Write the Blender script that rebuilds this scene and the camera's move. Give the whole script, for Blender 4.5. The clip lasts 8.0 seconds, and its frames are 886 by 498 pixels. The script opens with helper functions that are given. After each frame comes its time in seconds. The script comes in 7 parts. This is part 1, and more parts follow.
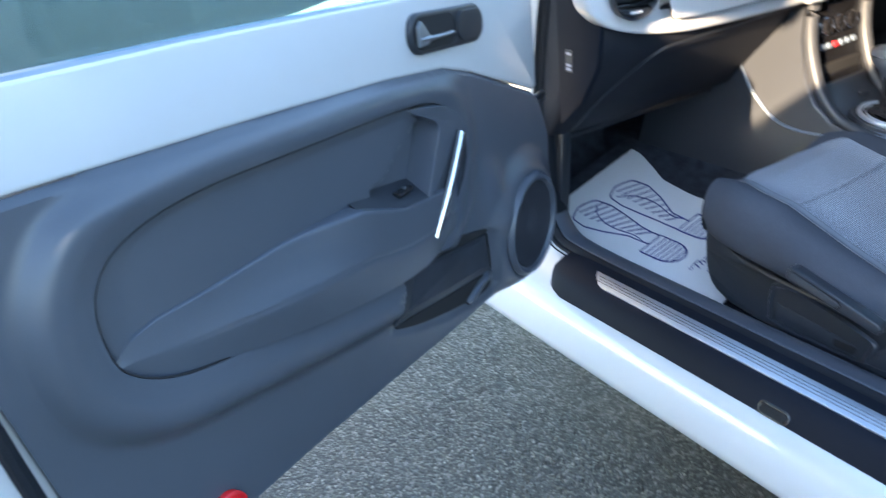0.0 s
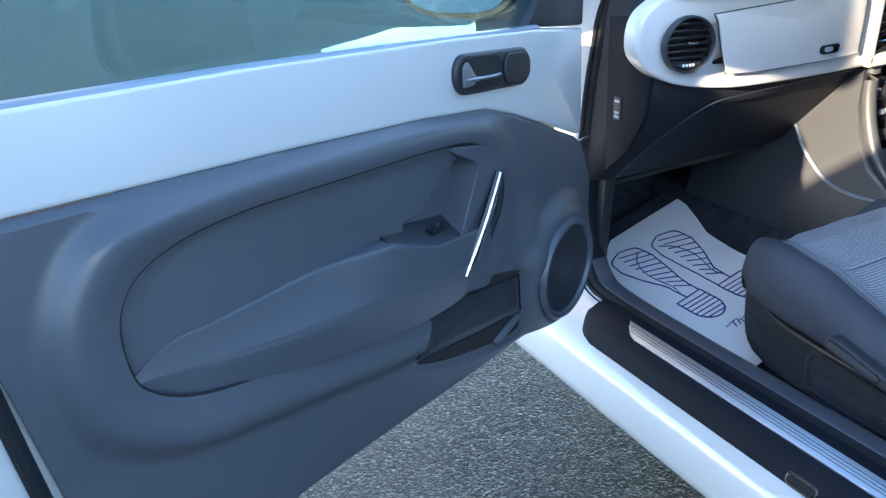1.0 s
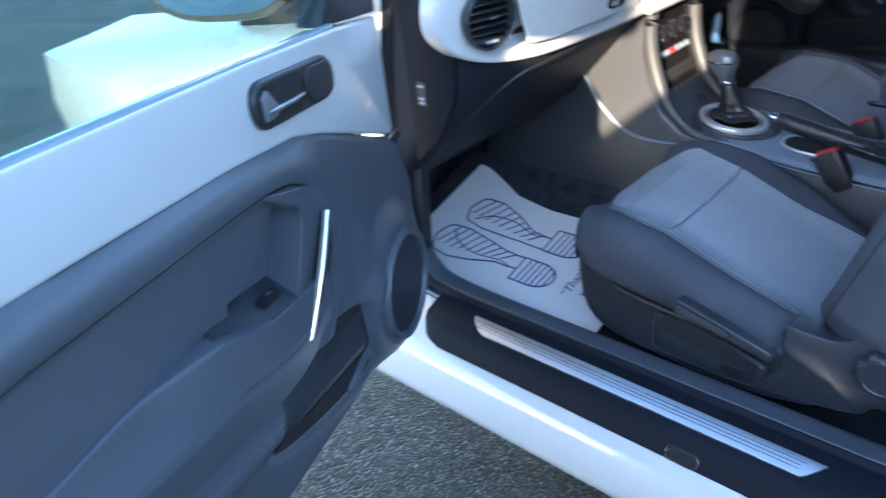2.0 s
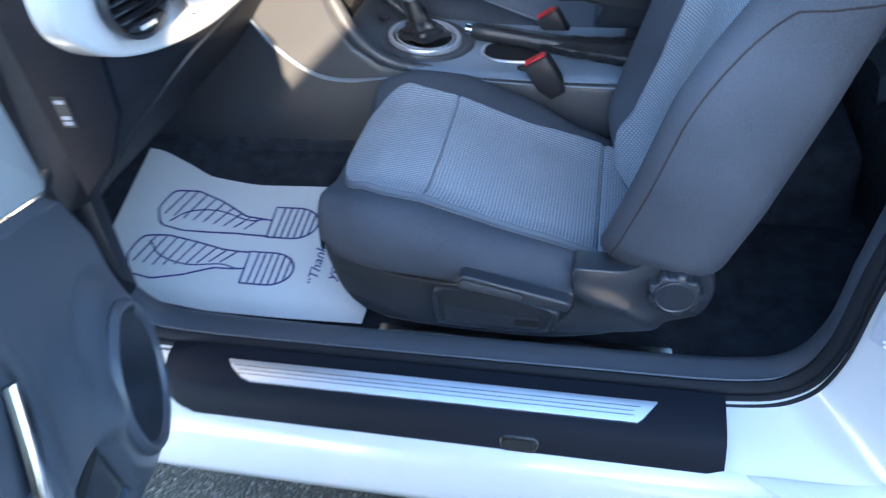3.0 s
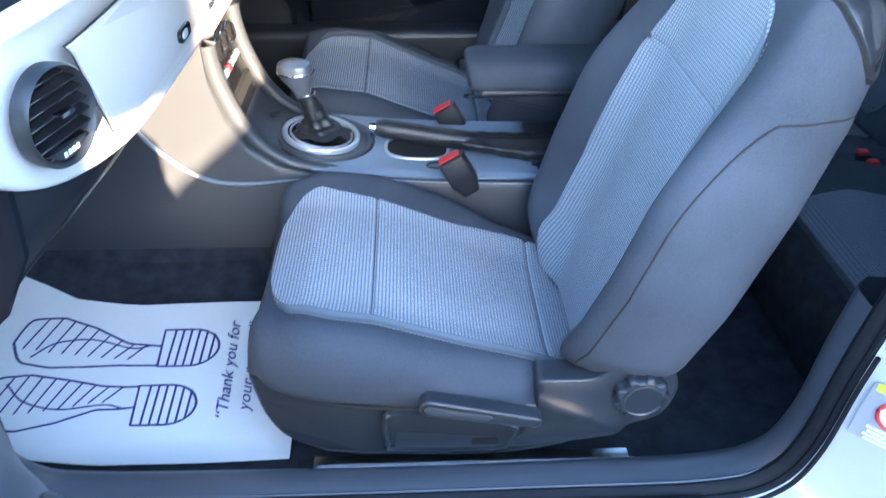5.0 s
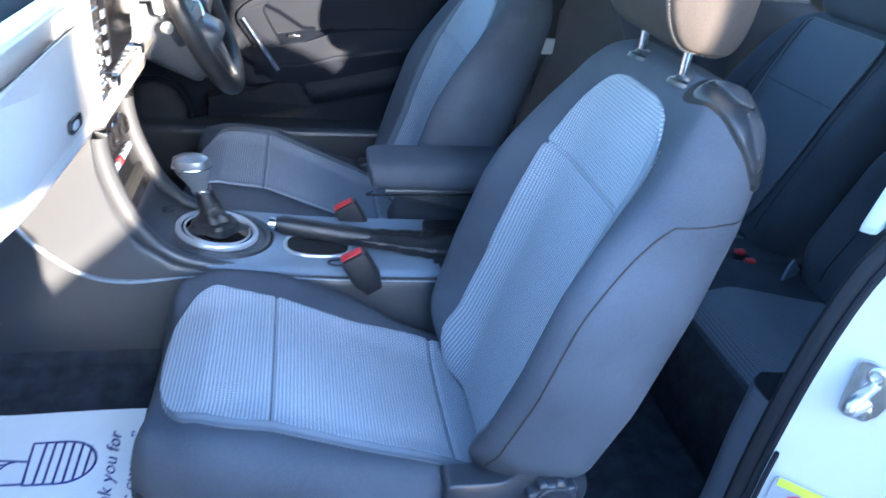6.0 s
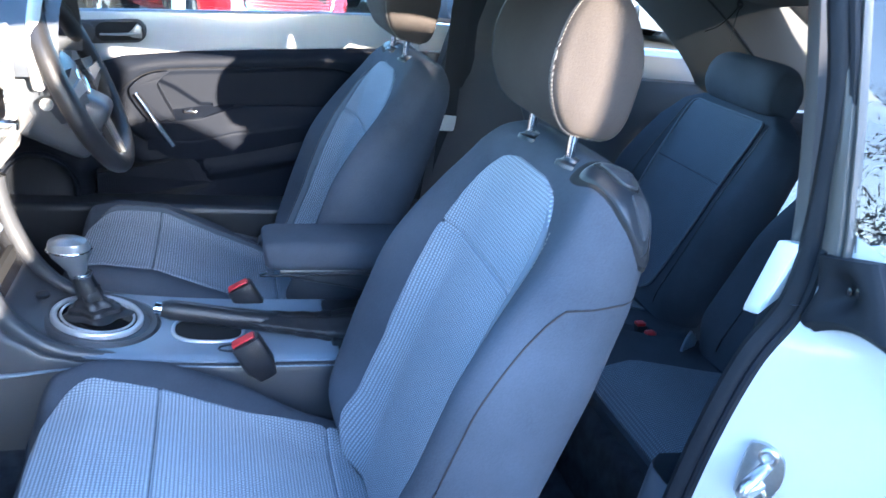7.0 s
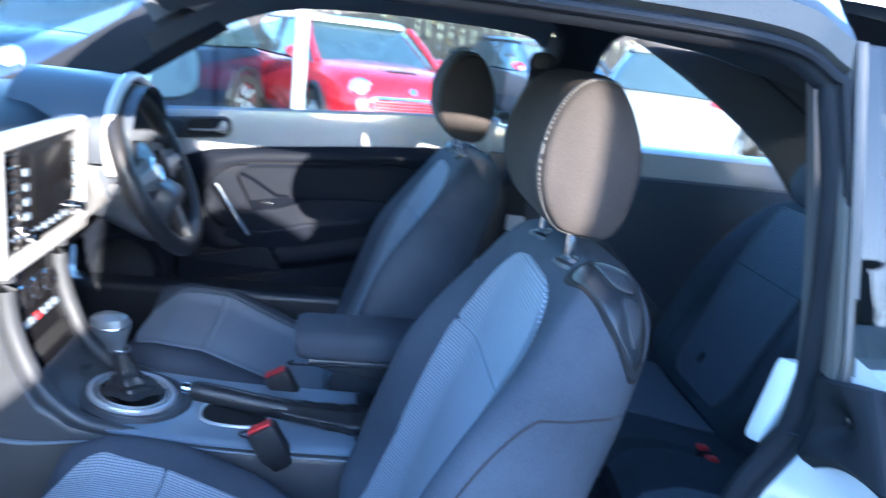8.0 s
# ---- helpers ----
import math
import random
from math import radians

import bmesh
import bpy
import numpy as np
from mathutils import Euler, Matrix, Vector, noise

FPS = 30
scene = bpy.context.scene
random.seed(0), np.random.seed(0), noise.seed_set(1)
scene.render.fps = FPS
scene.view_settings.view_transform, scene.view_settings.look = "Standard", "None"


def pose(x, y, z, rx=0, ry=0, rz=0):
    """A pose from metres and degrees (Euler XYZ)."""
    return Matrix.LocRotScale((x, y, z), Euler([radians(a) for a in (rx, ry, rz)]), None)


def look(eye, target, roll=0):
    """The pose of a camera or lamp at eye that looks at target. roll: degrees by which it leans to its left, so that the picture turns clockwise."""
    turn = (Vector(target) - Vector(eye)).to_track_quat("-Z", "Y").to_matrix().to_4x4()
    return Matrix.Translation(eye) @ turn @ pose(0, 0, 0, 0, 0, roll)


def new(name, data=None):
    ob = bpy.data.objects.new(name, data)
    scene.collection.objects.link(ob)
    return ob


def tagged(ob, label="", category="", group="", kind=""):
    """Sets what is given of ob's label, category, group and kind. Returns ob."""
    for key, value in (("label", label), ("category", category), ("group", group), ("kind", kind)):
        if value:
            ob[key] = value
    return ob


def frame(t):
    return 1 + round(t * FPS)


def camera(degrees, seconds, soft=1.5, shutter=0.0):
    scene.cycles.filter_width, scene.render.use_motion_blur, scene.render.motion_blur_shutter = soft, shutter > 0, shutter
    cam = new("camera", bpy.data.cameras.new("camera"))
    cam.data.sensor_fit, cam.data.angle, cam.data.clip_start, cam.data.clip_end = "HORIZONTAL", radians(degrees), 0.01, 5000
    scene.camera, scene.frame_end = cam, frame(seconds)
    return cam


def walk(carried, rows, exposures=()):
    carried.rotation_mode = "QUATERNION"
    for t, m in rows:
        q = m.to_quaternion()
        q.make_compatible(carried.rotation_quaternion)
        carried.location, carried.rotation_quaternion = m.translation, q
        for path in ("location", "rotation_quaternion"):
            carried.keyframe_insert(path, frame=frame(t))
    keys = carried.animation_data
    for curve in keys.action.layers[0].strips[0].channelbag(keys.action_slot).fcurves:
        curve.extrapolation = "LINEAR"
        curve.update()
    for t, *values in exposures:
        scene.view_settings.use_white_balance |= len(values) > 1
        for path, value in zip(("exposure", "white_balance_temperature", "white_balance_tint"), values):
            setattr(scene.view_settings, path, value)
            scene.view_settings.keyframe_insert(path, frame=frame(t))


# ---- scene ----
cam = camera(61.6, 8.0, soft=1.25, shutter=0.45)
PATH = [
    (0, (0.706, -0.897, 1.176), (-0.818, 0.017, 0.26), -5.9),
    (0.5, (0.706, -0.895, 1.189), (-0.92, -0.092, 0.347), -3.7),
    (1, (0.712, -0.878, 1.188), (-0.898, -0.042, 0.348), -2.7),
    (1.2, (0.713, -0.872, 1.186), (-0.883, -0.016, 0.337), -3.2),
    (2.3, (0.414, -0.776, 1.25), (-0.556, 0.611, 0.183), -6.5),
    (2.5, (0.367, -0.745, 1.255), (-0.43, 0.7, 0.125), -7.3),
    (3, (0.271, -0.606, 1.249), (-0.145, 0.859, -0.048), -6.7),
    (3.5, (0.204, -0.468, 1.234), (-0.054, 0.953, -0.149), -6.1),
    (4, (0.167, -0.455, 1.235), (0.002, 0.964, -0.166), -4.5),
    (4.2, (0.154, -0.467, 1.245), (0.02, 0.982, -0.127), -3.9),
    (5.3, (0.031, -0.514, 1.261), (0.213, 1.147, 0.162), 2.7),
    (5.5, (0.028, -0.509, 1.254), (0.272, 1.175, 0.203), 3.8),
    (6, (0.037, -0.49, 1.255), (0.411, 1.232, 0.308), 5.6),
    (6.5, (0.058, -0.468, 1.258), (0.564, 1.273, 0.414), 6.8),
    (7, (0.077, -0.461, 1.263), (0.667, 1.293, 0.504), 7.2),
    (7.5, (0.146, -0.468, 1.275), (0.769, 1.318, 0.625), 7.4),
    (8, (0.249, -0.464, 1.261), (0.503, 1.445, 0.723), 6.8),
]
walk(cam, [(t, look(eye, target, roll)) for t, eye, target, roll in PATH],
     [(0.0, 3.40, 5850, 10), (1.0, 3.18, 5600, 10), (2.5, 3.36, 5400, 10), (3.5, 3.85, 5650, 10), (5.5, 4.28, 5350, 10), (6.3, 4.08, 4900, 10), (7.0, 4.12, 4900, 10), (7.5, 4.0, 4900, 10), (8.0, 3.60, 4550, 10)])

# ---- world, sun ----
SUN = Vector((0.30, -1.0, 0.26)).normalized()
world = bpy.data.worlds.new("sky")
scene.world = world
world.use_nodes = True
_nt = world.node_tree
_sky = _nt.nodes.new("ShaderNodeTexSky")
_sky.sky_type, _sky.sun_disc = "NISHITA", False
_sky.sun_elevation = math.asin(SUN.z)
_sky.sun_rotation = math.atan2(SUN.x, SUN.y)
_sky.dust_density, _sky.air_density = 0.7, 1.0
_bg = _nt.nodes["Background"]
_bg.inputs["Strength"].default_value = 0.15
_nt.links.new(_sky.outputs[0], _bg.inputs[0])
_sd = bpy.data.lights.new("sun", "SUN")
_sd.energy, _sd.angle, _sd.color = 3.6, radians(0.45), (1.0, 0.72, 0.43)
_so = new("sun", _sd)
_so.matrix_world = look(SUN * 30, (0, 0, 0))


# ---- materials ----
def material(name, base, rough=0.5, metal=0.0, var=0.25, scale=6.0, fine=300.0, bump=0.15, coat=0.0, spec=0.5, tint=None, depth=0.002):
    """A surface with large stains, fine grain and relief."""
    m = bpy.data.materials.new(name)
    m.use_nodes = True
    nt = m.node_tree
    b = nt.nodes["Principled BSDF"]
    tc = nt.nodes.new("ShaderNodeTexCoord")
    n1, n2 = nt.nodes.new("ShaderNodeTexNoise"), nt.nodes.new("ShaderNodeTexNoise")
    n1.inputs["Scale"].default_value, n2.inputs["Scale"].default_value = scale, fine
    n1.inputs["Detail"].default_value, n2.inputs["Detail"].default_value = 5, 3
    nt.links.new(tc.outputs["Object"], n1.inputs["Vector"])
    nt.links.new(tc.outputs["Object"], n2.inputs["Vector"])
    add = nt.nodes.new("ShaderNodeMath")
    add.operation = "MULTIPLY_ADD"
    nt.links.new(n2.outputs["Fac"], add.inputs[0])
    add.inputs[1].default_value = 0.45
    nt.links.new(n1.outputs["Fac"], add.inputs[2])
    ramp = nt.nodes.new("ShaderNodeValToRGB")
    ramp.color_ramp.elements[0].position, ramp.color_ramp.elements[1].position = 0.45, 1.0
    lo = [c * (1 - var) for c in base]
    hi = [min(1, c * (1 + var)) for c in (tint or base)]
    ramp.color_ramp.elements[0].color, ramp.color_ramp.elements[1].color = (*lo, 1), (*hi, 1)
    nt.links.new(add.outputs[0], ramp.inputs["Fac"])
    nt.links.new(ramp.outputs["Color"], b.inputs["Base Color"])
    b.inputs["Roughness"].default_value, b.inputs["Metallic"].default_value = rough, metal
    b.inputs["Specular IOR Level"].default_value = spec
    b.inputs["Coat Weight"].default_value = coat
    b.inputs["Coat Roughness"].default_value = 0.05
    if bump:
        bn = nt.nodes.new("ShaderNodeBump")
        bn.inputs["Strength"].default_value, bn.inputs["Distance"].default_value = bump, depth
        nt.links.new(n2.outputs["Fac"], bn.inputs["Height"])
        nt.links.new(bn.outputs["Normal"], b.inputs["Normal"])
    return m


def weave(name, light, dark, a, b_axis, pitch_a, pitch_b):
    """Woven cloth: small light tufts in rows on a dark ground, along two of the object's own axes."""
    m = material(name, light, rough=0.95, var=0.12, scale=9, fine=900, bump=0.0, spec=0.2)
    nt = m.node_tree
    bs = nt.nodes["Principled BSDF"]
    tc = nt.nodes.new("ShaderNodeTexCoord")
    sep = nt.nodes.new("ShaderNodeSeparateXYZ")
    nt.links.new(tc.outputs["Object"], sep.inputs[0])

    def wave(axis, pitch):
        k = nt.nodes.new("ShaderNodeMath")
        k.operation = "MULTIPLY"
        nt.links.new(sep.outputs[axis], k.inputs[0])
        k.inputs[1].default_value = 2 * math.pi / pitch
        s = nt.nodes.new("ShaderNodeMath")
        s.operation = "SINE"
        nt.links.new(k.outputs[0], s.inputs[0])
        return s
    wa, wb = wave(a, pitch_a), wave(b_axis, pitch_b)
    tuft = nt.nodes.new("ShaderNodeMath")
    tuft.operation = "SMOOTH_MIN"
    tuft.inputs[2].default_value = 0.3
    nt.links.new(wa.outputs[0], tuft.inputs[0])
    nt.links.new(wb.outputs[0], tuft.inputs[1])
    mr = nt.nodes.new("ShaderNodeMapRange")
    mr.inputs["From Min"].default_value, mr.inputs["From Max"].default_value = -0.75, 0.35
    nt.links.new(tuft.outputs[0], mr.inputs["Value"])
    mix = nt.nodes.new("ShaderNodeMix")
    mix.data_type = "RGBA"
    old = bs.inputs["Base Color"].links[0].from_socket
    nt.links.new(mr.outputs[0], mix.inputs["Factor"])
    mix.inputs["A"].default_value = (*dark, 1)
    nt.links.new(old, mix.inputs["B"])
    nt.links.new(mix.outputs["Result"], bs.inputs["Base Color"])
    bn = nt.nodes.new("ShaderNodeBump")
    bn.inputs["Strength"].default_value, bn.inputs["Distance"].default_value = 0.5, 0.001
    nt.links.new(mr.outputs[0], bn.inputs["Height"])
    nt.links.new(bn.outputs["Normal"], bs.inputs["Normal"])
    return m


def glass(name, tint, rough=0.0, base=0.05):
    m = bpy.data.materials.new(name)
    m.use_nodes = True
    nt = m.node_tree
    nt.nodes.clear()
    out, mixer = nt.nodes.new("ShaderNodeOutputMaterial"), nt.nodes.new("ShaderNodeMixShader")
    tr, gl, fr = nt.nodes.new("ShaderNodeBsdfTransparent"), nt.nodes.new("ShaderNodeBsdfGlossy"), nt.nodes.new("ShaderNodeLayerWeight")
    tr.inputs["Color"].default_value = (*tint, 1)
    gl.inputs["Roughness"].default_value = rough
    fr.inputs["Blend"].default_value = 0.5
    power, gain = nt.nodes.new("ShaderNodeMath"), nt.nodes.new("ShaderNodeMath")
    power.operation, gain.operation = "POWER", "MULTIPLY_ADD"
    nt.links.new(fr.outputs["Facing"], power.inputs[0])
    power.inputs[1].default_value = 5.0
    nt.links.new(power.outputs[0], gain.inputs[0])
    gain.inputs[1].default_value, gain.inputs[2].default_value = 0.95, base
    nt.links.new(gain.outputs[0], mixer.inputs[0])
    nt.links.new(tr.outputs[0], mixer.inputs[1])
    nt.links.new(gl.outputs[0], mixer.inputs[2])
    nt.links.new(mixer.outputs[0], out.inputs[0])
    return m


PLASTIC = material("charcoal_plastic", (0.058, 0.066, 0.082), 0.36, var=0.12, scale=4, fine=900, bump=0.2, depth=0.0005)
PLASTIC_DARK = material("black_plastic", (0.018, 0.021, 0.027), 0.40, var=0.15, scale=5, fine=800, bump=0.2, depth=0.0006)
SEAT_PLASTIC = material("seat_side_plastic", (0.026, 0.030, 0.038), 0.28, var=0.12, scale=6, fine=900, bump=0.25, depth=0.0005)
# Black for sill trim and dash end; on the driver's card it paints shade.
TRIM_AND_SHADED_CARD = material("black_trim_and_shaded_card", (0.007, 0.009, 0.015), 0.55, var=0.12, scale=4, fine=900, bump=0.2, spec=0.10, depth=0.0005)
PLASTIC_GLOSS = material("gloss_black_plastic", (0.012, 0.012, 0.014), 0.12, var=0.1, bump=0.0)
SATIN = material("satin_chrome", (0.58, 0.60, 0.63), 0.38, metal=0.55, var=0.05, fine=900, bump=0.03)
KNOB = material("knob_metal", (0.24, 0.25, 0.265), 0.32, metal=0.6, var=0.06, bump=0.02)
PLASTIC_SILVER = material("silver_grey_plastic", (0.18, 0.22, 0.275), 0.32, metal=0.0, var=0.08, fine=1200, bump=0.05)
CLOTH_DARK = material("dark_seat_cloth", (0.060, 0.068, 0.085), 0.95, var=0.32, scale=5, fine=520, bump=0.6, spec=0.15, depth=0.0008)
CLOTH_HEAD = material("head_restraint_cloth", (0.042, 0.037, 0.035), 0.95, var=0.32, scale=5, fine=520, bump=0.6, spec=0.15, depth=0.001)
CONSOLE_PLASTIC = material("console_plastic", (0.044, 0.047, 0.054), 0.36, var=0.12, scale=4, fine=700, bump=0.3, depth=0.0006)
DASH_PLASTIC = material("dash_plastic", (0.015, 0.017, 0.023), 0.55, spec=0.18, var=0.12, scale=4, fine=700, bump=0.3, depth=0.0006)
CLOTH_EDGE = material("grey_edge_cloth", (0.14, 0.155, 0.18), 0.95, var=0.1, scale=8, fine=1500, bump=0.4, spec=0.15, depth=0.0008)
TWEED_FLAT = weave("tweed_cushion_cloth", (0.44, 0.475, 0.53), (0.175, 0.19, 0.22), "X", "Y", 0.0053, 0.0053)
TWEED_BACK = weave("tweed_backrest_cloth", (0.38, 0.415, 0.47), (0.18, 0.195, 0.225), "Z", "Y", 0.0051, 0.0051)
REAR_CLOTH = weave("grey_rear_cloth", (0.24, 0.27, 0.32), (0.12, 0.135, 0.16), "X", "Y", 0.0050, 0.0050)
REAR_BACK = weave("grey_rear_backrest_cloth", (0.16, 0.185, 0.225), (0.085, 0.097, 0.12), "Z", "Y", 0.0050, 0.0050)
STITCH = material("pale_thread", (0.15, 0.145, 0.14), 0.9, bump=0.0)
CARPET = material("black_carpet", (0.046, 0.051, 0.064), 1.0, var=0.4, scale=30, fine=700, bump=1.0, spec=0.1, depth=0.004)
PAINT = material("white_car_paint", (0.46, 0.47, 0.48), 0.22, var=0.02, scale=2, fine=60, bump=0.0, coat=1.0)
PAINT_DASH = material("white_dash_panel", (0.52, 0.52, 0.52), 0.25, var=0.02, scale=2, fine=60, bump=0.0, coat=0.6)
RUBBER = material("black_rubber", (0.011, 0.0125, 0.016), 0.62, var=0.2, scale=15, fine=400, bump=0.15, spec=0.14)
CHROME = material("chrome", (0.82, 0.83, 0.85), 0.08, metal=1.0, var=0.03, bump=0.0)
STEEL = material("zinc_steel", (0.55, 0.55, 0.56), 0.28, metal=1.0, var=0.15, scale=40, bump=0.05)
ALU = material("brushed_aluminium", (0.62, 0.66, 0.72), 0.42, metal=1.0, var=0.06, scale=3, fine=250, bump=0.05)
LEATHER = material("black_leather", (0.020, 0.020, 0.022), 0.38, var=0.2, scale=12, fine=350, bump=0.35)
PAPER = material("white_paper", (0.76, 0.76, 0.75), 0.9, var=0.03, scale=5, fine=300, bump=0.1)
INK = material("blue_ink", (0.035, 0.04, 0.19), 0.7, var=0.2, bump=0.0)
RED = material("red_plastic", (0.55, 0.03, 0.035), 0.35, var=0.1, bump=0.0)
REFLECTOR = material("red_reflector", (0.60, 0.008, 0.012), 0.12, var=0.2, scale=60, bump=0.1, coat=1.0)
HEADLINER = material("grey_headliner", (0.13, 0.135, 0.14), 0.95, var=0.08, scale=4, fine=900, bump=0.3)
SEAL_GREY = material("grey_seal_rubber", (0.056, 0.055, 0.054), 0.5, var=0.15, scale=8, fine=400, bump=0.15)
TRIM_GREY = material("grey_pillar_trim", (0.085, 0.085, 0.09), 0.7, var=0.1, scale=4, fine=900, bump=0.25, depth=0.0006)
GLASS = glass("tinted_window_glass", (0.46, 0.58, 0.60))
GLASS_CLEAR = glass("clear_window_glass", (0.64, 0.70, 0.70))
GLASS_DARK = glass("privacy_glass", (0.20, 0.205, 0.21), base=0.055)
MIRROR = material("mirror_glass", (0.86, 0.88, 0.88), 0.02, metal=1.0, var=0.0, bump=0.0)
LABEL_WHITE = material("white_label", (0.75, 0.75, 0.74), 0.5, var=0.03, bump=0.0)
LABEL_GREY = material("grey_print", (0.30, 0.31, 0.36), 0.6, var=0.1, bump=0.0)
LABEL_YELLOW = material("yellow_green_print", (0.55, 0.62, 0.05), 0.5, var=0.05, bump=0.0)
# Black for mesh and gaps, also laid flat as painted shade of hollows.
BLACK = material("black_gaps_and_hollow_shade", (0.006, 0.006, 0.007), 0.9, var=0.1, bump=0.0)


# ---- building helpers ----
def thing(name, label, category, group="", kind="", m=None):
    ob = new(name)
    ob.empty_display_size = 0.05
    if m is not None:
        ob.matrix_world = m
    return tagged(ob, label, category, group, kind)


def finish(bm, angle=38):
    bmesh.ops.remove_doubles(bm, verts=bm.verts, dist=1e-6)
    bmesh.ops.recalc_face_normals(bm, faces=bm.faces)
    lim = radians(angle)
    for e in bm.edges:
        if len(e.link_faces) == 2 and e.calc_face_angle(0) > lim:
            e.smooth = False
    for f in bm.faces:
        f.smooth = True


def part(name, bm, mat, parent=None, label="", m=None, angle=38):
    finish(bm, angle)
    me = bpy.data.meshes.new(name)
    bm.to_mesh(me)
    bm.free()
    me.materials.append(mat)
    ob = new(name, me)
    if parent is not None:
        ob.parent = parent
    if m is not None:
        ob.matrix_basis = m
    return tagged(ob, label)


def merge(*bms):
    """Several shapes as one mesh."""
    out = bms[0]
    for b in bms[1:]:
        me = bpy.data.meshes.new("tmp")
        b.to_mesh(me)
        b.free()
        out.from_mesh(me)
        bpy.data.meshes.remove(me)
    return out


def bevelled(bm, width, segs=2, angle=30):
    if width:
        es = [e for e in bm.edges if len(e.link_faces) == 2 and e.calc_face_angle(0) > radians(angle)]
        bmesh.ops.bevel(bm, geom=es, offset=width, segments=segs, profile=0.6, affect="EDGES", clamp_overlap=True)
    return bm


def box(size, at, bevel=0.004, segs=2, turn=None):
    bm = bmesh.new()
    bmesh.ops.create_cube(bm, size=1)
    bmesh.ops.scale(bm, vec=size, verts=bm.verts)
    bevelled(bm, bevel, segs)
    if turn is not None:
        bmesh.ops.transform(bm, matrix=turn, verts=bm.verts)
    bmesh.ops.translate(bm, vec=at, verts=bm.verts)
    return bm


def place(bm, f):
    """Moves every point of a shape by the function f."""
    for v in bm.verts:
        v.co = f(v.co)
    return bm


def prism(poly, lo, hi, bevel=0.003, segs=2, plane="xz"):
    """A polygon drawn in a plane, with thickness from lo to hi across it."""
    bm = bmesh.new()
    put = {"xz": lambda a, b, c: (a, c, b), "yz": lambda a, b, c: (c, a, b), "xy": lambda a, b, c: (a, b, c)}[plane]
    low = [bm.verts.new(put(a, b, lo)) for a, b in poly]
    high = [bm.verts.new(put(a, b, hi)) for a, b in poly]
    n = len(poly)
    bm.faces.new(low), bm.faces.new(high[::-1])
    for i in range(n):
        bm.faces.new((low[i], high[i], high[(i + 1) % n], low[(i + 1) % n]))
    bmesh.ops.recalc_face_normals(bm, faces=bm.faces)
    return bevelled(bm, bevel, segs)


def loft(rings, closed=True, caps=True):
    bm = bmesh.new()
    rows = [[bm.verts.new(p) for p in ring] for ring in rings]
    n = len(rings[0])
    for a, b in zip(rows, rows[1:]):
        for i in range(n if closed else n - 1):
            j = (i + 1) % n
            bm.faces.new((a[i], a[j], b[j], b[i]))
    if caps and closed:
        bm.faces.new(rows[0][::-1]), bm.faces.new(rows[-1])
    return bm


def smooth_path(points, steps=8, closed=False):
    """A rounded line through a few points (Catmull-Rom)."""
    p = [Vector(q) for q in points]
    n, out = len(p), []
    for i in range(n if closed else n - 1):
        a = p[(i - 1) % n] if closed or i > 0 else p[0] * 2 - p[1]
        b, c = p[i], p[(i + 1) % n]
        d = p[(i + 2) % n] if closed or i + 2 < n else p[-1] * 2 - p[-2]
        for k in range(steps):
            t = k / steps
            out.append(0.5 * (2 * b + (c - a) * t + (2 * a - 5 * b + 4 * c - d) * t * t + (3 * b - a - 3 * c + d) * t ** 3))
    if not closed:
        out.append(p[-1])
    return out


def tube(path, r, sides=8, closed=False, flat=1.0, up=(0, 0, 1), caps=True):
    """A rod along a path; r: one radius or one for each point; flat: its width across up over its height."""
    path = [Vector(q) for q in path]
    n, rings, up = len(path), [], Vector(up)
    for i, p in enumerate(path):
        a = path[(i - 1) % n] if closed or i else p
        b = path[(i + 1) % n] if closed or i < n - 1 else p
        d = (b - a).normalized()
        s = d.cross(up)
        s = s.normalized() if s.length > 1e-4 else d.orthogonal().normalized()
        w = s.cross(d).normalized()
        q = r[i] if isinstance(r, (list, tuple)) else r
        rings.append([p + s * (math.cos(k) * q * flat) + w * (math.sin(k) * q) for k in [2 * math.pi * j / sides for j in range(sides)]])
    if closed:
        rings.append(rings[0])
    return loft(rings, True, caps and not closed)


def lathe(profile, sides=32, at=(0, 0, 0), turn=None):
    """A profile of (radius, height) turned about z."""
    rings = [[Vector((r * math.cos(a), r * math.sin(a), h)) for a in [2 * math.pi * k / sides for k in range(sides)]] for r, h in profile]
    bm = loft(rings, True, True)
    if turn is not None:
        bmesh.ops.transform(bm, matrix=turn, verts=bm.verts)
    bmesh.ops.translate(bm, vec=at, verts=bm.verts)
    return bm


def sheet(fn, us, vs, thick=0.0, away=(0, 0, -1)):
    """A surface fn(u, v) with a thickness."""
    bm = bmesh.new()
    top = [[bm.verts.new(fn(u, v)) for v in vs] for u in us]
    grids = [top]
    if thick:
        off = Vector(away) * thick
        grids.append([[bm.verts.new(q.co + off) for q in row] for row in top])
    for g in grids:
        for a, b in zip(g, g[1:]):
            for i in range(len(vs) - 1):
                bm.faces.new((a[i], a[i + 1], b[i + 1], b[i]))
    if thick:
        nu, nv = len(us), len(vs)
        rim = [(i, 0) for i in range(nu)] + [(nu - 1, j) for j in range(1, nv)] + [(i, nv - 1) for i in range(nu - 2, -1, -1)] + [(0, j) for j in range(nv - 2, 0, -1)]
        for (i, j), (k, l) in zip(rim, rim[1:] + rim[:1]):
            bm.faces.new((top[i][j], top[k][l], grids[1][k][l], grids[1][i][j]))
    return bm


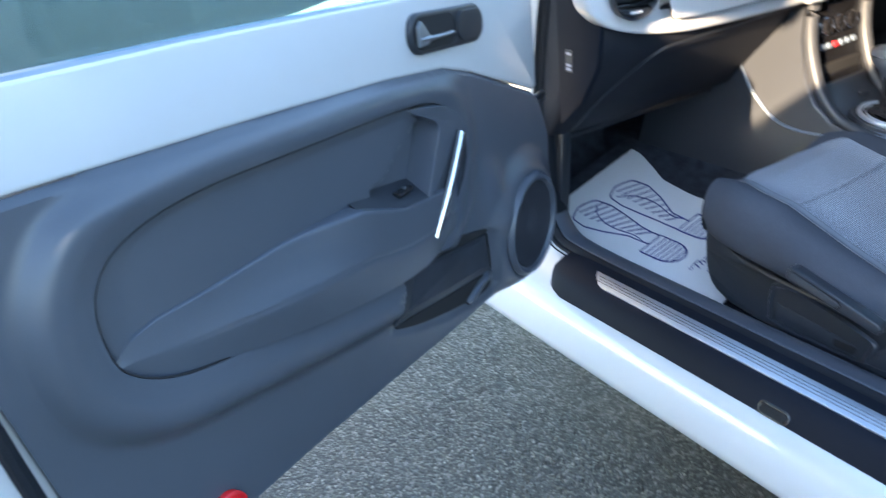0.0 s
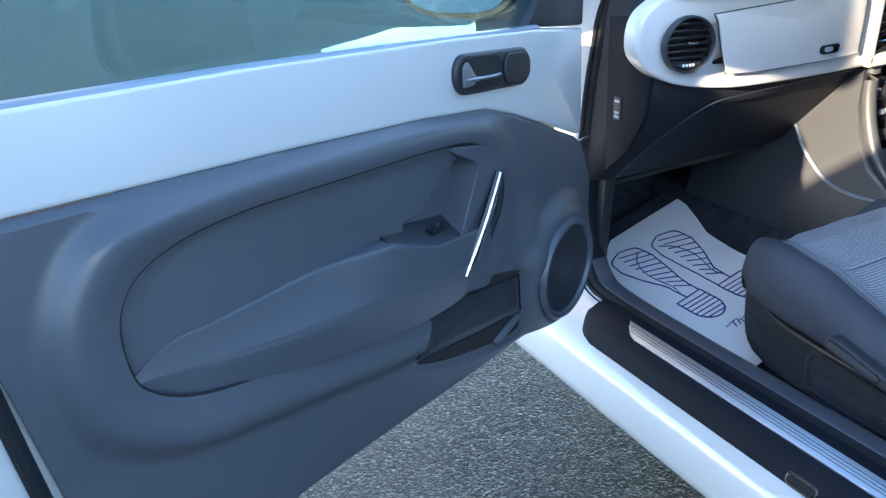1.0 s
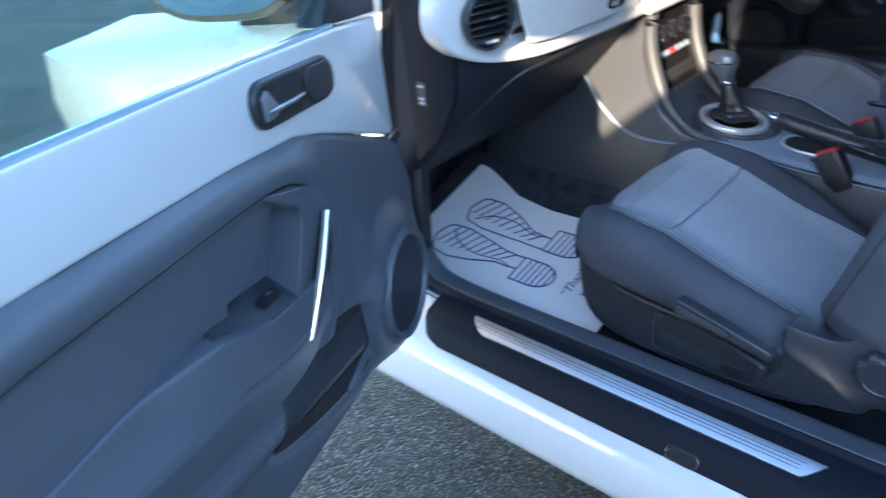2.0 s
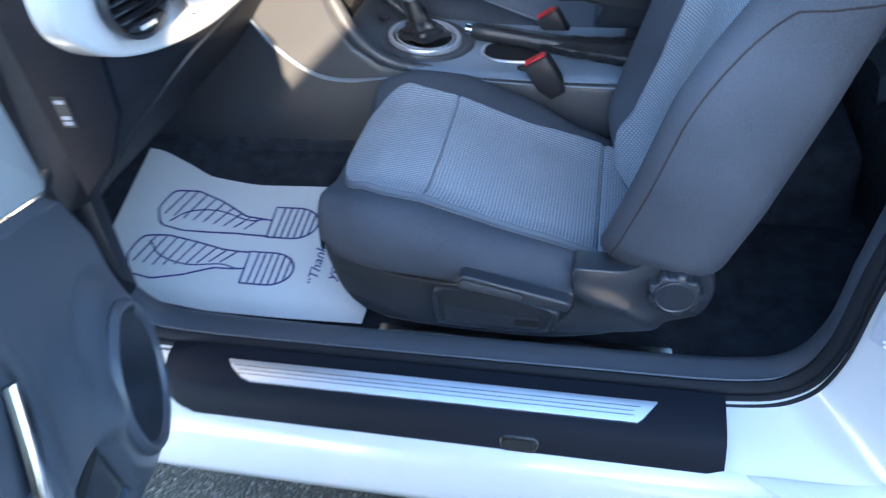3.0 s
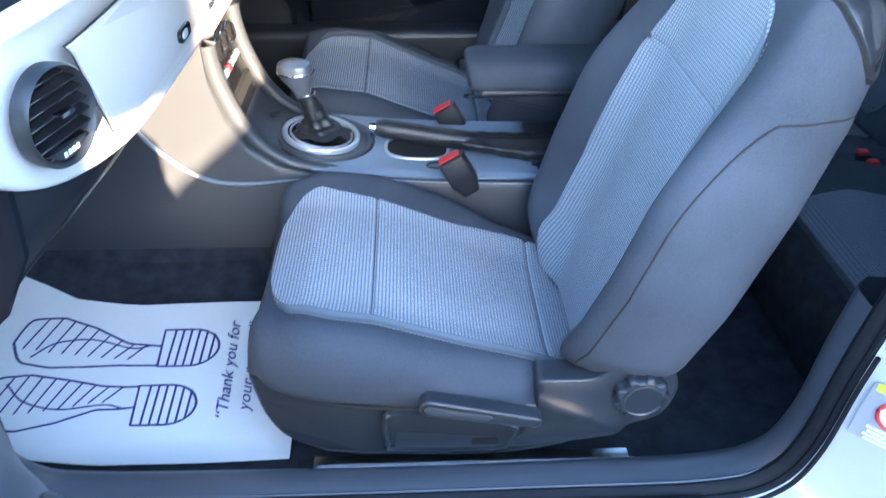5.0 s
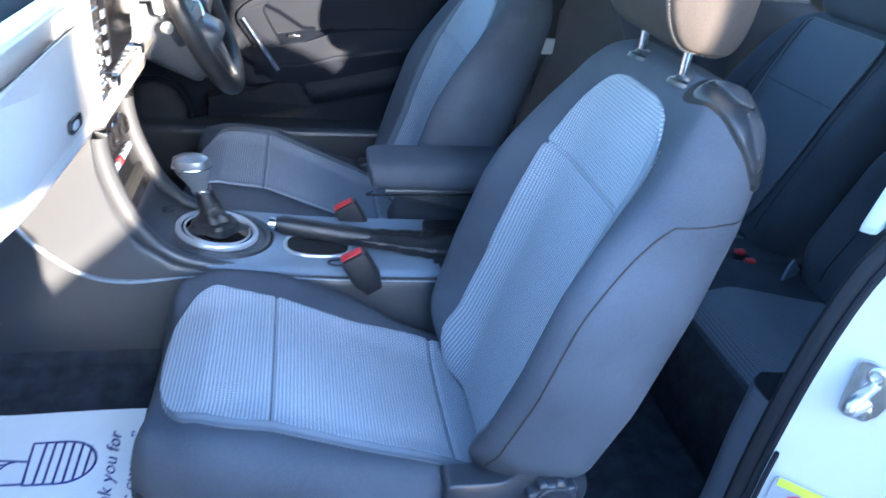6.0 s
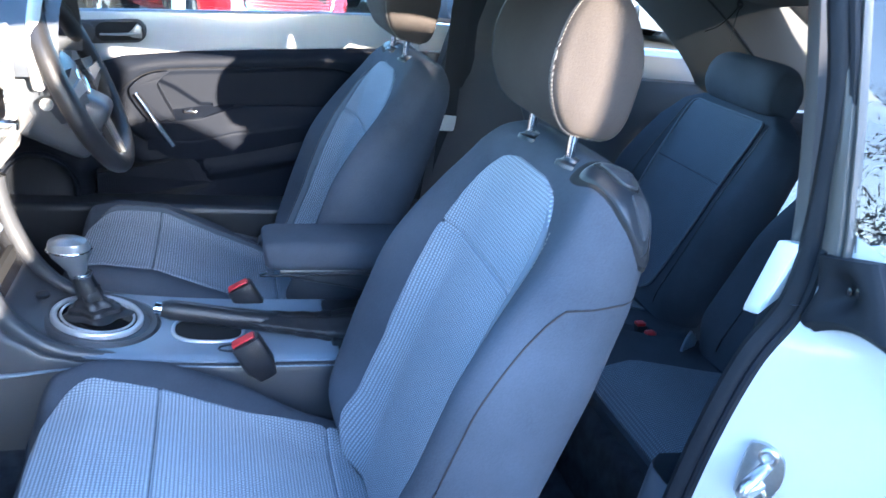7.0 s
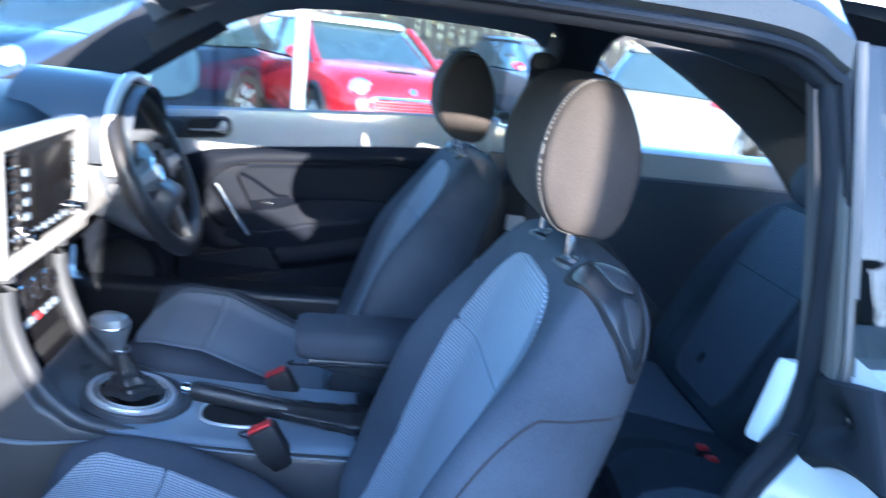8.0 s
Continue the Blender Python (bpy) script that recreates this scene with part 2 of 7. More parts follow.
def capsule(a0, a1, b0, b1, n=8, r=None):
    """The outline of a rounded bar over a0..a1, b0..b1."""
    r = min(r or 1e9, abs(b1 - b0) / 2 - 1e-5, abs(a1 - a0) / 2 - 1e-5)
    out = []
    for ca, cb, s in ((a1 - r, b1 - r, 0), (a0 + r, b1 - r, 90), (a0 + r, b0 + r, 180), (a1 - r, b0 + r, 270)):
        for k in range(n + 1):
            t = radians(s + 90 * k / n)
            out.append((ca + r * math.cos(t), cb + r * math.sin(t)))
    return out


def ease(a, b, x):
    t = min(1.0, max(0.0, (x - a) / (b - a)))
    return t * t * (3 - 2 * t)


def line(x, xs, ys):
    return float(np.interp(x, xs, ys))


def lin(a, b, n):
    return [a + (b - a) * i / (n - 1) for i in range(n)]

# ---- the car's body: sill, jambs, seals, pillars, roof ----
CENTRE = 0.83          # the car's middle line, y
MIR = lambda p: Vector((p[0], 2 * CENTRE - p[1], p[2]))

# the door opening, from the front pillar down, along the sill and up the rear pillar
OPENING = [(-0.30, 0.165, 1.135), (-0.455, 0.13, 1.03), (-0.490, 0.12, 0.90), (-0.512, 0.12, 0.75), (-0.520, 0.12, 0.60), (-0.512, 0.12, 0.475), (-0.475, 0.12, 0.395),
           (-0.39, 0.12, 0.372), (-0.1, 0.12, 0.370), (0.25, 0.12, 0.372), (0.46, 0.12, 0.376), (0.545, 0.12, 0.405), (0.580, 0.12, 0.48), (0.592, 0.12, 0.62),
           (0.612, 0.12, 0.77), (0.640, 0.12, 0.88), (0.672, 0.115, 0.955), (0.676, 0.12, 1.05), (0.668, 0.135, 1.17), (0.655, 0.16, 1.265)]
RAIL = [(0.655, 0.16, 1.265), (0.60, 0.18, 1.292), (0.42, 0.19, 1.300), (0.20, 0.19, 1.300), (0.02, 0.185, 1.285), (-0.13, 0.18, 1.235), (-0.30, 0.165, 1.135)]
OUTER = [(-0.42, 0.10, 1.17), (-0.54, 0.03, 1.03), (-0.585, 0.0, 0.90), (-0.60, -0.01, 0.75), (-0.60, -0.012, 0.60), (-0.585, -0.01, 0.475), (-0.53, 0.0, 0.37),
         (-0.40, 0.010, 0.333), (-0.1, 0.012, 0.330), (0.25, 0.012, 0.331), (0.48, 0.010, 0.333), (0.63, 0.0, 0.36), (0.70, -0.01, 0.46), (0.735, -0.012, 0.62),
         (0.735, -0.015, 0.77), (0.722, -0.018, 0.88), (0.695, -0.012, 0.955), (0.682, 0.02, 1.035), (0.660, 0.06, 1.15), (0.645, 0.12, 1.265)]

car_body = thing("car", "white two-door hatchback with its passenger door open", "car")


def ruled(a, b, bulge=0.0, n=5, steps=6):
    pa, pb = smooth_path(a, steps), smooth_path(b, steps)
    rows = []
    for p, q in zip(pa, pb):
        rows.append([p.lerp(q, t) + Vector((0, -bulge * math.sin(math.pi * t), 0)) for t in lin(0, 1, n)])
    return rows


def strip(rows):
    return loft([list(r) for r in rows], closed=False)


SEAM_IN = [(x, y - 0.022, z) for x, y, z in OPENING]
part("door_jamb", strip(ruled(SEAM_IN[:18], OUTER[:18], 0.006)), PAINT, car_body, "white painted door jamb")
# rocker under the sill, a rounded skirt
skirt = []
for x in lin(-0.62, 0.80, 24):
    k = ease(-0.40, -0.62, x) * 0.03 + ease(0.5, 0.8, x) * 0.05
    prof = [(0.030, 0.338 + k), (0.010, 0.333 + k), (-0.006, 0.322 + k), (-0.018, 0.300), (-0.026, 0.270), (-0.030, 0.240), (-0.028, 0.222), (-0.014, 0.206), (0.03, 0.200), (0.30, 0.195)]
    skirt.append([Vector((x, y, z)) for y, z in prof])
part("rocker_panel", loft(skirt, closed=False), PAINT, car_body)
# outer quarter panel behind the opening, and its shoulder
out = smooth_path(OUTER[10:18], 6)
rows = []
for p in out:
    rows.append([p, p + Vector((0.012, -0.010, 0)), p + Vector((0.05, -0.030, -0.004)), p + Vector((0.16, -0.06, -0.006)), Vector((1.1, -0.09, p.z - 0.02)), Vector((1.9, 0.05, p.z - 0.05))])
part("quarter_panel", strip(rows), PAINT, car_body)
rows = []
for x in lin(0.684, 1.6, 24):
    yp = line(x, [0.682, 0.694, 0.732, 0.842, 1.1, 1.9], [0.018, 0.008, -0.012, -0.042, -0.09, 0.05])
    zp = line(x, [0.682, 0.694, 0.732, 0.842, 1.1, 1.9], [1.035, 1.035, 1.031, 1.029, 1.015, 0.985])
    rows.append([Vector((x, y, z)) for y, z in ((0.095, 1.036), (0.064, 1.037), (0.050, 1.036), (yp + 0.006, zp + 0.002), (yp, zp - 0.001), (yp - 0.003, zp - 0.006), (yp - 0.003, zp - 0.02))])
part("window_ledge", strip(rows), PAINT, car_body)
# front wing ahead of the door
rows = []
for x in lin(-0.60, -1.75, 14):
    s = (x + 1.2) / 0.55
    b = 0.05 * max(0, 1 - s * s)
    rows.append([Vector((x, y, z)) for y, z in ((0.25, 0.94 - 0.12 * (-0.6 - x)), (0.10, 0.915 - 0.12 * (-0.6 - x)), (0.02 - b, 0.86 - 0.08 * (-0.6 - x)), (-0.03 - b, 0.76), (-0.05 - b, 0.62), (-0.02 - b, 0.40), (0.02, 0.25))])
part("front_wing", strip(rows), PAINT, car_body)
part("front_wing", place(strip(rows), MIR), PAINT, car_body)
rows = [[Vector((x, y, 0.85 + 0.12 * math.sin(math.pi * (y - 0.2) / 1.26) - 0.16 * ((-0.85 - x) / 0.9) ** 2)) for y in lin(0.2, 1.46, 16)] for x in lin(-0.85, -1.75, 10)]
part("bonnet", strip(rows), PAINT, car_body)

# black sill trim with a slot and an aluminium tread plate
trim_rows = []
for i, x in enumerate(lin(-0.405, 0.453, 40)):
    cut = 0.0
    if i < 4:
        cut = (0.030, 0.012, 0.004, 0.0)[i]
    if i == 39:
        cut = 0.004
    prof = [(0.105, 0.378), (0.099, 0.388 - cut * 0.3), (0.080, 0.386 - cut * 0.3), (0.036 + cut, 0.376 - cut * 0.2), (0.024 + cut, 0.366), (0.014 + cut, 0.348), (0.006 + cut, 0.330), (0.004 + cut, 0.318), (0.02 + cut, 0.312), (0.09, 0.33)]
    trim_rows.append([Vector((x, y, z)) for y, z in prof])
sill_trim = part("sill_trim", loft(trim_rows, True, True), TRIM_AND_SHADED_CARD, car_body, "black plastic sill trim")
plate = [(-0.292, 0.074), (0.362, 0.0745), (0.355, 0.064), (0.343, 0.048), (0.335, 0.041), (-0.245, 0.040), (-0.262, 0.046), (-0.283, 0.062)]
ZP = lambda y: 0.376 + (y - 0.036) * 0.225
bm = prism(plate, 0.0, 0.004, 0.0012, 2, "xy")
part("tread_plate", place(bm, lambda c: Vector((c.x, c.y, ZP(c.y) + c.z))), ALU, sill_trim, "brushed aluminium tread plate")
for y in (0.051, 0.0575, 0.064):
    a, b = (-0.268, 0.330) if y < 0.06 else (-0.277, 0.338)
    part("groove", box((b - a, 0.0009, 0.0006), ((a + b) / 2, y, ZP(y) + 0.0042), 0), PLASTIC_DARK, sill_trim)
slot = smooth_path([(x, 0, z) for x, z in capsule(0.148, 0.200, 0.334, 0.350, 5)], 2, True)
TRIM_FACE = lambda c: Vector((c.x, 0.0105 + (c.z - 0.340) * 0.56 + c.y, c.z))
part("slot_rim", place(tube(slot, 0.0028, 8, True), TRIM_FACE), PLASTIC_GLOSS, sill_trim)
# No hole is cut: a black fill stands for the shade inside.
part("sill_slot_shade", place(prism(capsule(0.150, 0.198, 0.336, 0.348, 5), -0.004, 0.02, 0), TRIM_FACE), BLACK, sill_trim)

# rubber seals round the opening: a soft bulb, a lip and the wide inner flange
seal_line = smooth_path(OPENING, 8) + smooth_path(RAIL, 8)[1:]
part("door_seal", tube(seal_line, 0.013, 10, flat=1.1, up=(0, 1, 0), caps=False), RUBBER, car_body, "black rubber door seal")
part("seal_lip", tube([p + Vector((0, -0.016, 0)) for p in seal_line], 0.0055, 8, up=(0, 1, 0), caps=False), RUBBER, car_body)
low_run = [p for p in seal_line if p.z < 0.66]
part("seal_bead", tube([p + Vector((0, -0.027, -0.004)) for p in low_run], 0.0032, 6, up=(0, 1, 0), caps=False), RUBBER, car_body)
part("seal_bead", tube([p + Vector((0, 0.006, 0.0125 if p.z < 0.40 else 0.0)) for p in low_run if p.z < 0.40], 0.0026, 6, up=(0, 1, 0), caps=False), PLASTIC, car_body)
mid = Vector((0.05, 0, 0.75))
IN = []
for p in seal_line:
    d = (mid - Vector((p.x, 0, p.z))).normalized()
    IN.append(d)
flange = []
for p, d in zip(seal_line, IN):
    up_ = 1.0 if p.z < 0.6 else 0.7
    flange.append([p + Vector((0, 0.006, 0)) + d * 0.004, p + Vector((0, 0.020, 0)) + d * 0.010 * up_, p + Vector((0, 0.044, 0)) + d * 0.009 * up_, p + Vector((0, 0.058, 0)) + d * 0.001, p + Vector((0, 0.074, 0)) - d * 0.02, p + Vector((0, 0.076, 0)) - d * 0.10])
lower = [f for f, p in zip(flange, seal_line) if p.z < 0.70 and (p.x > -0.36 or p.z < 0.43)]
front_rows = [f for f, p in zip(flange, seal_line) if p.x < -0.35 and p.z > 0.42]
part("pillar_flange", strip(front_rows), RUBBER, car_body, "black rubber front pillar flange")
part("sill_inner_trim", strip(lower), PLASTIC, car_body, "charcoal plastic inner sill trim")

# front foot-well side, dark
part("kick_panel", prism([(-0.50, 0.40), (-0.48, 0.72), (-1.05, 0.72), (-1.05, 0.25), (-0.48, 0.25)], 0.155, 0.185, 0.01), PLASTIC_DARK, car_body)
part("kick_panel", place(prism([(-0.50, 0.25), (-0.46, 0.72), (-1.05, 0.72), (-1.05, 0.25)], 0.155, 0.185, 0.01), MIR), PLASTIC_DARK, car_body)


def pillars(flip):
    """Trims, glass and roof rail of one side; flip mirrors to the driver's side."""
    F = (lambda c: MIR(c) + Vector((0.05, 0, 0))) if flip else (lambda c: c)
    # inner trim of the rear pillar of the door opening
    rows = []
    for z in lin(0.36, 1.30, 22):
        xs = line(z, [0.36, 0.5, 0.65, 0.8, 0.9, 1.0, 1.15, 1.30], [0.60, 0.605, 0.617, 0.645, 0.668, 0.685, 0.672, 0.650])
        y = line(z, [0.36, 0.95, 1.30], [0.165, 0.155, 0.225])
        w = line(z, [0.36, 0.8, 0.96, 1.02, 1.30], [0.75, 0.24, 0.13, 0.085, 0.085])
        rows.append([Vector((xs - 0.004, y - 0.035, z)), Vector((xs + 0.002, y - 0.012, z)), Vector((xs + 0.018, y + 0.008, z)), Vector((xs + 0.05, y + 0.02, z)), Vector((xs + w, y + 0.02, z)), Vector((xs + w + 0.006, y + 0.006, z))])
    part("pillar_trim", place(strip(rows), F), TRIM_GREY, car_body, "grey plastic door pillar trim")
    # outer black cover of the pillar, ahead of the quarter window
    rows = []
    for z in lin(1.020, 1.30, 14):
        y0 = line(z, [1.02, 1.14, 1.30], [0.142, 0.160, 0.196])
        y1 = line(z, [1.03, 1.15, 1.30], [0.068, 0.100, 0.146])
        x0, x1 = line(z, [1.02, 1.30], [0.688, 0.674]), line(z, [1.02, 1.30], [0.674, 0.662])
        band = [(0.0, 0.010), (0.02, 0.0), (0.12, -0.007), (0.28, -0.009), (0.40, -0.005), (0.44, 0.003), (0.48, -0.004), (0.56, -0.009), (0.74, -0.010), (0.84, -0.006), (0.88, 0.001), (0.92, -0.003), (0.97, -0.003), (1.0, 0.001), (1.0, 0.006)]
        rows.append([Vector((x0 + (x1 - x0) * k + q, y0 + (y1 - y0) * k, z)) for k, q in band])
    part("pillar_cover", place(strip(rows), F), SEAL_GREY, car_body, "dark grey pillar cover with rubber seal")
    # quarter window
    g = []
    for t in lin(0, 1, 12):
        z = 1.030 + 0.268 * t
        x0 = 0.676 - 0.012 * t
        x1 = 1.50 - 0.55 * t ** 1.6
        g.append([Vector((x, 0.066 + 0.080 * t + 0.01 * k * k, z)) for k, x in zip(lin(0, 1, 10), lin(x0, x1, 10))])
    gl = part("quarter_glass", place(strip(g), F), GLASS_DARK if not flip else GLASS_CLEAR, car_body, "dark tinted quarter window")
    gl.visible_shadow = not flip
    # roof rail: dark inside, white outside
    rail = smooth_path(RAIL, 8)
    rows = [[p + Vector((0, -0.006, 0.004)), p + Vector((0, -0.020, 0.012)), p + Vector((0, -0.018, 0.034)), p + Vector((0, -0.004, 0.046)), p + Vector((0, 0.004, 0.05))] for p in rail]
    part("roof_rail_seal", place(strip(rows), F), SEAL_GREY, car_body)
    rows = [[p + Vector((0, 0.008, 0.004)), p + Vector((0, 0.035, 0.004)), p + Vector((0, 0.075, 0.028)), p + Vector((0, 0.13, 0.055))] for p in rail]
    part("roof_rail_trim", place(strip(rows), F), HEADLINER, car_body, "grey headliner edge trim")
    rows = [[p + Vector((0, 0.000, 0.048)), p + Vector((0, 0.03, 0.075)), p + Vector((0, 0.09, 0.105)), p + Vector((0, 0.16, 0.128))] for p in rail]
    part("roof_rail", place(strip(rows), F), PAINT, car_body, "white painted roof rail")
    # windscreen pillar, lower part
    wide = 0.10 if flip else 0.0
    a = smooth_path(([(-0.14, 0.18, 1.245)] if flip else []) + [(-0.26, 0.165, 1.165), (-0.48, 0.13, 1.03), (-0.75, 0.11, 0.93)], 6)
    rows = [[p + Vector((0, -0.03, 0)), p + Vector((-0.04 - wide, -0.01, 0.035)), p + Vector((-0.05 - wide, 0.04, 0.04)), p + Vector((-0.01, 0.06, 0.0)), p + Vector((0.01, 0.02, -0.02)), p + Vector((0, -0.03, 0))] for p in a]
    part("windscreen_pillar", place(strip(rows), F), DASH_PLASTIC, car_body)
    # rear pillar panel, curving in behind the quarter window
    rows = []
    for t in lin(0, 1, 14):
        z = 0.90 + 0.42 * t
        x0 = 1.47 - 0.58 * t ** 1.5
        rows.append([Vector((x0, 0.115 + 0.05 * t, z)), Vector((x0 + 0.02, 0.14 + 0.05 * t, z + 0.003)), Vector((x0 + 0.20, 0.20 + 0.05 * t, z + 0.012)), Vector((x0 + 0.42, 0.30 + 0.05 * t, z + 0.015))])
    part("rear_pillar_trim", place(strip(rows), F), HEADLINER, car_body, "grey rear pillar trim")
    gap = []
    for t in lin(0.05, 0.98, 16):
        x0 = 1.47 - 0.58 * t ** 1.5
        gap.append(Vector((x0 + 0.20, 0.203 + 0.05 * t, 0.90 + 0.42 * t + 0.012)))
    part("pillar_seam", place(tube(gap, 0.0035, 6), F), PLASTIC_DARK, car_body)
    # outer skin of the rear pillar, from the quarter window to the tailgate
    rows = []
    for t in lin(-0.4, 1, 18):
        z = 1.036 + 0.262 * t
        x1 = 1.50 - 0.55 * max(0, t) ** 1.6
        y1 = 0.057 + 0.078 * t
        rows.append([Vector((x1, y1, z)), Vector((x1 + 0.01, y1 - 0.004, z)), Vector((x1 + 0.2, y1 + 0.03, z - 0.004)), Vector((1.85 - 0.10 * t, y1 + 0.13, z - 0.02)), Vector((2.12 - 0.35 * t, y1 + 0.30, z - 0.03))])
    part("rear_pillar_skin", place(strip(rows), F), PAINT, car_body)
    # body side under the quarter window, inside: white ledge and dark side panel
    rows = [[Vector((x, y, z)) for y, z in ((0.03, 1.034), (0.085, 1.030), (0.10, 1.02), (0.105, 0.95))] for x in lin(0.74, 1.55, 8)]
    part("inner_ledge", place(strip(rows), F), PAINT, car_body, "white painted ledge under the quarter window")
    rows = [[Vector((x, y, z)) for y, z in ((0.100, 0.955), (0.125, 0.950), (0.145, 0.92), (0.155, 0.75), (0.165, 0.60), (0.19, 0.50), (0.20, 0.25))] for x in lin(0.66, 1.75, 8)]
    part("rear_side_panel", place(strip(rows), F), PLASTIC, car_body)


pillars(False)
pillars(True)
# driver's door pillar trim, leaning back
rows = []
for z in lin(0.90, 1.39, 13):
    x_, y_ = line(z, [0.90, 1.175, 1.33, 1.39], [0.655, 0.709, 0.740, 0.735]), line(z, [0.90, 1.05, 1.39], [1.500, 1.480, 1.378])
    rows.append([Vector((x_ - 0.004 - (f_ := 0.08 * ease(1.28, 1.39, z)), y_ + 0.040, z)), Vector((x_ - f_, y_ + 0.010, z)), Vector((x_ + 0.012 - f_, y_, z)), Vector((x_ + (q_ := 0.108 + 0.10 * ease(1.28, 1.39, z)), y_, z)), Vector((x_ + q_ + 0.012, y_ + 0.010, z)), Vector((x_ + q_ + 0.016, y_ + 0.040, z))])
part("pillar_trim", strip(rows), PLASTIC_DARK, car_body, "black driver's door pillar trim")
# white painted steel beside the belt opening and the rubber boot under the quarter window
def plate_pt(u, v):
    """White plate: u from the inside out, v downwards, its corners eased."""
    p = Vector((0.667, 0.158, 1.006)).lerp(Vector((0.664, 0.117, 1.0155)), u).lerp(Vector((0.662, 0.175, 0.911)).lerp(Vector((0.660, 0.145, 0.920)), u), v)
    a, b = 2 * u - 1, 2 * v - 1
    mid_ = Vector((0.663, 0.149, 0.963))
    p += (mid_ - p) * 0.035 * (abs(a) * abs(b)) ** 6
    p.x += 0.003 * max(abs(a), abs(b)) ** 16 - 0.002 * math.cos(1.4 * a)
    return p


part("pillar_plate", sheet(plate_pt, lin(0, 1, 12), lin(0, 1, 14), 0.014, (1, 0, 0)), LABEL_WHITE, car_body, "white trim plate on the door pillar")


def boot_pt(u, v):
    """Wedge between the seal and the window's lower corner: u across, v downwards, with a dent."""
    le = Vector((0.664, line(v, [0, 0.4, 0.8, 1], [0.094, 0.082, 0.092, 0.080]), line(v, [0, 0.4, 0.8, 1], [1.016, 0.982, 0.944, 0.933])))
    ri = Vector((0.668, line(v, [0, 0.25, 1], [0.030, 0.016, -0.020]), line(v, [0, 0.25, 1], [1.034, 1.016, 0.957])))
    p = le.lerp(ri, u)
    p.z += 0.016 * math.sin(math.pi * u) * v
    d = math.exp(-((u - 0.42) / 0.22) ** 2 - ((v - 0.48) / 0.26) ** 2)
    p.x += 0.013 * d - 0.010 * math.sin(math.pi * u) ** 0.6 * (1 - d) + 0.010 * ease(0.86, 1.0, v)
    return p


part("pillar_boot", sheet(boot_pt, lin(0, 1, 26), lin(0, 1, 24), 0.030, (1, 0.1, 0)), RUBBER, car_body, "moulded black rubber corner seal")
for u in (0.36, 0.50):
    part("boot_pin", lathe([(0.0045, 0), (0.0045, 0.002), (0.002, 0.003)], 10, boot_pt(u, 0.44), Matrix.Rotation(radians(-90), 4, "Y")), PLASTIC_GLOSS, car_body)

# roof, headliner, windscreen, rear window
def roof_at(x, s, drop=0.0):
    z = line(x, [-0.22, 0.0, 0.3, 0.7, 1.1, 1.5, 1.6], [1.315, 1.385, 1.425, 1.420, 1.375, 1.285, 1.25])
    e = line(x, [-0.22, 0.0, 0.3, 0.7, 1.1, 1.5], [1.255, 1.325, 1.352, 1.345, 1.31, 1.21])
    return Vector((x, CENTRE + 0.60 * s, z - (z - e) * abs(s) ** 2.2 - drop))


part("roof", sheet(lambda x, s: roof_at(x, s, 0), lin(-0.22, 1.58, 20), lin(-1.0, 1.0, 20), 0.004), PAINT, car_body, "white painted roof")
part("headliner", sheet(lambda x, s: roof_at(x, s, 0.022), lin(-0.20, 1.56, 20), lin(-0.9, 0.9, 16), 0.012, (0, 0, 1)), HEADLINER, car_body)
ws = part("windscreen", sheet(lambda t, s: Vector((-0.22 - 0.72 * t - 0.10 * (1 - s * s), CENTRE + (0.56 + 0.10 * t) * s, 1.30 - 0.33 * t + 0.02 * (1 - s * s))), lin(0, 1, 10), lin(-1, 1, 12), 0.004), GLASS_CLEAR, car_body)
ws.visible_shadow = False
part("rear_window", sheet(lambda t, s: Vector((1.48 + 0.55 * t, CENTRE + (0.50 - 0.08 * t) * s, 1.27 - 0.34 * t)), lin(0, 1, 6), lin(-1, 1, 8), 0.004), GLASS_DARK, car_body)
part("tailgate", box((0.3, 1.2, 0.7), (2.15, CENTRE, 0.62), 0.08, 4), PAINT, car_body)
part("parcel_shelf", box((0.62, 1.15, 0.02), (1.72, CENTRE, 0.90), 0.006), CARPET, car_body)

# floor and tunnel
floor_pan = tagged(part("floor_carpet", merge(box((2.55, 1.32, 0.03), (0.42, CENTRE, 0.235), 0.005), box((0.03, 1.36, 0.62), (-0.98, CENTRE, 0.50), 0.01, turn=Matrix.Rotation(radians(-24), 4, "Y"))), CARPET), "black carpeted car floor and toe board", "floor", kind="structure")
part("tunnel", prism([(0.66, 0.24), (0.70, 0.40), (0.96, 0.40), (1.0, 0.24)], -0.95, 0.75, 0.02, 3, "yz"), CARPET, floor_pan)
part("rear_step", box((0.10, 1.30, 0.20), (0.83, CENTRE, 0.34), 0.03, 3), CARPET, floor_pan)

# loose black cord tied on the far rear pillar
cord = thing("cord", "thin black cord knotted at the rear pillar trim", "cord")
part("knot", tube(smooth_path([(1.462, 1.378, 1.212), (1.452, 1.374, 1.200), (1.460, 1.372, 1.190), (1.468, 1.374, 1.200), (1.458, 1.370, 1.206)], 4), 0.0045, 6), PLASTIC_DARK, cord)
part("tail", tube(smooth_path([(1.458, 1.374, 1.195), (1.440, 1.378, 1.165), (1.415, 1.388, 1.135), (1.388, 1.402, 1.118)], 5), 0.0022, 6), PLASTIC_DARK, cord)
part("tail", tube(smooth_path([(1.460, 1.374, 1.195), (1.456, 1.372, 1.150), (1.455, 1.370, 1.100)], 5), 0.0018, 6), PLASTIC_DARK, cord)

